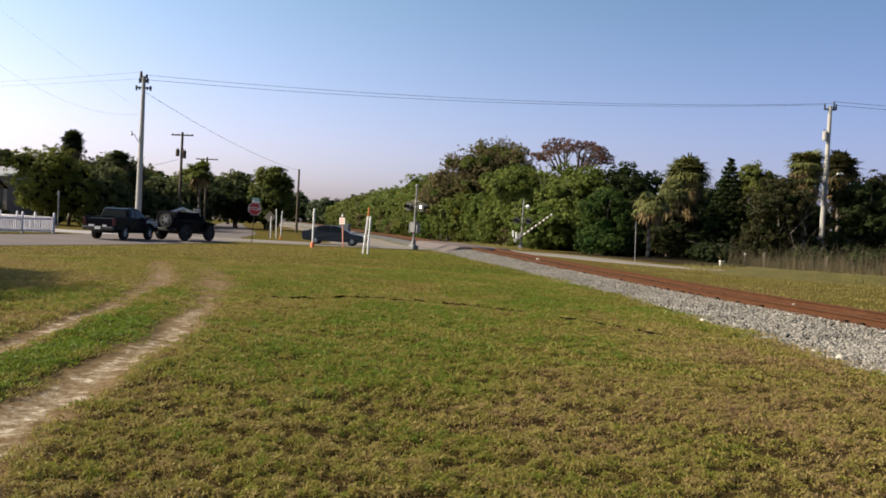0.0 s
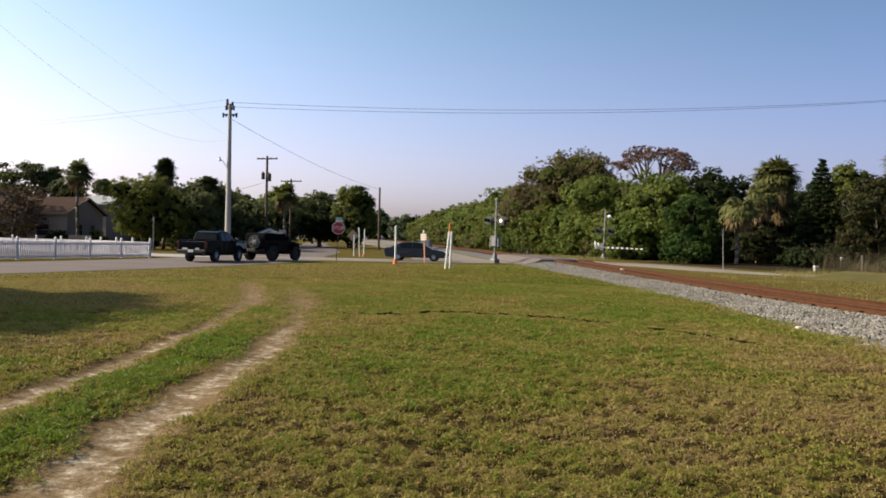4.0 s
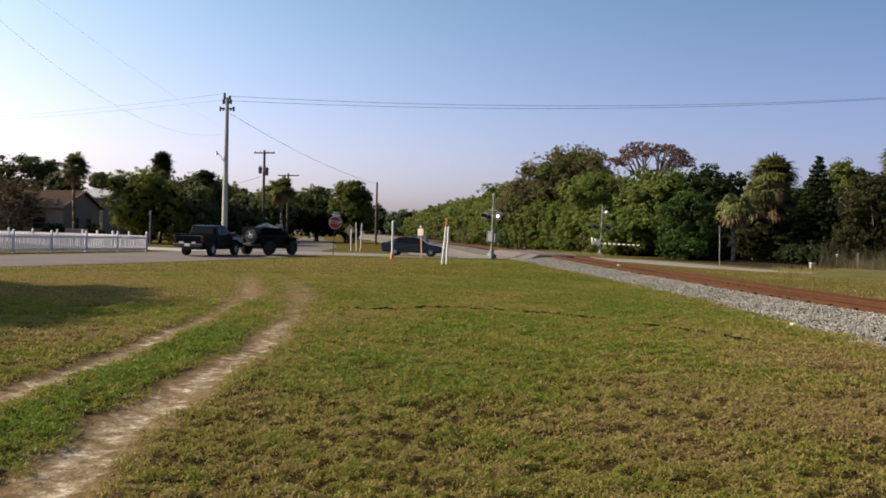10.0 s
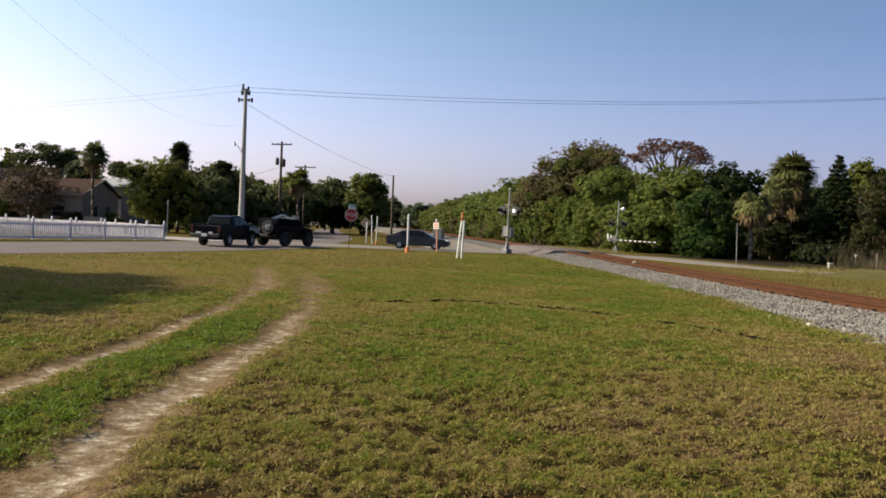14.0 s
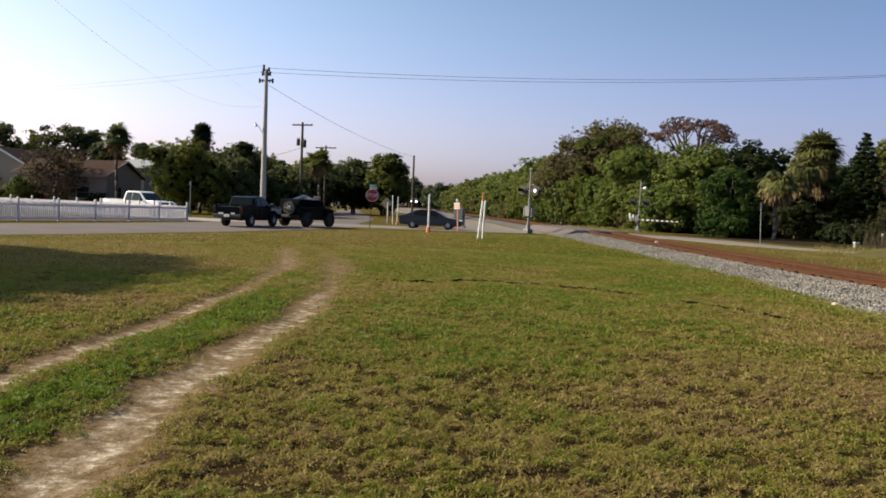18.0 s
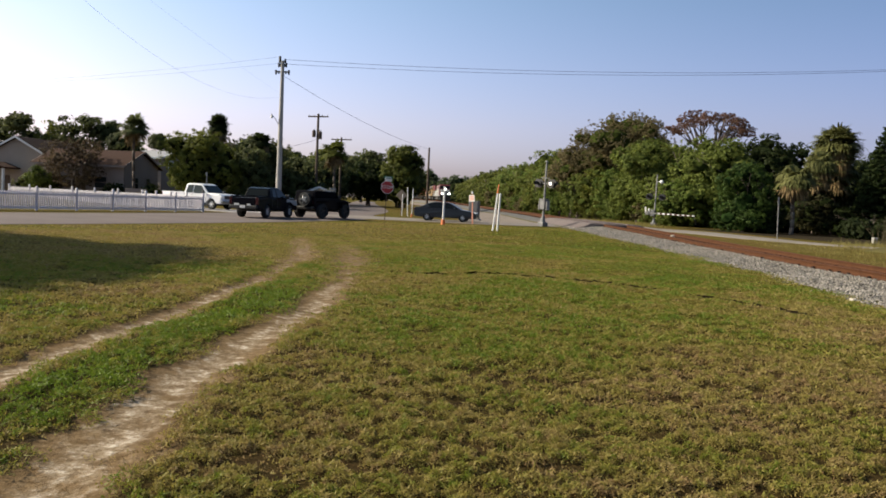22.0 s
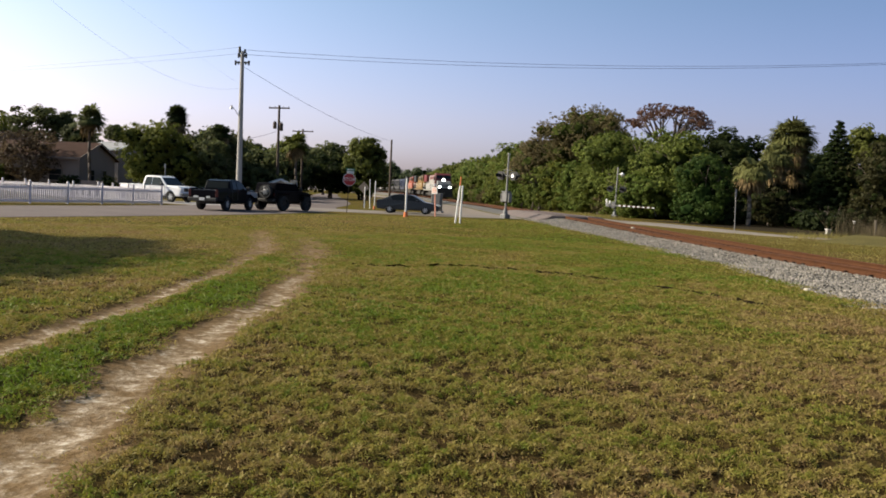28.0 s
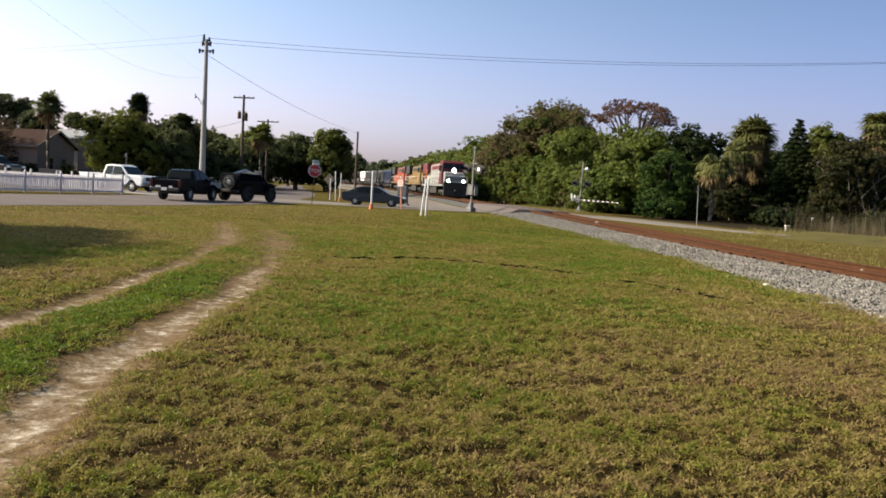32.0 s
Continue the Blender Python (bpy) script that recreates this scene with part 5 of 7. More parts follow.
# ---- houses ----
def house(x, y, rz, w, d, wall, ridge, label, walls, roof, axis="x", windows=(), door=None, eave=0.5, trim=None):
    """A one-storey house: walls with thickness, gabled roof with overhang; axis: the way the ridge runs."""
    h = thing("house", pose(x, y, 0, 0, 0, rz), label, "house")
    T = 0.22
    if axis == "x":
        hw, hd = w / 2, d / 2
        for s in (-1, 1):
            bm = bmesh.new()
            box(bm, (0, s * (hd - T / 2), wall / 2), (w - 2 * T - 0.01, T, wall))
            part("side_wall", bm, walls, h)
    else:
        hw, hd = w / 2, d / 2
        for s in (-1, 1):
            bm = bmesh.new()
            box(bm, (s * (hw - T / 2), 0, wall / 2), (T, d - 2 * T - 0.01, wall))
            part("side_wall", bm, walls, h)
    for s in (-1, 1):
        bm = bmesh.new()
        if axis == "x":
            pr = [(-hd, 0), (hd, 0), (hd, wall), (0, ridge - 0.12), (-hd, wall)]
            A = [bm.verts.new((s * hw, p, z)) for p, z in pr]
            B = [bm.verts.new((s * (hw - T), p, z)) for p, z in pr]
        else:
            pr = [(-hw, 0), (hw, 0), (hw, wall), (0, ridge - 0.12), (-hw, wall)]
            A = [bm.verts.new((p, s * hd, z)) for p, z in pr]
            B = [bm.verts.new((p, s * (hd - T), z)) for p, z in pr]
        bm.faces.new(A), bm.faces.new(B[::-1])
        for i in range(5):
            bm.faces.new((A[i], B[i], B[(i + 1) % 5], A[(i + 1) % 5]))
        part("gable_wall", bm, walls, h)
    run = hd if axis == "x" else hw
    ln = (hw if axis == "x" else hd) + 0.35
    slope = (ridge - wall) / run
    for s in (-1, 1):
        bm = bmesh.new()
        o0, o1 = run + eave, 0.0
        z0, z1 = wall - slope * eave, ridge
        pts = [(o0, z0), (o1, z1), (o1, z1 + 0.14), (o0, z0 + 0.14)]
        A = [bm.verts.new((-ln, s * p, z) if axis == "x" else (s * p, -ln, z)) for p, z in pts]
        B = [bm.verts.new((ln, s * p, z) if axis == "x" else (s * p, ln, z)) for p, z in pts]
        bm.faces.new(A), bm.faces.new(B[::-1])
        for i in range(4):
            bm.faces.new((A[i], B[i], B[(i + 1) % 4], A[(i + 1) % 4]))
        rf = part("roof", bm, roof, h)
        bm = bmesh.new()
        c = (0, s * (o0 + 0.02), z0 + 0.03) if axis == "x" else (s * (o0 + 0.02), 0, z0 + 0.03)
        box(bm, c, (2 * ln, 0.04, 0.2) if axis == "x" else (0.04, 2 * ln, 0.2))
        part("fascia", bm, trim or M["white"], rf)
        for e in (-1, 1):
            bm = bmesh.new()
            a = math.atan2(z1 - z0, o0)
            L = math.hypot(z1 - z0, o0)
            if axis == "x":
                box(bm, (e * (ln + 0.02), s * o0 / 2, (z0 + z1) / 2 + 0.05), (0.04, L, 0.2), 0, Matrix.Rotation(-s * a, 3, "X"))
            else:
                box(bm, (s * o0 / 2, e * (ln + 0.02), (z0 + z1) / 2 + 0.05), (L, 0.04, 0.2), 0, Matrix.Rotation(s * a, 3, "Y"))
            part("barge_board", bm, trim or M["white"], rf)
    for side, u, z, ww, hh in windows:
        def box_on(bm, off, sx, sz, th):
            if side == "front":
                box(bm, (u, -hd - off, z), (sx, th, sz), 0.006)
            else:
                box(bm, (hw + off, u, z), (th, sx, sz), 0.006)
        bm = bmesh.new()
        box_on(bm, 0.02, ww + 0.2, hh + 0.2, 0.08)
        wn_ = part("window_frame", bm, trim or M["white"], h)
        for k in (-1, 1):
            bm = bmesh.new()
            if side == "front":
                box(bm, (u, -hd - 0.075, z + k * hh / 4), (ww, 0.03, hh / 2 - 0.05), 0.004)
            else:
                box(bm, (hw + 0.075, u, z + k * hh / 4), (0.03, ww, hh / 2 - 0.05), 0.004)
            part("pane", bm, M["glass"], wn_)
    if door:
        side, u = door
        bm = bmesh.new()
        box(bm, (u, -hd - 0.03, 1.03) if side == "front" else (hw + 0.03, u, 1.03), (0.95, 0.06, 2.06) if side == "front" else (0.06, 0.95, 2.06), 0.01)
        part("door", bm, M["wood"], h)
    return h


house(-49.1, 78.2, 2, 9.4, 7.2, 3.5, 4.95, "tan stucco house with a brown shingle roof", M["stucco2"], M["shingle"], "x",
           windows=(("side", -1.2, 1.75, 0.7, 1.1), ("side", 1.3, 1.75, 0.7, 1.1), ("front", -2.5, 1.7, 1.6, 1.1), ("front", 2.3, 1.7, 1.2, 1.1)), door=("front", 0.2), trim=M["stucco2"])
ha = house(-61.9, 87, 4, 9.6, 10, 3.7, 6.3, "cream stucco house with a brown gabled roof and white trim", M["stucco"], M["shingle"], "y",
           windows=(("front", 2.4, 1.8, 1.0, 1.4), ("front", -3.9, 1.8, 1.0, 1.4)), door=("front", -1.2))
bm = bmesh.new()
slab(bm, [(-3.2, 2.75), (0.5, 2.75), (0.5, 2.9), (-1.3, 3.5), (-3.2, 2.9)], -8.0, -4.85)
part("porch_roof", bm, M["shingle"], ha)
for px_ in (-3.0, 0.3):
    bm = bmesh.new()
    box(bm, (px_, -7.8, 1.38), (0.24, 0.24, 2.76), 0.02)
    part("porch_post", bm, M["white"], ha)
bm = bmesh.new()
box(bm, (-1.35, -6.5, 0.08), (4.0, 3.2, 0.16), 0.02)
part("porch_slab", bm, M["concrete"], ha)
house(-53.2, 99, -6, 4.4, 7, 5.2, 6.1, "pale two-storey house with a grey roof behind the trees", M["stucco2"], M["shingle2"], "x", windows=(("side", -1.5, 4.2, 0.8, 1.2), ("side", 1.5, 4.2, 0.8, 1.2)))
house(-27.0, 83.5, 24, 2.4, 3, 1.7, 2.2, "small weathered grey shed behind the street trees", M["stucco2"], M["shingle2"], "y", windows=(("front", 0.8, 1.5, 0.6, 0.7),))

rc = thing("garden_chair", pose(-64.8, 78.5, 0), "red garden chair beside the porch", "chair")
bm = bmesh.new()
box(bm, (0, 0, 0.45), (0.7, 0.65, 0.08), 0.02)
part("seat", bm, M["red"], rc)
bm = bmesh.new()
box(bm, (0, 0.3, 0.9), (0.7, 0.06, 0.9), 0.02)
part("backrest", bm, M["red"], rc)
for sx in (-0.3, 0.3):
    for sy in (-0.27, 0.27):
        bm = bmesh.new()
        box(bm, (sx, sy, 0.21), (0.06, 0.06, 0.42))
        part("leg", bm, M["red"], rc)

# low notice board in front of the tan house
nb = thing("notice_board", pose(-40.3, 70.2, 0, 0, 0, 15), "low pale notice board on two posts", "sign")
bm = bmesh.new()
box(bm, (0, 0, 0.95), (1.9, 0.08, 0.6), 0.01)
part("board", bm, M["stucco2"], nb)
for sx in (-0.7, 0.7):
    bm = bmesh.new()
    box(bm, (sx, 0.06, 0.6), (0.1, 0.1, 1.2), 0.01)
    part("post", bm, M["wood"], nb)


# ---- train: x ahead, z from the rail head ----
M["silver"] = mat("train_silver", (0.335, 0.328, 0.308), 0.45, 0.3, 0.2, 0.6, 8)
M["tred"] = mat("train_red", (0.12, 0.018, 0.018), 0.45, 0.0, 0.2, 0.6, 8)
M["tyellow"] = mat("train_yellow", (0.2, 0.118, 0.03), 0.45, 0.0, 0.2, 0.6, 8)
M["torange"] = mat("train_orange", (0.26, 0.055, 0.022), 0.45, 0.0, 0.2, 0.6, 8)
M["tdark"] = mat("train_dark_green", (0.0134, 0.0168, 0.0168), 0.55, 0.0, 0.2, 0.6, 8)
M["tblue"] = mat("train_dark_blue", (0.0134, 0.0235, 0.0603), 0.5, 0.0, 0.2, 0.6, 8)
M["hopper"] = mat("weathered_hopper_grey", (0.0369, 0.0375, 0.0429), 0.85, 0.0, 0.3, 0.5, 6)
M["under"] = mat("train_underframe", (0.0201, 0.0174, 0.0147), 0.8, 0.0, 0.3, 1.0, 12)
M["beam"] = mat("lit_headlamp", (1, 1, 1), 0.3, emit=((1.0, 0.97, 0.9), 30.0))


def truck(parent, x, axles, r=0.5):
    bm = bmesh.new()
    span = 1.75 * (axles - 1)
    for s in (-1, 1):
        box(bm, (x, s * 1.05, 0.72), (span + 1.3, 0.16, 0.34), 0.03)
        for i in range(axles):
            box(bm, (x - span / 2 + i * 1.75, s * 1.08, 0.52), (0.42, 0.2, 0.42), 0.03)
    box(bm, (x, 0, 0.75), (0.8, 2.2, 0.3), 0.03)
    tf = part("truck_frame", bm, M["under"], parent)
    for i in range(axles):
        bm = bmesh.new()
        wx = x - span / 2 + i * 1.75
        for s in (-1, 1):
            tube(bm, (wx, s * 0.68, r), (wx, s * 0.81, r), r, r, 18)
        tube(bm, (wx, -0.7, r), (wx, 0.7, r), 0.09, seg=8)
        part("wheelset", bm, M["rust"], tf)


M["tmaroon"] = mat("train_maroon", (0.0804, 0.0134, 0.0147), 0.5, 0.0, 0.2, 0.6, 8)


M["nosegrey"] = mat("nose_grey", (0.201, 0.194, 0.188), 0.6, 0.0, 0.2, 0.6, 8)


def locomotive(label, top, side, nose, trim, cabmat=None):
    L = 21.8
    c = thing("locomotive", Matrix(), label, "locomotive")
    f, b = L / 2, -L / 2
    bm = bmesh.new()
    box(bm, (0, 0, 1.45), (L - 0.6, 3.0, 0.3), 0.03)
    part("deck", bm, M["under"], c)
    for s in (-1, 1):
        bm = bmesh.new()
        box(bm, (0, s * 1.52, 1.45), (L - 1.2, 0.03, 0.16))
        part("sill_stripe", bm, trim, c)
    for e, nm in ((1, "front_pilot"), (-1, "rear_pilot")):
        bm = bmesh.new()
        slab(bm, [(e * (L / 2 - 0.35), 0.25), (e * (L / 2 + 0.15), 0.2), (e * (L / 2), 0.85), (e * (L / 2), 1.92), (e * (L / 2 - 0.35), 1.92)], -1.45, 1.45)
        part(nm, bm, M["under"], c)
    bm = bmesh.new()
    box(bm, (f + 0.02, 0, 1.9), (0.05, 2.7, 0.09))
    part("pilot_stripe", bm, M["white"], c)
    # nose and cab
    bm = bmesh.new()
    slab(bm, [(f - 0.75, 1.6), (f - 0.75, 2.55), (f - 1.0, 3.0), (f - 2.2, 3.15), (f - 2.2, 1.6)], -1.25, 1.25, bev=0.12)
    part("nose", bm, nose, c)
    bm = bmesh.new()
    slab(bm, [(f - 2.1, 1.6), (f - 2.1, 3.2), (f - 2.35, 4.1), (f - 2.6, 4.45), (f - 4.6, 4.45), (f - 4.6, 1.6)], -1.5, 1.5, bev=0.1, top=(3.9, 0.35))
    cab = part("cab", bm, cabmat or side, c)
    bm = bmesh.new()
    slab(bm, [(f - 2.3, 4.22), (f - 2.7, 4.5), (f - 4.7, 4.5), (f - 4.7, 4.2)], -1.36, 1.36, bev=0.05)
    part("cab_roof", bm, top, cab)
    for s in (-1, 1):
        cp = cross_pane("windscreen", cab, (f - 2.15, 3.56), (f - 2.3, 4.1), 0.52, 0.5, M["glass"], 0.03)
        cp.matrix_basis = Matrix.Translation((0, s * 0.72, 0))
        bm = bmesh.new()
        panel(bm, ((f - 2.7, 3.2), (f - 2.7, 3.95), (f - 4.2, 3.95), (f - 4.2, 3.2)), s * 1.505, 0.02)
        part("side_window", bm, M["glass"], cab)
    # long hood and roof gear
    bm = bmesh.new()
    slab(bm, [(f - 4.65, 1.6), (f - 4.65, 4.2), (b + 0.9, 4.2), (b + 0.7, 3.9), (b + 0.7, 1.6)], -1.02, 1.02, bev=0.08, top=(3.8, 0.3))
    hood = part("long_hood", bm, side, c)
    bm = bmesh.new()
    slab(bm, [(f - 5.0, 4.15), (f - 5.0, 4.36), (b + 5.6, 4.36), (b + 5.6, 4.15)], -0.85, 0.85, bev=0.04)
    part("hood_top", bm, top, hood)
    bm = bmesh.new()
    slab(bm, [(b + 5.4, 3.1), (b + 5.4, 4.45), (b + 0.75, 4.45), (b + 0.75, 3.1)], -1.5, 1.5, bev=0.08)
    part("radiator_housing", bm, top, hood)
    for k in range(8):
        for s in (-1, 1):
            bm = bmesh.new()
            box(bm, (f - 6.2 - k * 1.25, s * 1.035, 2.75), (1.05, 0.03, 1.5), 0.01)
            part("hood_door", bm, side, hood)
    for s in (-1, 1):
        bm = bmesh.new()
        box(bm, (f - 9.6, s * 1.065, 2.1), (9.6, 0.02, 0.75))
        part("side_band", bm, nose, hood)
        bm = bmesh.new()
        box(bm, (f - 9.6, s * 1.065, 3.75), (9.6, 0.02, 0.5))
        part("roof_band", bm, top, hood)
        # handrail
        bm = bmesh.new()
        tube(bm, (f - 4.9, s * 1.45, 2.6), (b + 0.6, s * 1.45, 2.6), 0.025, seg=6)
        for k in range(9):
            xx = f - 4.9 - k * (L - 5.5) / 8
            tube(bm, (xx, s * 1.45, 1.6), (xx, s * 1.45, 2.6), 0.022, seg=6)
        part("handrail", bm, M["white"], c)
        bm = bmesh.new()
        tube(bm, (f - 0.1, s * 1.35, 1.6), (f - 0.1, s * 1.35, 2.6), 0.03, seg=6)
        tube(bm, (f - 0.1, s * 1.35, 2.6), (f - 0.1, s * 0.5, 2.6), 0.03, seg=6)
        part("front_handrail", bm, M["white"], c)
    bm = bmesh.new()
    box(bm, (0.3, 0, 0.85), (6.2, 2.7, 0.95), 0.12)
    part("fuel_tank", bm, M["under"], c)
    truck(c, f - 4.2, 3), truck(c, b + 4.2, 3)
    bm = bmesh.new()
    box(bm, (f + 0.3, 0, 0.85), (0.6, 0.3, 0.3), 0.05)
    part("coupler", bm, M["under"], c)
    return c, f


lead, NOSE = locomotive("lead diesel locomotive in red and silver with lit headlamps", M["tred"], M["silver"], M["nosegrey"], M["silver"], M["tmaroon"])
for y_, z_, r_ in ((0, 3.33, 0.23), (-0.92, 2.0, 0.17), (0.92, 2.0, 0.15)):
    bm = bmesh.new()
    xx = NOSE - 2.0 if z_ > 3 else NOSE - 0.05
    tube(bm, (xx, y_, z_), (xx + 0.14, y_, z_), r_ + 0.06, r_ + 0.06, 18)
    hs = part("lamp_housing", bm, M["under"], lead)
    bm = bmesh.new()
    tube(bm, (xx + 0.14, y_, z_), (xx + 0.17, y_, z_), r_, r_ * 0.9, 18)
    part("lit_lamp", bm, M["beam"], hs, "bright lit lamp")
second, _ = locomotive("second diesel locomotive in yellow with a dark roof", M["tdark"], M["tyellow"], M["tyellow"], M["tyellow"])
third, _ = locomotive("third diesel locomotive in orange with a dark roof", M["tdark"], M["torange"], M["torange"], M["tyellow"])


def hopper_car(label, body, n=6):
    L = 15.6
    c = thing("hopper_car", Matrix(), label, "freight car", "freight cars behind the locomotives")
    bm = bmesh.new()
    slab(bm, [(-L / 2 + 0.6, 2.0), (-L / 2 + 2.2, 1.2), (L / 2 - 2.2, 1.2), (L / 2 - 0.6, 2.0), (L / 2 - 0.6, 3.9), (-L / 2 + 0.6, 3.9)], -1.45, 1.45, bev=0.04)
    part("body", bm, body, c)
    for s in (-1, 1):
        for k in range(13):
            bm = bmesh.new()
            box(bm, (-L / 2 + 1.2 + k * (L - 2.4) / 12, s * 1.47, 2.65), (0.12, 0.08, 1.75), 0.01)
            part("side_rib", bm, body, c)
        bm = bmesh.new()
        box(bm, (0, s * 1.47, 1.75), (L - 1.0, 0.1, 0.22), 0.01)
        part("side_sill", bm, M["under"], c)
    bm = bmesh.new()
    box(bm, (0, 0, 3.95), (L - 1.6, 0.9, 0.1), 0.03)
    for k in range(4):
        box(bm, (-5.2 + k * 3.45, 0, 4.0), (2.6, 0.7, 0.08), 0.03)
    part("roof_hatches", bm, body, c)
    bm = bmesh.new()
    box(bm, (0, 0, 1.05), (L + 0.4, 0.4, 0.35), 0.03)
    for k in range(3):
        box(bm, (-3.4 + k * 3.4, 0, 0.85), (1.8, 2.0, 0.7), 0.05, taper=(1.5, 1.2))
    part("underframe", bm, M["under"], c)
    truck(c, L / 2 - 2.1, 2, 0.42), truck(c, -L / 2 + 2.1, 2, 0.42)
    return c


cars = [hopper_car("dark blue covered hopper car behind the locomotives", M["tblue"]), hopper_car("weathered grey covered hopper car", M["hopper"])]
for k in range(8):
    q = copy_thing(cars[1], Matrix())
    cars.append(q)
cars.append(hopper_car("white covered hopper car", M["white"]))
cars.insert(4, cars.pop())
CONSIST = [(lead, 22.6), (second, 22.6), (third, 22.6)] + [(q, 16.4) for q in cars]

# ---- trees ----
def leaves(rng, lumps, n, size, low=0.05, shell=(0.8, 1.05), per=13):
    """Small pointed leaves gathered in twig clusters over the skins of overlapping lumps."""
    Lm = np.array(lumps, float)
    area = (Lm[:, 3] * Lm[:, 4] + Lm[:, 3] * Lm[:, 5] + Lm[:, 4] * Lm[:, 5])
    nc = max(12, n // per)
    k = rng.choice(len(Lm), nc, p=area / area.sum())
    d = rng.normal(size=(nc, 3))
    d /= np.linalg.norm(d, axis=1)[:, None]
    ph = Lm[k, 0] * 3.1
    r = rng.uniform(shell[0], shell[1], nc) * (1 + 0.2 * np.sin(d[:, 0] * 5 + ph) * np.sin(d[:, 2] * 6 + ph) + 0.12 * np.sin(d[:, 1] * 11 + ph)) + np.abs(rng.normal(0, 0.07, nc))
    C = Lm[k, :3] + d * Lm[k, 3:] * r[:, None]
    keep = C[:, 2] > low
    for j, q in enumerate(Lm):
        keep &= ~(((((C - q[:3]) / q[3:]) ** 2).sum(1) < 0.45) & (k != j))
    C, d = C[keep], d[keep]
    c = rng.integers(0, len(C), n)
    rc = size * 2.3 * rng.uniform(0.6, 1.5, len(C))[c]
    e = rng.normal(size=(n, 3)) + d[c] * 0.6
    e /= np.linalg.norm(e, axis=1)[:, None]
    P = C[c] + e * (rc * rng.uniform(0.45, 1.1, n))[:, None] * np.array([1.1, 1.1, 0.8])
    P[:, 2] = np.maximum(P[:, 2], low * 0.5 + 0.02)
    nrm = e + d[c] * 0.5 + rng.normal(0, 0.32, (n, 3)) + np.array([0, 0, 0.25])
    nrm /= np.linalg.norm(nrm, axis=1)[:, None]
    t = np.cross(nrm, rng.normal(size=(n, 3)))
    t /= np.linalg.norm(t, axis=1)[:, None]
    b = np.cross(nrm, t)
    s = size * rng.uniform(0.7, 1.5, n)[:, None]
    a = s * rng.uniform(0.5, 0.9, n)[:, None]
    V = np.stack([P - t * s - b * a * 0.7, P + t * s * 0.2 + b * a, P + t * s - b * a * 0.3], 1)
    return V.reshape(-1, 3), np.arange(3 * n).reshape(n, 3)


_ico = bmesh.new()
bmesh.ops.create_icosphere(_ico, subdivisions=1, radius=1.0)
ICO_V = np.array([v.co[:] for v in _ico.verts])
ICO_F = np.array([[v.index for v in f.verts] for f in _ico.faces])
_ico.free()


def crown(name, rng, lumps, n, size, material, parent, core=0.78, coremat=None, low=0.05):
    V, F = leaves(rng, lumps, n, size, low)
    faces = F.tolist()
    verts = [V]
    o = len(V)
    nleaf = len(faces)
    # inner lumps in a dark colour that imitates shade between the leaves
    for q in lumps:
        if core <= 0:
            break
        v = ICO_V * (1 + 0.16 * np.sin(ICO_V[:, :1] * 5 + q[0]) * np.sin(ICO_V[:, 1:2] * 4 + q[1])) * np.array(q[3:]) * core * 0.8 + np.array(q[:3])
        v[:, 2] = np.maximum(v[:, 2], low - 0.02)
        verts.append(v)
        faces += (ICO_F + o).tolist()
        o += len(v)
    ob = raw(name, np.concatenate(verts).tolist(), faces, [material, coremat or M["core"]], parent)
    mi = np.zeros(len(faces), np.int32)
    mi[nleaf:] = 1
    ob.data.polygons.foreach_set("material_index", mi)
    return ob


def limbs(rng, h0, top, r, nb, spread):
    """A tapered, slightly bent trunk that forks into limbs."""
    bm = bmesh.new()
    p = Vector((0, 0, -0.1))
    rad = r
    for i in range(4):
        q = Vector((rng.normal(0, 0.12 * h0 / 4), rng.normal(0, 0.12 * h0 / 4), h0 * (i + 1) / 4))
        tube(bm, p, q, rad, rad * 0.86, 9)
        p, rad = q, rad * 0.86
    for i in range(nb):
        a = 2 * math.pi * (i + rng.uniform(0, 0.6)) / nb
        e = Vector((math.cos(a) * spread * rng.uniform(0.4, 0.9), math.sin(a) * spread * rng.uniform(0.4, 0.9), h0 + (top - h0) * rng.uniform(0.35, 0.8)))
        mid = p.lerp(e, 0.5) + Vector((rng.normal(0, 0.2), rng.normal(0, 0.2), rng.uniform(0, 0.5)))
        tube(bm, p - Vector((0, 0, 0.1)), mid, rad * 0.7, rad * 0.42, 7)
        tube(bm, mid, e, rad * 0.42, rad * 0.14, 6)
        for j in range(2):
            f = e + Vector((rng.normal(0, spread * 0.25), rng.normal(0, spread * 0.25), rng.uniform(0.1, 0.9)))
            tube(bm, mid.lerp(e, 0.5), f, rad * 0.22, rad * 0.07, 5)
    return bm


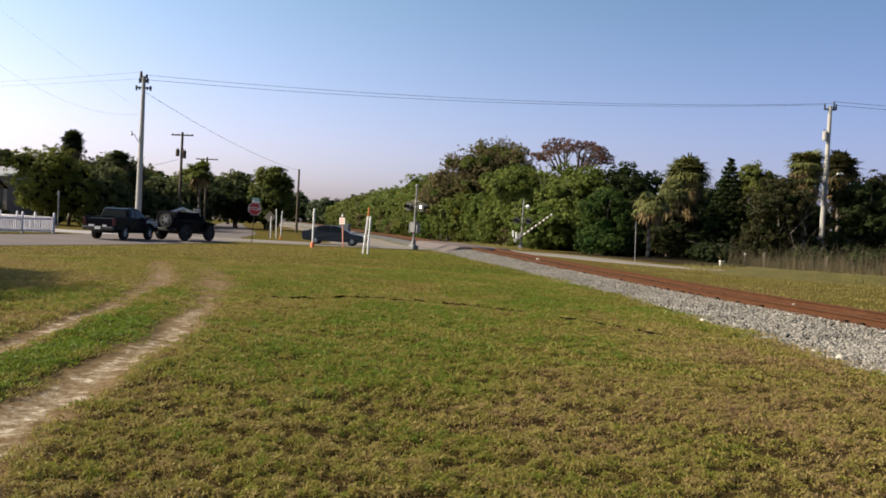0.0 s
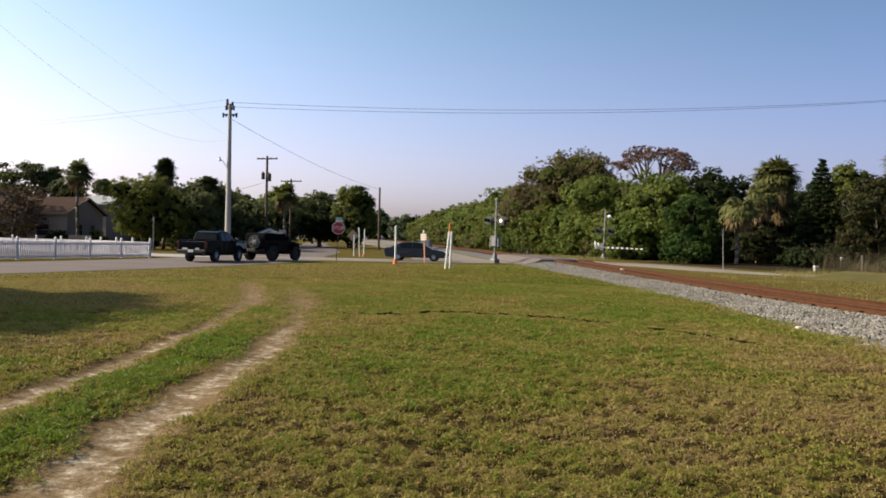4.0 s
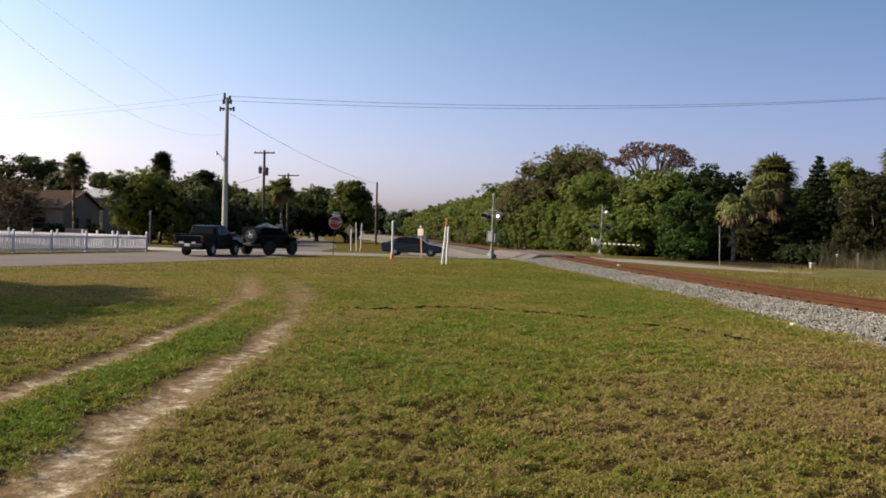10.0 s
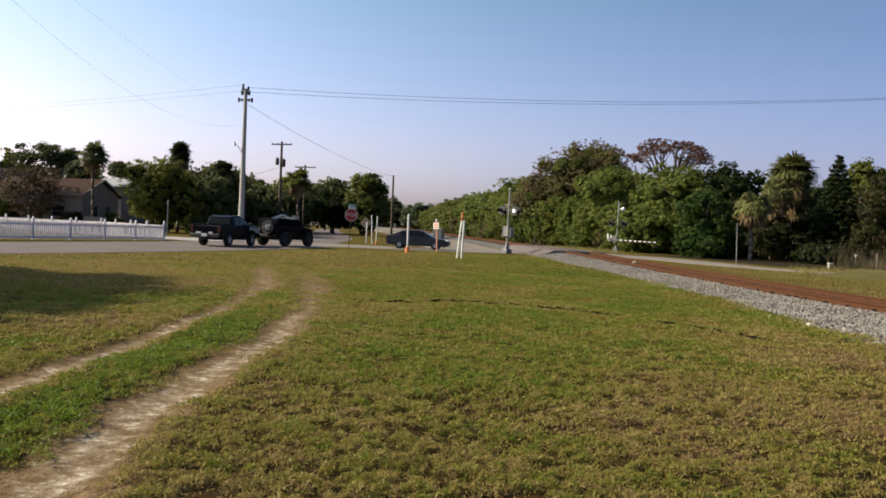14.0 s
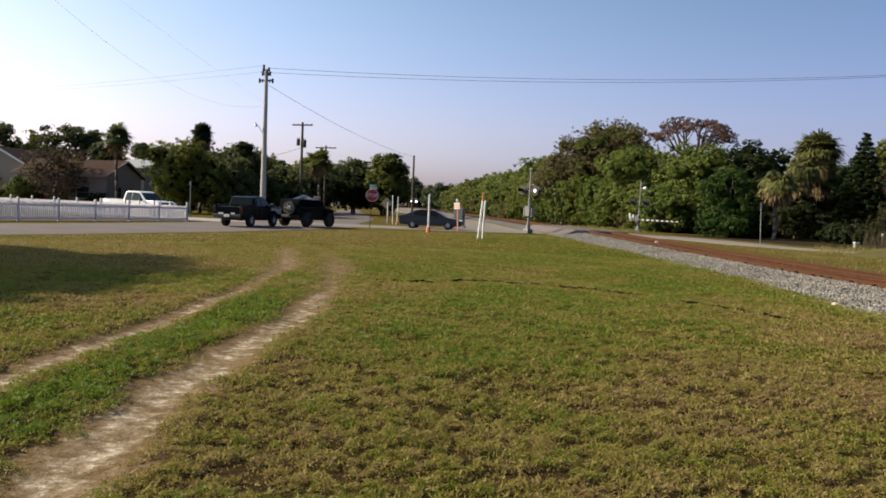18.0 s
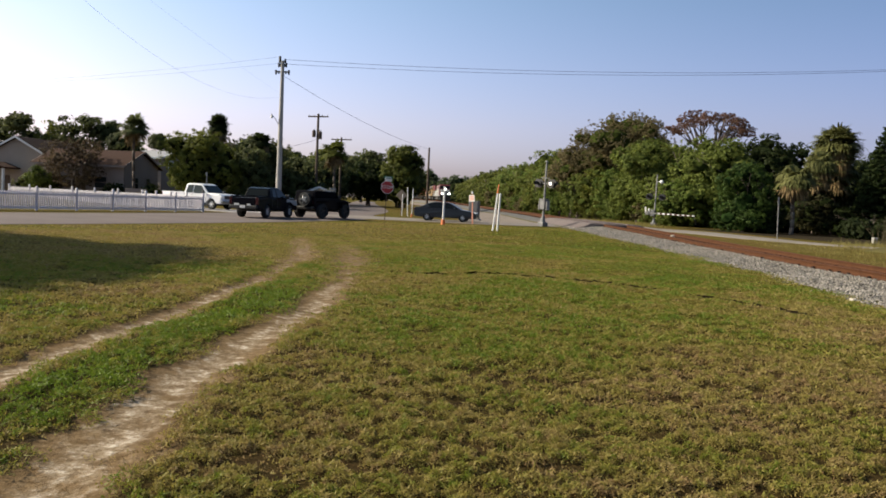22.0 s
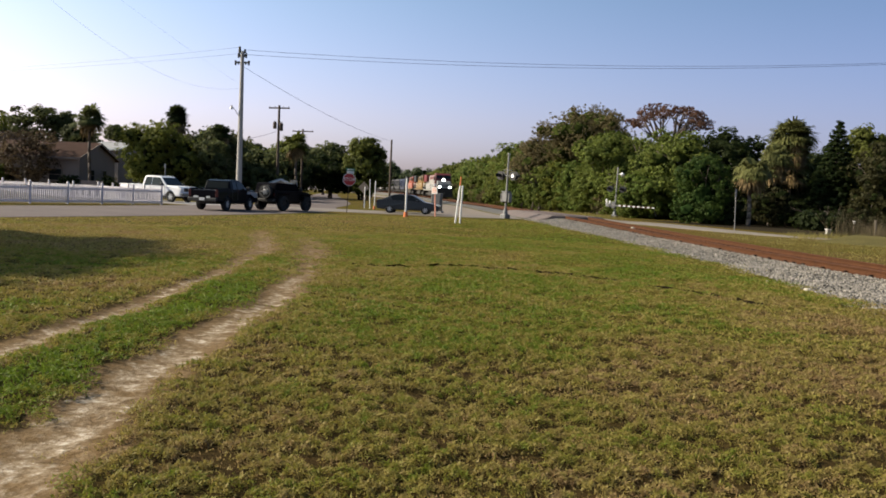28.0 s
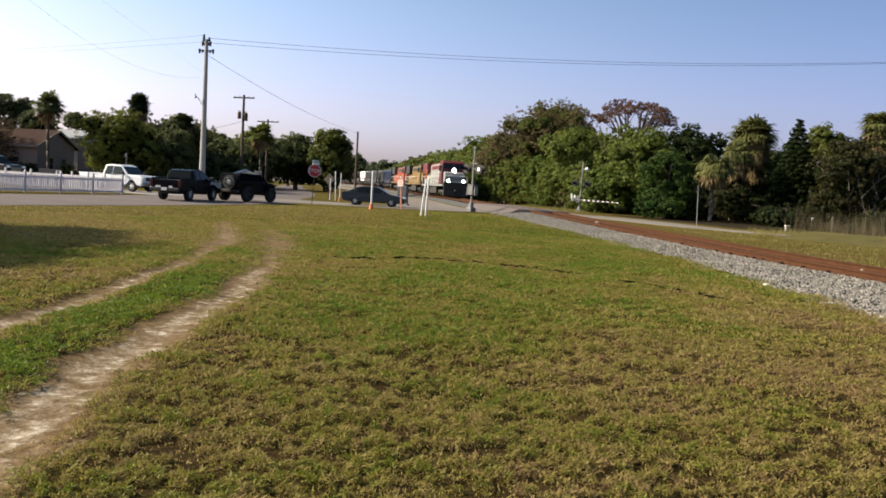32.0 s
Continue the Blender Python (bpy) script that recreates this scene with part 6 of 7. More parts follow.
def tree(x, y, h, w, material, label, seed, n=2600, size=0.34, low=None, lumps=9, depth=None, name="tree", trunk=True, core=0.78, coremat=None, flat=0.62, category="tree", group=""):
    """A broadleaf tree or shrub w wide and h high whose crown begins at low."""
    rng = np.random.default_rng(seed)
    low = h * 0.25 if low is None else low
    n, size = int(n * 3.2), size * 0.56
    t = thing(name, pose(x, y, 0, 0, 0, 0), label, category, group)
    dy = (depth or w) / 2
    L = []
    ch = h - low
    lumps = int(lumps * 1.9)
    for i in range(lumps):
        u = (i + 0.5) / lumps
        a = i * 2.4 + rng.uniform(0, 0.7)
        zz = low + ch * rng.uniform(0.12, 0.9)
        f = math.sqrt(max(0.12, 1 - max(0, ((zz - low) / ch - 0.4) / 0.6) ** 2))
        rr = math.sqrt(u) * 0.8 * f
        rs = w * flat * 0.25 * rng.uniform(0.6, 1.35)
        cz = min(zz, h - rs * 0.7)
        L.append((math.cos(a) * rr * w / 2, math.sin(a) * rr * dy, max(cz, low + rs * 0.4), rs * rng.uniform(0.9, 1.3), rs, rs * rng.uniform(0.7, 1.0)))
    L.append((w * rng.uniform(-0.12, 0.12), 0, h - w * 0.12, w * 0.15, w * 0.15, w * 0.12))
    L.append((0, 0, low + ch * 0.42, w * 0.34, dy * 0.68, ch * 0.4))
    if trunk:
        part("trunk", limbs(rng, max(low, 0.8) + ch * 0.15, h, 0.05 * w ** 0.5 * h ** 0.35, 6, w * 0.42), M["bark"], t, smooth=True)
    crown("crown", rng, L, n, size, material, t, core, coremat, max(0.03, low * 0.7))
    return t


def palm(x, y, h, r, label, seed, skirt=0.0, fan=34, mat_f=None, trunk_r=0.17, lean=0, tall=1.0, layers=0, droop=0.5):
    """A cabbage palm: ringed trunk, fan leaves split into narrow blades, dead skirt below."""
    rng = np.random.default_rng(seed)
    p = thing("palm_tree", pose(x, y, 0, 0, lean, 0), label, "palm tree")
    bm = bmesh.new()
    hz = h - r * 0.75
    for i in range(7):
        tube(bm, (0.05 * math.sin(i), 0, hz * i / 7 - 0.05), (0.05 * math.sin(i + 1), 0, hz * (i + 1) / 7), trunk_r * (1.08 - 0.03 * i), trunk_r * (1.0 - 0.03 * i), 10)
    part("trunk", bm, M["bark"] if trunk_r < 0.15 else M["palmbark"], p, smooth=True)

    def fans(name, k, zlo, zhi, material, length, droop, top, drop=0.0):
        V, F = [], []
        for i in range(k):
            a = rng.uniform(0, 2 * math.pi)
            c0 = top - rng.uniform(0, drop)
            el = math.asin(rng.uniform(zlo, zhi))
            d = np.array([math.cos(a) * math.cos(el), math.sin(a) * math.cos(el), math.sin(el) * tall])
            side = np.cross(d, [0, 0, 1.0])
            side /= np.linalg.norm(side) + 1e-6
            up = np.cross(side, d)
            ln = length * rng.uniform(0.7, 1.12)
            dr = droop * rng.uniform(0.4, 1.5)
            hub = np.array([0, 0, c0]) + d * ln * 0.4
            o = len(V)
            V += [tuple(np.array([0, 0, c0]) + side * 0.02), tuple(np.array([0, 0, c0]) - side * 0.02), tuple(hub)]
            F.append((o, o + 1, o + 2))
            for j in range(15):
                th = radians(-80 + 160 * j / 14 + rng.uniform(-6, 6))
                w = d * math.cos(th) + side * math.sin(th)
                L1 = ln * 0.66 * (1 - 0.2 * abs(th)) * rng.uniform(0.85, 1.1)
                q = np.cross(w, up) * 0.046 * r
                mid = hub + w * L1 * 0.5 + up * 0.03
                far = hub + w * L1 * 0.82 - np.array([0, 0, dr * L1 * 0.35])
                tip = hub + w * L1 - np.array([0, 0, dr * L1])
                o = len(V)
                V += [tuple(hub), tuple(mid + q), tuple(far + q * 0.6), tuple(tip), tuple(far - q * 0.6), tuple(mid - q)]
                F += [(o, o + 1, o + 5), (o + 1, o + 2, o + 4, o + 5), (o + 2, o + 3, o + 4)]
        return raw(name, V, F, material, p)
    fans("fronds", fan + 12, -0.5 if skirt else -0.8, 0.98, mat_f or M["leaf_p"], r, droop, hz + 0.1)
    fans("inner_fronds", fan // 2, -0.7, 0.9, mat_f or M["leaf_p"], r * 0.7, 0.4, hz + 0.1)
    if skirt:
        fans("dead_skirt", int(14 + 10 * skirt), -0.98, -0.45, M["leaf_s"], r * 0.95, 0.5, hz)
    if layers:
        col = r * 0.42 * layers
        for k, (u0, u1) in enumerate(((0.0, 0.35), (0.25, 0.65), (0.55, 1.0))):
            green = int((34, 26, 10)[k] * (0.6 + 0.16 * layers))
            dry = int((4, 14, 26)[k] * (0.6 + 0.16 * layers))
            top, drop = hz - col * u0, col * (u1 - u0)
            fans("hanging_fronds", green, (-0.35, -0.6, -0.8)[k], (0.75, 0.5, 0.2)[k], mat_f or M["leaf_p"], r * (0.93, 0.95, 0.85)[k], 0.3, top, drop)
            fans("dry_fronds", dry, -0.95, (0.2, 0.0, -0.2)[k], M["leaf_s"], r * (0.75, 0.85, 0.9)[k], 0.55, top, drop)
        # thatch column in the crown_shade colour, as shade among the fronds
        bm = bmesh.new()
        for k in range(6):
            z0, z1 = hz - col * (k + 1) / 6 - r * 0.25, hz - col * k / 6 - r * 0.1
            tube(bm, (0.06 * math.sin(k * 2.1), 0.06 * math.cos(k * 3.3), z0), (0.06 * math.sin(k * 1.7), 0, z1), r * (0.34 + 0.05 * math.sin(k * 2.4)), r * (0.3 + 0.06 * math.sin(k * 1.3)), 11)
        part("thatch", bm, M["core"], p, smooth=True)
    return p


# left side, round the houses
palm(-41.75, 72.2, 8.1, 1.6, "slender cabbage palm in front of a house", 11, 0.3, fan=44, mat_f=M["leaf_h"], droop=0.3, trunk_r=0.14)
palm(-37.35, 81, 9.3, 1.35, "dark round-headed cabbage palm above the trees", 12, 0, fan=70, mat_f=M["leaf_d"], layers=2, droop=0.25)
palm(-31.9, 79.5, 7.45, 1.2, "low dark cabbage palm among trees", 13, 0.6, fan=50, mat_f=M["leaf_d"], layers=1, droop=0.3)
palm(-31.25, 103.5, 8.6, 2.1, "palm with dry lower fronds beside a utility pole", 14, 0.4, fan=30, mat_f=M["leaf_a"], droop=0.3)
tree(-36.4, 74.5, 6.9, 8.0, M["leaf_o"], "broad green oak in front of the houses", 21, 11000, 0.15, low=0.9)
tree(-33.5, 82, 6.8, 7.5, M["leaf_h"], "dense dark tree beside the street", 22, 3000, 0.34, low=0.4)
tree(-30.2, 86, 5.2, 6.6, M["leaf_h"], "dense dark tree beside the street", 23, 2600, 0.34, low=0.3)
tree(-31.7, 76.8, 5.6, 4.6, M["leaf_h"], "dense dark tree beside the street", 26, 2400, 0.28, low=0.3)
tree(-48.6, 73.0, 5.7, 6.6, M["leaf_w"], "sparse brownish tree in front of a house", 24, 4200, 0.14, low=1.3, core=0.0)
tree(-51.8, 72.0, 2.9, 2.6, M["leaf_b"], "small bright green tree beside a sparse brown one", 25, 900, 0.16, low=1.2, core=0.5)
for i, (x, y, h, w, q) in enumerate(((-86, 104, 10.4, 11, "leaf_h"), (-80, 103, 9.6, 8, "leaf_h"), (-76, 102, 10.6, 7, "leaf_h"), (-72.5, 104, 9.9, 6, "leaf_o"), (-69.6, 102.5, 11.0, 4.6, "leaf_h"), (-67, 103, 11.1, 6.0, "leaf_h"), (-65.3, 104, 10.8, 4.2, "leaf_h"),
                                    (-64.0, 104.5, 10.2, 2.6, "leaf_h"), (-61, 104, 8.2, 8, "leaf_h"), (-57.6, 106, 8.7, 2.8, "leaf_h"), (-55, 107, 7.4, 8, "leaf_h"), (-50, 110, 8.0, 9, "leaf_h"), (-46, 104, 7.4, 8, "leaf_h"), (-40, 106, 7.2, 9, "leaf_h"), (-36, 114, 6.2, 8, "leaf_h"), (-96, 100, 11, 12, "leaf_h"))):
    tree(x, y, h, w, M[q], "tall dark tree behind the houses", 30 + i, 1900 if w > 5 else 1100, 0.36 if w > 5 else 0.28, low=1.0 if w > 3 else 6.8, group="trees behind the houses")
tree(-44.6, 100, 8.9, 5.5, M["leaf_k"], "thin, half-bare tree above the oaks", 47, 700, 0.16, low=4.5, core=0.0)
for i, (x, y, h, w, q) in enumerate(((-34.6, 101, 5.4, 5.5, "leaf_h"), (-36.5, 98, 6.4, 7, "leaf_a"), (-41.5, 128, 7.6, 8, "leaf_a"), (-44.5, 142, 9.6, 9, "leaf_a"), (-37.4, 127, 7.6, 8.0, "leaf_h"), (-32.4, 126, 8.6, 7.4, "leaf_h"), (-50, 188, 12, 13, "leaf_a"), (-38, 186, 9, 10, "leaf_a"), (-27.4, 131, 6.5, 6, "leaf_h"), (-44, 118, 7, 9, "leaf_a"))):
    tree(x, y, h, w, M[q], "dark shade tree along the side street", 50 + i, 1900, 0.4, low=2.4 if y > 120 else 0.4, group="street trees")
for i, (x, y, h, w) in enumerate(((-31.4, 123, 6.6, 7.0), (-27.6, 126, 6.2, 6.5), (-35.0, 119, 5.8, 6.0))):
    tree(x, y, h, w, M["leaf_d"], "low dark tree over the side street", 62 + i, 2000, 0.34, low=1.3, group="street trees")
tree(-26.3, 122, 9.15, 6.7, M["leaf_a"], "large dark spreading oak at the street corner", 60, 4200, 0.34, low=0.8)
tree(-37.5, 101, 8.6, 5, M["leaf_c"], "nearly bare pale tree", 61, 160, 0.2, low=2.2, core=0.0)
for i in range(16):
    tree(-26 - i * 8.5 + 3 * math.sin(i * 3), 330 + 18 * math.sin(i * 2.1), 12 + 3 * math.sin(i * 1.7), 14, M["leaf_f"], "distant pale green tree at the end of the railway", 70 + i, 700, 0.9, low=0.5, group="distant trees", trunk=True)

# right side: the wall of woods along the railway
rngw = np.random.default_rng(5)
WOODS = [(11, 82), (8.5, 91), (5.2, 103), (0, 124), (-5.5, 146), (-12, 170), (-20, 200), (-31, 240), (-36, 258)]
wl = smooth_line(WOODS, 4.0)
tops = np.interp(wl[:, 1], [70, 90, 110, 140, 180, 240, 330], [7.2, 8.2, 9.4, 10.4, 9.6, 8.8, 8.5])
for i, (p, h) in enumerate(zip(wl, tops)):
    far = p[1] / 90
    tree(p[0] + 3.2 + rngw.uniform(-0.6, 0.8), p[1], h * rngw.uniform(0.82, 1.1), rngw.uniform(7.5, 10), M[("leaf_b", "leaf_e", "leaf_b", "leaf_a")[i % 4]] if p[1] < 200 else M["leaf_a"],
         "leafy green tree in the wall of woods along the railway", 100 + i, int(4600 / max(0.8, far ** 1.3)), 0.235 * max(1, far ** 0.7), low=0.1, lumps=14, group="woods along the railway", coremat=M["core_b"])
for i in range(26):
    u = i / 25
    p = wl[int(u ** 1.4 * (len(wl) * 0.62))]
    tree(p[0] - 0.6 + rngw.uniform(-0.8, 0.8), p[1] + rngw.uniform(-2, 2), rngw.uniform(2.2, 4.2), rngw.uniform(3.4, 5.0), M[("leaf_b", "leaf_c", "leaf_e")[i % 3]],
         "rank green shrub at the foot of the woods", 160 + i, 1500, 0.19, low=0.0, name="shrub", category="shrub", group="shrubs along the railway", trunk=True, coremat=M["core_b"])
for i in range(12):
    p = wl[int(i * 0.9)]
    tree(p[0] - 1.4 + rngw.uniform(-0.4, 0.6), p[1] + rngw.uniform(-1.5, 1.5), rngw.uniform(4.2, 6.4), rngw.uniform(4.6, 6.2), M[("leaf_b", "leaf_e", "leaf_b", "leaf_o")[i % 4]],
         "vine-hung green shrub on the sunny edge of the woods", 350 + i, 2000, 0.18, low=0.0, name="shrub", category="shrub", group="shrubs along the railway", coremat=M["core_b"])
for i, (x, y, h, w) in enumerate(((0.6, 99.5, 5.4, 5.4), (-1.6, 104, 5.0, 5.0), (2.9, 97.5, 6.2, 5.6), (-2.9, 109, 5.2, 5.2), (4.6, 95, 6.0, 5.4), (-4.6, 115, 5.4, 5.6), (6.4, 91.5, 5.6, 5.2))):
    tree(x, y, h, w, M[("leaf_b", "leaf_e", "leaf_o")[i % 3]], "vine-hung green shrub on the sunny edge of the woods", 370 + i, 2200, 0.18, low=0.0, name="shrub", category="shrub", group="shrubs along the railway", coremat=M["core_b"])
tree(5.8, 101, 12.6, 11.0, M["leaf_c"], "tall thin-leaved olive-brown tree above the woods", 190, 15000, 0.125, low=5.0, core=0.8, lumps=12, coremat=M["core_b"])
tree(-0.2, 103, 8.6, 6.4, M["leaf_c"], "thin-leaved olive tree beside the railway woods", 189, 4600, 0.17, low=3.2, core=0.7, coremat=M["core_b"])
tree(2.0, 102, 11.0, 9.4, M["leaf_c"], "tall thin-leaved olive-brown tree above the woods", 191, 10000, 0.125, low=4.6, core=0.78, coremat=M["core_b"])
tree(9.2, 98, 12.0, 5.5, M["leaf_c"], "tall thin-leaved olive-brown tree above the woods", 192, 7000, 0.125, low=2.0, core=0.6, coremat=M["core_b"])
tree(12.4, 87.5, 9.2, 8, M["leaf_b"], "leafy green tree in front of the woods", 193, 3400, 0.24, low=0.1, coremat=M["core_b"])
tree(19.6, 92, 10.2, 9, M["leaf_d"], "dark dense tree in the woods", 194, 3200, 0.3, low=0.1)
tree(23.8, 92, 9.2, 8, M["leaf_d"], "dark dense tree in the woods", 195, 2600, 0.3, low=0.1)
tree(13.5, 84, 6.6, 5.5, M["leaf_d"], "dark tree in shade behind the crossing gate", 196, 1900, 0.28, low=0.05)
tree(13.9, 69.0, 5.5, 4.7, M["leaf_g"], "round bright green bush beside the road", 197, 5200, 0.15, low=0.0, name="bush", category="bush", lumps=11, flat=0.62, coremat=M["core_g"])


def umbrella_tree(x, y, h, w):
    """A bare-limbed tree with a flat, rust-brown canopy."""
    rng = np.random.default_rng(8)
    t = thing("tree", pose(x, y, 0), "flat-topped tree with rust-brown leaves on bare brown limbs", "tree")
    bm = bmesh.new()
    tube(bm, (0, 0, -0.1), (0.2, 0, h * 0.6), 0.32, 0.26, 10)
    L = []
    R = w / 2
    fork = Vector((0.2, 0, h * 0.6))

    def dome(e):
        q = min(1.0, math.hypot(e.x / R, e.y / (R * 0.75)))
        return h - 0.45 - 2.1 * q ** 2.2

    for i in range(10):
        a = i * 2.399 + rng.uniform(-0.25, 0.25)
        out = Vector((math.cos(a), math.sin(a) * 0.75, 0))
        reach = R * (0.3 + 0.42 * ((i * 7) % 10) / 9)
        side = Vector((-out.y, out.x, 0))
        a1 = fork + out * reach * 0.35 + side * rng.normal(0, 0.25) + Vector((0, 0, rng.uniform(0.5, 1.0)))
        a2 = fork + out * reach * 0.75 + side * rng.normal(0, 0.35) + Vector((0, 0, rng.uniform(1.1, 1.9)))
        a3 = fork + out * reach * 1.05 + side * rng.normal(0, 0.3)
        a3.z = dome(a3) - 0.7
        for q0, q1, r0, r1 in ((fork, a1, 0.19, 0.15), (a1, a2, 0.15, 0.115), (a2, a3, 0.115, 0.07)):
            tube(bm, q0, q1, r0, r1, 7)
        for q in range(4):
            b0 = a1.lerp(a2, rng.uniform(0.5, 1)) if q < 2 else a2.lerp(a3, rng.uniform(0.3, 1))
            e = a3 + Vector((rng.normal(0, R * 0.22), rng.normal(0, R * 0.18), 0)) + out * rng.uniform(-0.1, 0.3) * R
            f = math.hypot(e.x / R, e.y / (R * 0.75))
            if f > 1:
                e.x, e.y = e.x / f, e.y / f
            e.z = dome(e) - rng.uniform(0.0, 0.7)
            m = b0.lerp(e, 0.5) + Vector((rng.normal(0, 0.2), rng.normal(0, 0.2), rng.uniform(-0.35, 0.1)))
            tube(bm, b0, m, 0.065, 0.05, 6)
            tube(bm, m, e, 0.05, 0.02, 5)
            L.append((e.x, e.y, e.z + 0.1, rng.uniform(0.55, 1.05), rng.uniform(0.5, 0.9), rng.uniform(0.22, 0.4)))
    part("trunk", bm, M["bark"], t, smooth=True)
    crown("crown", rng, L, 13000, 0.075, M["leaf_r"], t, 0.0)


umbrella_tree(14.45, 94, 13.1, 8.9)
tree(16.8, 89, 9.0, 7, M["leaf_b"], "leafy green tree in front of the woods", 198, 3000, 0.24, low=0.1, coremat=M["core_b"])
tree(7.0, 89, 9.0, 7, M["leaf_b"], "leafy green tree in front of the woods", 199, 3000, 0.24, low=0.1, coremat=M["core_b"])

palm(17.3, 68.0, 5.7, 1.75, "short palm with a heavy skirt of dry fronds", 201, 1.6, fan=40, layers=0, droop=0.65)
palm(20.3, 72.0, 7.0, 1.6, "palm hung with dry fronds beside a taller palm", 206, 1.4, fan=24, layers=2, droop=0.6)
palm(22.7, 76.0, 9.75, 2.3, "tall palm with a long ragged skirt of fronds", 202, 0.6, fan=80, layers=4, droop=0.2, tall=0.8)
palm(31.3, 70.5, 10.2, 1.85, "tall palm beside a concrete pole", 203, 0.8, fan=60, layers=3, droop=0.22, tall=0.85)
palm(36.0, 74, 10.4, 1.95, "tall palm beside a concrete pole", 204, 0.8, fan=60, mat_f=M["leaf_k"], layers=3, droop=0.22)


def norfolk_pine(x, y, h, w):
    """A conical pine of level whorls."""
    rng = np.random.default_rng(9)
    t = thing("pine_tree", pose(x, y, 0), "dark conical pine with level whorled branches", "tree")
    bm = bmesh.new()
    tube(bm, (0, 0, -0.1), (0, 0, h - 0.2), 0.2, 0.02, 9)
    part("trunk", bm, M["bark"], t, smooth=True)
    L = []
    for k in range(23):
        u = k / 22
        z = 0.5 + (h - 0.8) * u
        rr = w / 2 * (1 - u) ** 0.85 + 0.12
        nb = 7 if u < 0.8 else 5
        for j in range(nb):
            a = 2 * math.pi * j / nb + k * 0.5
            for s in (0.35, 0.7, 0.95):
                L.append((math.cos(a) * rr * s, math.sin(a) * rr * s, z + 0.1 * s, 0.16 + rr * 0.14, 0.16 + rr * 0.14, 0.12 + 0.05 * rr))
    crown("crown", rng, L, 30000, 0.075, M["leaf_n"], t, 0.9, low=0.2)


norfolk_pine(25.4, 72.5, 9.3, 4.6)
tree(30.6, 80, 9.6, 4.6, M["leaf_a"], "dark green tree between the palms", 210, 2600, 0.28, low=0.4)
tree(28.2, 68.5, 7.4, 6.0, M["leaf_k"], "thin shrubby tree with pale dead limbs", 211, 3000, 0.22, low=0.8, core=0.6)
tree(33.5, 80, 8.0, 8.0, M["leaf_d"], "dark tree behind the palms", 212, 2200, 0.3, low=0.1)
tree(36.2, 70.0, 7.2, 5.4, M["leaf_d"], "dark leafy tree in front of the concrete pole", 213, 3000, 0.24, low=1.6)
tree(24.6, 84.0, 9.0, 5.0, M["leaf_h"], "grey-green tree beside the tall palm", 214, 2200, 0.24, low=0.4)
dl = thing("dead_branch", pose(28.6, 66.4, 0), "pale dead branches caught in the thicket", "dead branch")
rngd = np.random.default_rng(77)
for i in range(9):
    bm = bmesh.new()
    p0 = Vector((rngd.uniform(-1.6, 2.0), rngd.uniform(-0.3, 0.6), rngd.uniform(0, 0.6) if i < 3 else rngd.uniform(1.5, 4.0)))
    p1 = p0 + Vector((rngd.normal(0.2, 0.6), rngd.normal(0, 0.2), rngd.uniform(0.6, 1.6)))
    p2 = p1 + Vector((rngd.normal(0.2, 0.6), rngd.normal(0, 0.2), rngd.uniform(0.3, 1.2)))
    if i < 3:
        p0.z = -0.05
    tube(bm, p0, p1, 0.03, 0.022, 6)
    tube(bm, p1, p2, 0.022, 0.01, 6)
    part("branch", bm, M["palmbark"], dl)
for i, (x, y, h, w) in enumerate(((40.5, 76, 8.8, 8), (47, 74, 8.4, 8), (54, 76, 9, 9), (62, 72, 9.4, 9), (19.5, 82, 5.4, 7), (29, 86, 8, 9), (38, 88, 8.5, 10), (23, 80, 5.6, 7))):
    tree(x, y, h, w, M[("leaf_k", "leaf_d")[i % 2]], "dark green tree in the thicket", 215 + i, 2200, 0.32, low=0.1, group="thicket trees")
for i in range(13):
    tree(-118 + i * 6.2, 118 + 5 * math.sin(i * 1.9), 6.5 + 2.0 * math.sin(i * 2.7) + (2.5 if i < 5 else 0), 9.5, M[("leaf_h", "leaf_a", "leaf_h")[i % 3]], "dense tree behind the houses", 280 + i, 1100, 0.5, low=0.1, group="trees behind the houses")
for i, (x, y, h, w) in enumerate(((-55.5, 79.5, 1.6, 2.4), (-58, 79, 2.2, 2.6), (-44.6, 73.2, 1.5, 2.2), (-41.8, 75.5, 1.7, 2.6), (-38.5, 79.5, 1.8, 3.2), (-35.0, 80.0, 1.6, 3.4), (-31.0, 78.5, 1.5, 3.0), (-52, 73.8, 2.4, 2.6))):
    tree(x, y, h, w, M[("leaf_d", "leaf_a")[i % 2]], "clipped dark shrub beside a house", 310 + i, 700, 0.16, low=0.0, name="shrub", category="shrub", group="garden shrubs")
# near-black shrub leaves put the thicket's shade into their colour
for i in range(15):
    tree(15.5 + i * 2.3, 71.5 + 2.5 * math.sin(i * 2.2) + (3 if i < 4 else 0), 3.2 + 1.0 * math.sin(i * 1.3), 4.2, M[("leaf_d", "leaf_d", "leaf_k")[i % 3]], "thicket shrub with leaves coloured dark for shade", 330 + i, 900, 0.22, low=0.0, name="shrub", category="shrub", group="thicket shrubs")
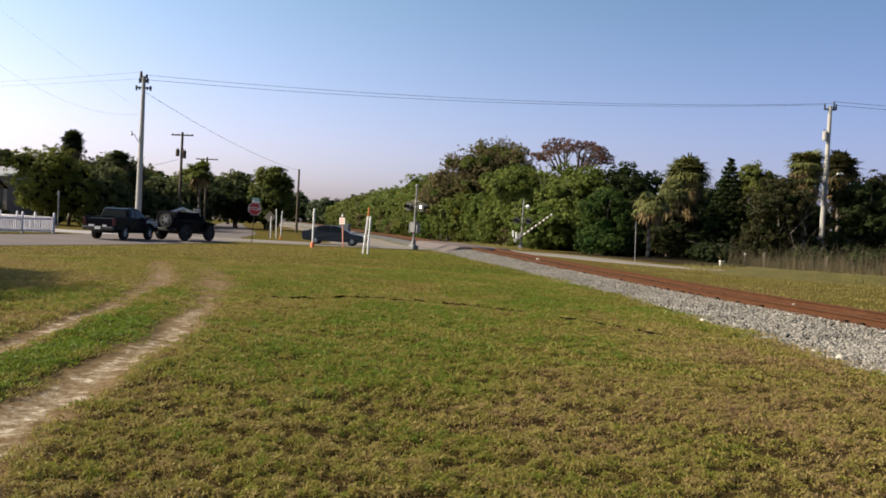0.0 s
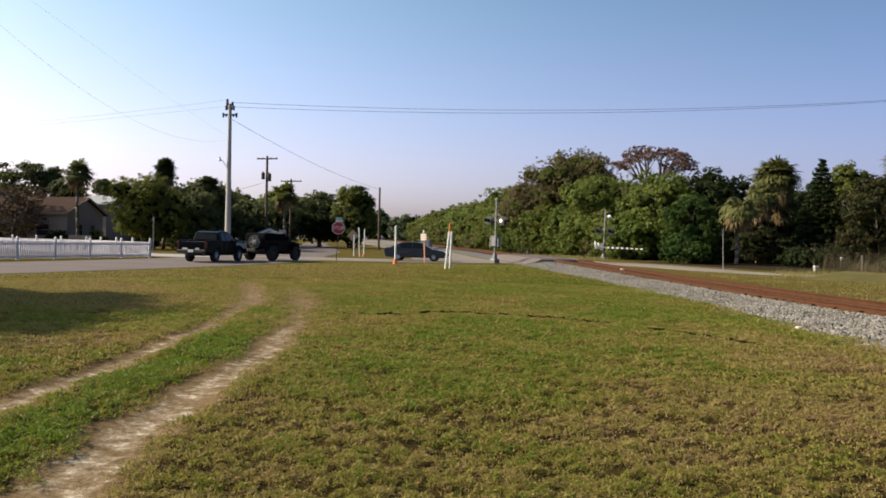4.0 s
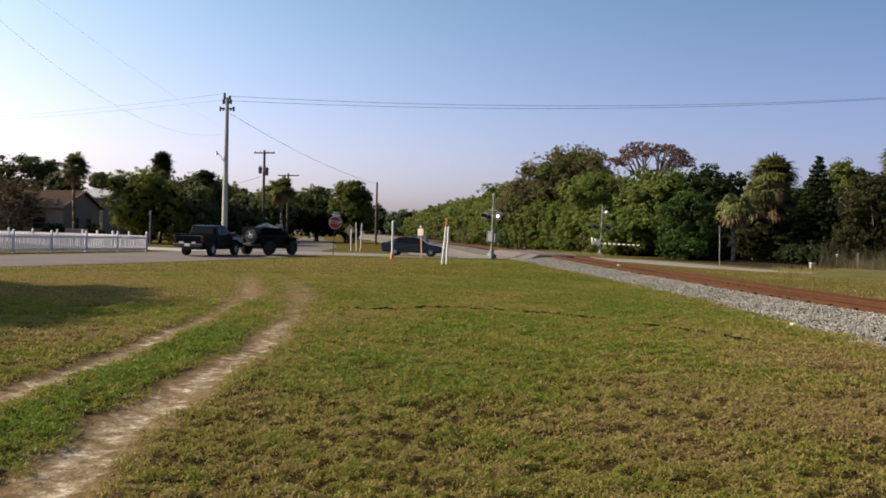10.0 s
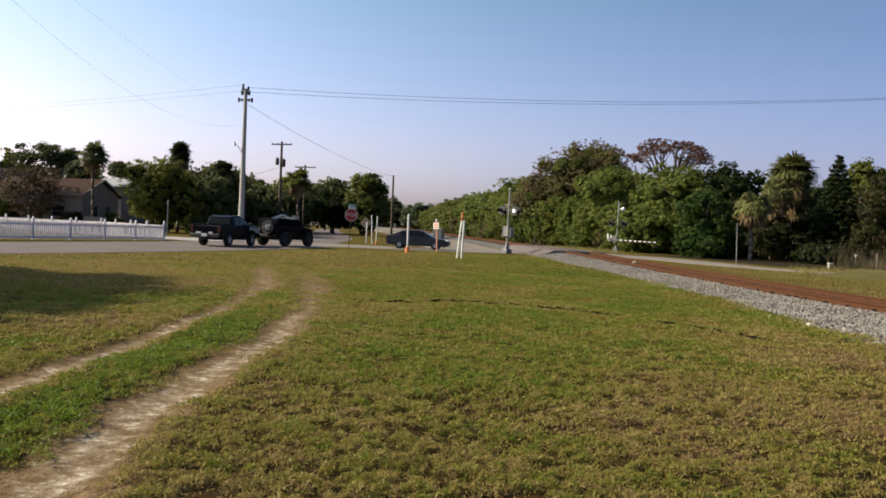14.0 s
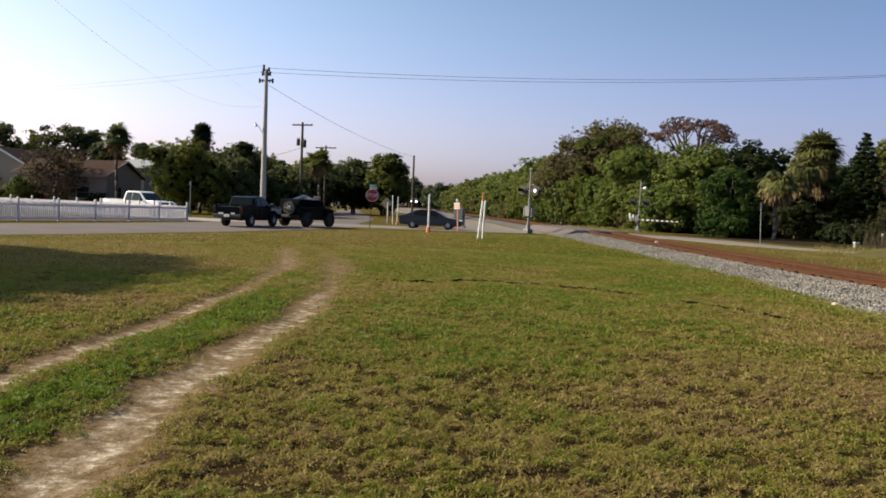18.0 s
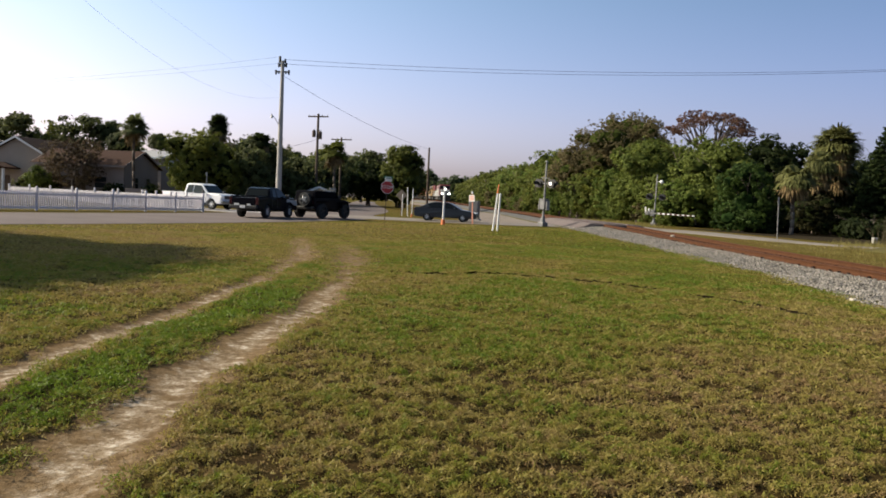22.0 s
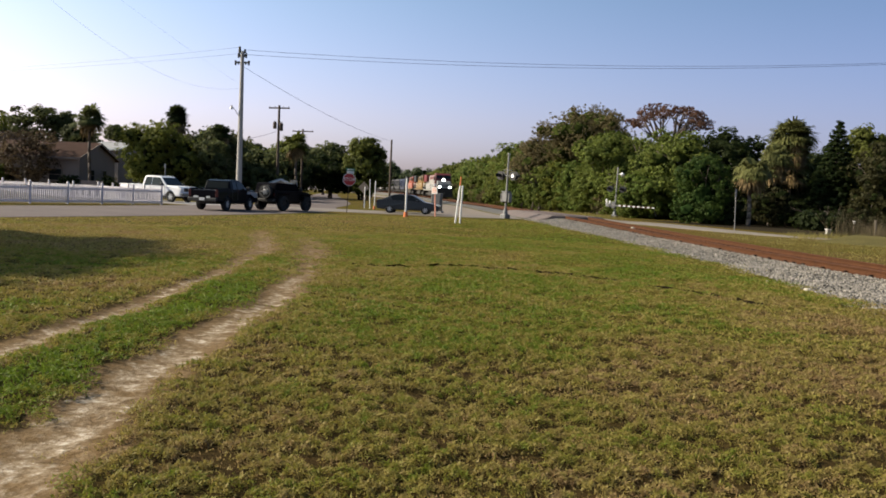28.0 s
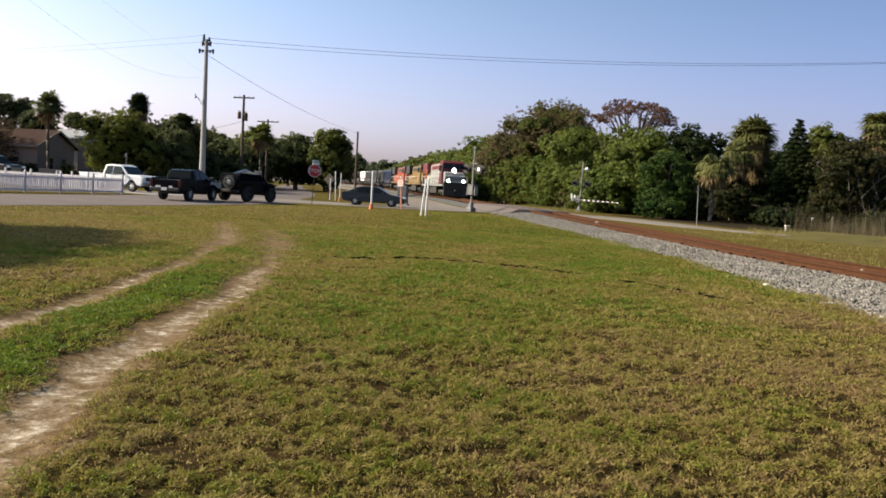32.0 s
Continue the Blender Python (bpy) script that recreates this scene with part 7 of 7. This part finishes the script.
# closing woods behind the viewer and far to the sides
for i in range(14):
    a = radians(70 + i * 17)
    tree(80 * math.sin(a) + 8, 80 * math.cos(a), 9 + 2 * math.sin(i * 2.3), 14, M["leaf_a"], "tree closing the open ground", 240 + i, 800, 0.7, low=0.5, group="trees closing the view")
for i, (y, h, w) in enumerate(((18.9, 16.3, 3.4), (17.2, 16.6, 7.4), (15.0, 17.4, 8.0), (12.6, 17.6, 8.0))):
    tree(-34.4 - 0.3 * (i % 2), y, h, w, M["leaf_a"], "tall roadside oak that shades the lawn", 260 + i, 4200, 0.42, low=3.0, core=1.1, flat=0.75, group="roadside oaks")

# shrubs added to darken the shaded ground behind the far road
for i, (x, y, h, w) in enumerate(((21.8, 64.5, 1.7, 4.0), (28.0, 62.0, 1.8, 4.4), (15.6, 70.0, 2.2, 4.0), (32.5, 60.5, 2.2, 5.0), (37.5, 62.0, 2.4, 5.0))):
    tree(x, y, h * 0.75, w, M["leaf_d"], "added low undergrowth coloured dark for the shade of the roadside trees", 340 + i, 800, 0.2, low=0.0, name="shrub", category="shrub", group="roadside undergrowth")

# ---- grass, stones, small things ----
def blades(rng, X, Y, Z, h, w, lean):
    """Bent three-cornered blades, one for each root."""
    n = len(X)
    a = rng.uniform(0, 2 * np.pi, n)
    b = rng.uniform(0, 2 * np.pi, n)
    l = lean * np.abs(rng.normal(0, 1, n)) * h
    P = np.stack([X, Y, Z], -1)
    side = np.stack([np.cos(a), np.sin(a), 0 * a], -1) * (w / 2)[:, None]
    tip = P + np.stack([np.cos(b) * l, np.sin(b) * l, h], -1)
    V = np.stack([P - side, P + side, tip], 1).reshape(-1, 3)
    return V, np.arange(3 * n).reshape(n, 3)


TRENCH = smooth_line([(-8.5, 14.3), (-7.3, 14.8), (-5.6, 15.2), (-3.4, 15.65), (-1.9, 16.35), (-0.6, 16.4), (0.55, 16.0), (1.9, 14.95), (3.05, 13.7), (3.6, 12.6)], 0.2)


def sow(name, seed, r0, r1, count, lump, gap, rise, size, material, label, flat=0.6, across=(-42, 34)):
    """Crumbly turf: short leaves gathered on low mounds, with bare soil in the hollows between them."""
    rng = np.random.default_rng(seed)
    r, az = np.sqrt(rng.uniform(r0 ** 2, r1 ** 2, count)), np.radians(rng.uniform(*across, count))
    X, Y = r * np.sin(az), r * np.cos(az)
    tone = lawn_tone(X, Y)
    a = 0.6 + 0.02 * np.sin(Y)
    U, W = X * np.cos(a) - Y * np.sin(a), X * np.sin(a) + Y * np.cos(a)
    H = 0.42 * field(U, W, lump, 5) + 0.3 * field(X, Y, lump * 0.55, 6) + 0.28 * field(W, U, lump * 2.9, 7) - 0.12 * (tone - 0.55)
    wear = rut_wear(X, Y) + 0.9 * (field(X, Y, 0.3, 8) - 0.5) * (rut_wear(X, Y) > 0.02)
    keep = (H > gap + rng.normal(0, 0.035, count)) & (rng.uniform(0, 1, count) > wear * 1.5)
    off = X - track_x(Y)
    keep &= off < np.interp(Y, TOE_Y, TOE_X) + 0.9 * (field(X, Y, 1.3, 9) - 0.45) + rng.normal(0, 0.14, count)
    keep &= X > np.interp(Y, [20, 26, 31, 40, 50], [-20, -18, -16.2, -13.8, -12.0]) + 0.3
    keep &= Y < np.interp(X, [-12, -7, -3, 3], [46.5, 49.5, 51.5, 54])
    keep &= np.abs(Y - np.interp(X, TRENCH[:, 0], TRENCH[:, 1], left=-9, right=-9)) > 0.11
    X, Y, H, tone, off = X[keep], Y[keep], H[keep], tone[keep], off[keep]
    n = len(X)
    mound = rise * np.clip((H - gap) / 0.22, 0, 1) ** 0.7 * (1.25 - 0.5 * tone)
    Z = height(X, Y) + np.clip(bed_z(off, Y), 0, 1) + mound * np.sqrt(rng.uniform(0.1, 1, n))
    s = rng.uniform(0.5, 1.35, n) * size
    V, F = blades(rng, X, Y, Z - 0.006, s * rng.uniform(0.35, 1.3, n) * (1 - flat * 0.5), s * 0.62, 0.4 + 1.6 * flat)
    ob = raw(name, V.tolist(), F.tolist(), material)
    at = ob.data.attributes.new("tone", "FLOAT", "POINT")
    at.data.foreach_set("value", np.repeat(tone + (0.62 if r1 < 20 else 0.35) * (field(X, Y, lump * 0.7, 11) - 0.5) - 0.12 * (mound / rise - 0.5), 3).astype(np.float32))
    tagged(ob, label, "grass", kind="stuff")


def grass_material(name, lush):
    m = bpy.data.materials.new(name)
    m.use_nodes = True
    n, l = m.node_tree.nodes, m.node_tree.links
    b, out = n["Principled BSDF"], n["Material Output"]
    b.inputs["Roughness"].default_value = 0.6
    b.inputs["Specular IOR Level"].default_value = 0.2
    at, geo = n.new("ShaderNodeAttribute"), n.new("ShaderNodeNewGeometry")
    at.attribute_name = "tone"
    ad = n.new("ShaderNodeMath")
    ad.operation = "MULTIPLY_ADD"
    l.new(geo.outputs["Random Per Island"], ad.inputs[0])
    sh = n.new("ShaderNodeMath")
    sh.inputs[1].default_value = 0.045
    l.new(at.outputs["Fac"], sh.inputs[0]), l.new(sh.outputs[0], ad.inputs[2])
    ad.inputs[1].default_value = 0.17
    cr = n.new("ShaderNodeValToRGB")
    els = cr.color_ramp.elements
    stops = ((0.25, (0.108, 0.158, 0.0145)), (0.46, (0.172, 0.17, 0.026)), (0.66, (0.226, 0.184, 0.045)), (0.84, (0.252, 0.196, 0.062)), (1.0, (0.235, 0.157, 0.068)))
    while len(els) < len(stops):
        els.new(0.5)
    for e, (p, c) in zip(els, stops):
        e.position, e.color = p - (0.0 if lush else 0.2), (*c, 1)
    l.new(ad.outputs[0], cr.inputs[0])
    l.new(cr.outputs[0], b.inputs["Base Color"])
    tr = n.new("ShaderNodeBsdfTranslucent")
    l.new(cr.outputs[0], tr.inputs["Color"])
    mx = n.new("ShaderNodeMixShader")
    mx.inputs[0].default_value = 0.4
    l.new(b.outputs[0], mx.inputs[1]), l.new(tr.outputs[0], mx.inputs[2]), l.new(mx.outputs[0], out.inputs["Surface"])
    return m


M["blade"] = grass_material("lawn_blade", True)
M["blade_dry"] = grass_material("dry_lawn_blade", False)
TURF = "short lumpy green and straw-coloured lawn grass"
sow("lawn_grass", 301, 3.2, 6.0, 270000, 0.08, 0.41, 0.06, 0.019, M["blade"], TURF)
sow("lawn_grass", 306, 6.0, 9.5, 280000, 0.095, 0.4, 0.06, 0.025, M["blade"], TURF)
sow("lawn_grass", 302, 9.5, 18.0, 340000, 0.15, 0.34, 0.05, 0.035, M["blade"], TURF)
sow("lawn_grass", 303, 18.0, 29.0, 190000, 0.34, 0.16, 0.03, 0.04, M["blade"], TURF, 0.8)
sow("lawn_grass", 305, 29.0, 54.0, 120000, 0.55, 0.12, 0.025, 0.06, M["blade"], TURF, 0.9)
sow("grass_tufts", 304, 3.2, 11.0, 26000, 0.3, 0.5, 0.05, 0.024, M["blade_dry"], "coarse straw-coloured tufts in the lawn", 0.1)


def weed(x, y, s, seed):
    rng = np.random.default_rng(seed)
    w = thing("weed", pose(x, y, float(height(np.array([x]), np.array([y]))[0])), "low dark green weed in the lawn", "weed", "weeds in the lawn")
    V, F = [], []
    for i in range(34):
        a, el, r = rng.uniform(0, 6.28), rng.uniform(0.1, 1.2), s * rng.uniform(0.5, 1.0)
        d = np.array([math.cos(a) * math.cos(el), math.sin(a) * math.cos(el), math.sin(el)])
        q = np.array([-math.sin(a), math.cos(a), 0]) * s * 0.14
        o = len(V)
        V += [(0, 0, 0), tuple(d * r * 0.6 + q), tuple(d * r), tuple(d * r * 0.6 - q)]
        F.append((o, o + 1, o + 2, o + 3))
    raw("leaves", V, F, M["leaf_e"], w)


for i, (x, y, s) in enumerate(((1.86, 10.1, 0.13), (2.02, 10.15, 0.08), (-2.6, 17.0, 0.12), (-4.35, 13.2, 0.12))):
    weed(x, y, s, 400 + i)

# a raised near-black strip that draws a thin dark line across the lawn
M["soil"] = mat("trench_dark", (0.009, 0.007, 0.004), 0.95, spec=0.02, var=0.4, scale=3, fine=20)
tl = TRENCH
rngt = np.random.default_rng(7)
V, F = [], []
for i in range(len(tl) - 1):
    if math.sin(i * 0.55) + 0.6 * math.sin(i * 1.7) < -0.9 or tl[i][0] < -3.5:
        continue
    a, b = tl[i], tl[i + 1]
    w0, w1 = rngt.uniform(0.02, 0.055, 2)
    za, zb = (float(height(np.array([q[0]]), np.array([q[1]]))[0]) + 0.02 for q in (a, b))
    o = len(V)
    ha_, hb_ = rngt.uniform(0.0, 0.05, 2)
    V += [(a[0], a[1] - w0, za - 0.03), (b[0], b[1] - w1, zb - 0.03), (b[0], b[1], zb + hb_), (a[0], a[1], za + ha_), (b[0], b[1] + w1, zb - 0.03), (a[0], a[1] + w0, za - 0.03)]
    F += [(o, o + 1, o + 2, o + 3), (o + 3, o + 2, o + 4, o + 5), (o, o + 3, o + 5), (o + 1, o + 4, o + 2)]
tagged(raw("trench_line", V, F, M["soil"]), "broken low near-black ridge across the lawn", kind="structure")


def stones(name, seed, n, y0, y1, offs, r0, r1, material, label):
    """Crushed stones strewn over the ballast shoulders."""
    rng = np.random.default_rng(seed)
    oct_v = np.array([(1, 0, 0), (-1, 0, 0), (0, 1, 0), (0, -1, 0), (0, 0, 1), (0, 0, -1)], float)
    oct_f = np.array([(0, 2, 4), (2, 1, 4), (1, 3, 4), (3, 0, 4), (2, 0, 5), (1, 2, 5), (3, 1, 5), (0, 3, 5)])
    u = rng.uniform(0, 1, n)
    Y = y0 + (y1 - y0) * u ** 1.6
    o = rng.uniform(offs[0], offs[1], n)
    if offs[1] < 0:
        ok = o > np.interp(Y, TOE_Y, TOE_X) - 0.05 - (0.5 if offs[0] < -5 else 0) + 0.5 * (field(track_x(Y), Y, 0.7, 21) - 0.5)
        Y, o = Y[ok], o[ok]
        n = len(Y)
    X = track_x(Y) + o
    Z = bed_z(o, Y) + 0.03 * np.interp(np.abs(o), [0.9, 1.3, 1.6], [0.5, 1, 0])
    Q = rng.normal(size=(n, 3, 3))
    Q, _ = np.linalg.qr(Q)
    s = rng.uniform(r0, r1, n)[:, None] * rng.uniform(0.6, 1.2, (n, 3))
    V = np.einsum("nij,kj->nki", Q, oct_v) * s[:, None, :] + np.stack([X, Y, Z], -1)[:, None, :]
    F = (oct_f[None] + 6 * np.arange(n)[:, None, None]).reshape(-1, 3)
    tagged(raw(name, V.reshape(-1, 3).tolist(), F.tolist(), material), label, "ballast", kind="stuff")


stones("ballast_stones", 501, 34000, 10, 56, (-4.8, -0.84), 0.022, 0.05, M["stones"], "loose grey crushed stone on the near shoulder")
stones("ballast_stones", 502, 2500, 7.5, 40, (-5.6, -4.2), 0.015, 0.04, M["stones"], "scattered stones at the foot of the ballast")
M["bedstone"] = mat("rusty_ballast_stone", (0.057, 0.0235, 0.0134), 0.95, 0, 0.5, 0.6, 30, 0, island=0.8)
stones("rusty_stones", 503, 2600, 12, 50, (-0.68, 0.68), 0.015, 0.035, M["bedstone"], "rust-stained stones between the ties")


def rock(x, y, s, seed, label="pale lump of rock at the foot of the ballast", z=0.0):
    rng = np.random.default_rng(seed)
    bm = bmesh.new()
    bmesh.ops.create_icosphere(bm, subdivisions=2, radius=1.0)
    for v in bm.verts:
        k = 1 + 0.4 * noise.noise(v.co * 1.7 + Vector((seed, 0, 0))) + 0.15 * noise.noise(v.co * 4.0 + Vector((0, seed, 0)))
        v.co = Vector((v.co.x * s * 1.2 * k, v.co.y * s * k, v.co.z * s * 0.75 * k + s * 0.45))
    ob = put("rock", bm, M["rockmat"])
    ob.matrix_basis = pose(x, y, z, 0, 0, rng.uniform(0, 360))
    tagged(ob, label, "rock", "rocks beside the railway")


M["rockmat"] = mat("pale_limestone", (0.36, 0.32, 0.26), 0.9, var=0.25, scale=6, fine=30, bump=0.01)
for i, (x, y, s) in enumerate(((5.1, 15.5, 0.065), (4.8, 17.0, 0.035), (5.2, 20.0, 0.035), (5.5, 11.75, 0.045), (5.6, 11.2, 0.06))):
    rock(x, y, s, 600 + i)
rock(5.2, 43.2, 0.1, 620, "pale lump of rock between the rails", 0.12)
rock(9.0, 20.5, 0.035, 621, "pale lump of rock between the rails", 0.06)


def tall_grass(name, seed, n, x0, x1, y0, y1, h0, h1, label, front=None, per=20, spread=0.18, material=None, lean=0.22):
    rng = np.random.default_rng(seed)
    k = n // per
    cx, cy = rng.uniform(x0, x1, k), rng.uniform(y0, y1, k)
    if front:
        ok = cy > front[0] + front[1] * (cx - x0)
        cx, cy = cx[ok], cy[ok]
        k = len(cx)
    i = rng.integers(0, k, n)
    X, Y = cx[i] + rng.normal(0, spread, n), cy[i] + rng.normal(0, spread, n)
    hk = rng.uniform(h0, h1, k)
    V, F = blades(rng, X, Y, 0 * X, hk[i] * rng.uniform(0.5, 1.1, n), rng.uniform(0.012, 0.03, n), lean)
    tagged(raw(name, V.tolist(), F.tolist(), material or M["drygrass"]), label, "tall grass", kind="stuff")


tall_grass("dry_reeds", 701, 19000, 17.2, 44, 30, 50, 0.35, 2.1, "tall dry straw-coloured grass in front of the thicket", (45.5, -2.4), 34, 0.32, None, 0.4)
tall_grass("dry_reeds", 702, 4200, 24, 40, 55, 68, 0.5, 1.5, "tall dry straw-coloured grass in front of the thicket")
tall_grass("verge_grass", 703, 60000, 9.6, 40, 14, 50, 0.03, 0.1, "rough olive grass on the far verge", per=5, spread=0.3, material=M["vergegrass"])
tall_grass("bank_grass", 705, 26000, 13.8, 42, 30, 48, 0.25, 0.5, "rough olive grass on the low bank", (45.0, -1.6), 12, 0.2, M["vergegrass"])
tall_grass("verge_grass", 704, 7000, 0.5, 8, 72, 92, 0.12, 0.4, "rough grass beside the railway", material=M["vergegrass"])

for x, y, s, foot in ((17.5, 50.5, 0.26, 0.12), (21.2, 56.5, 0.15, 0.75)):
    q = thing("utility_box", pose(x, y, 0, 0, 0, 20), "small white utility box on a short post at the thicket's edge", "utility box")
    bm = bmesh.new()
    box(bm, (0, 0, foot + s * 0.6), (s, s * 0.8, s * 1.2), 0.03)
    part("body", bm, M["concrete"], q)
    bm = bmesh.new()
    box(bm, (0, 0, foot / 2), (0.08, 0.08, foot), 0.01)
    part("post", bm, M["wood"], q)
    bm = bmesh.new()
    box(bm, (0, 0, foot + s * 1.24), (s * 1.1, s * 0.9, 0.05), 0.02)
    part("lid", bm, M["white"], q)
for i, (x, y, h) in enumerate(((22.2, 55.5, 1.1), (27.6, 58, 1.0))):
    q = thing("fence_post", pose(x, y, 0, 0, (-3, 2)[i], 0), "weathered wooden fence post at the thicket's edge", "post", "old fence posts")
    bm = bmesh.new()
    tube(bm, (0, 0, -0.05), (0, 0, h), 0.09, 0.075, 9)
    part("post", bm, M["palmbark"], q)


# ---- motion ----
S_LINE = np.concatenate([[0], np.cumsum(np.hypot(*np.diff(LINE, axis=0).T))])
S_STOP = float(np.interp(97, LINE[:, 1], S_LINE))


def on_track(s):
    """Pose on the rails at the arc length s, facing back towards the viewer."""
    def at(q):
        return Vector((float(np.interp(q, S_LINE, LINE[:, 0])), float(np.interp(q, S_LINE, LINE[:, 1])), 0))
    a, b = at(s - 6.5), at(s + 6.5)
    d = a - b
    c = (a + b) / 2
    return pose(c.x, c.y, float(top_at(c.y)) + 0.17, 0, 0, math.degrees(math.atan2(d.y, d.x)))


def motions():
    # the gate sinks level
    swing = ((0, 41), (0.3, 36.5), (0.6, 31), (0.9, 27), (1.2, 21), (1.5, 17), (1.8, 13), (2.1, 8), (2.4, 4), (2.7, 1), (3.0, 0), (4.0, 0), (32, 0))
    walk(ga, [(t, Matrix.Translation(GATE_AT) @ Matrix.Rotation(radians(-a * 0.94), 4, "Y")) for t, a in swing])
    # the sedan backs away from the crossing
    back = ((0, 0), (12.6, 0), (13.0, -0.06), (13.5, -0.35), (14.0, -0.75), (14.5, -1.0), (15.3, -1.2), (16.2, -1.28), (17.0, -1.3), (32, -1.3))
    walk(car, [(t, heading(CAR_AT[0] + q, CAR_AT[1] - 0.02 * q, 1, 0.02)) for t, q in back])
    # the white pickup rolls up the back street and stops
    roll = ((0, -90), (8, -52.5), (14.5, -21.0), (16.5, -11.2), (16.8, -9.8), (17.1, -8.35), (17.4, -6.95), (17.7, -5.65), (18.1, -4.15), (18.5, -2.75), (19.0, -1.5), (19.5, -0.7), (20.0, -0.32), (20.5, -0.2), (21.5, -0.1), (22.5, 0), (23, 0), (32, 0))
    ux, uy = WHITE_DIR
    walk(white_pickup, [(t, heading(WHITE_AT[0] + ux * q, WHITE_AT[1] + uy * q, ux, uy, 0.05 + lane_z(WHITE_AT[0] + ux * q))) for t, q in roll])
    # a dark car comes up behind it and slows
    late = ((0, -128.9), (20, -52.4), (24, -36.9), (26.5, -26.7), (27.5, -22.7), (28, -20.7), (28.5, -19.3), (29, -18.15), (29.5, -17.05), (30, -15.85), (30.5, -14.8), (31, -13.8), (31.5, -13.05), (32, -12.5))
    walk(late_car, [(t, heading(WHITE_AT[0] + ux * q, WHITE_AT[1] + uy * q, ux, uy, 0.05 + lane_z(WHITE_AT[0] + ux * q))) for t, q in late])
    # the train comes on at a steady pace
    for k in range(len(CONSIST)):
        ob, ln = CONSIST[k]
        ahead = sum(q[1] for q in CONSIST[:k]) + ln / 2
        walk(ob, [(t, on_track(S_STOP + ahead + 12.2 * (32 - t))) for t in range(0, 33)])


motions()
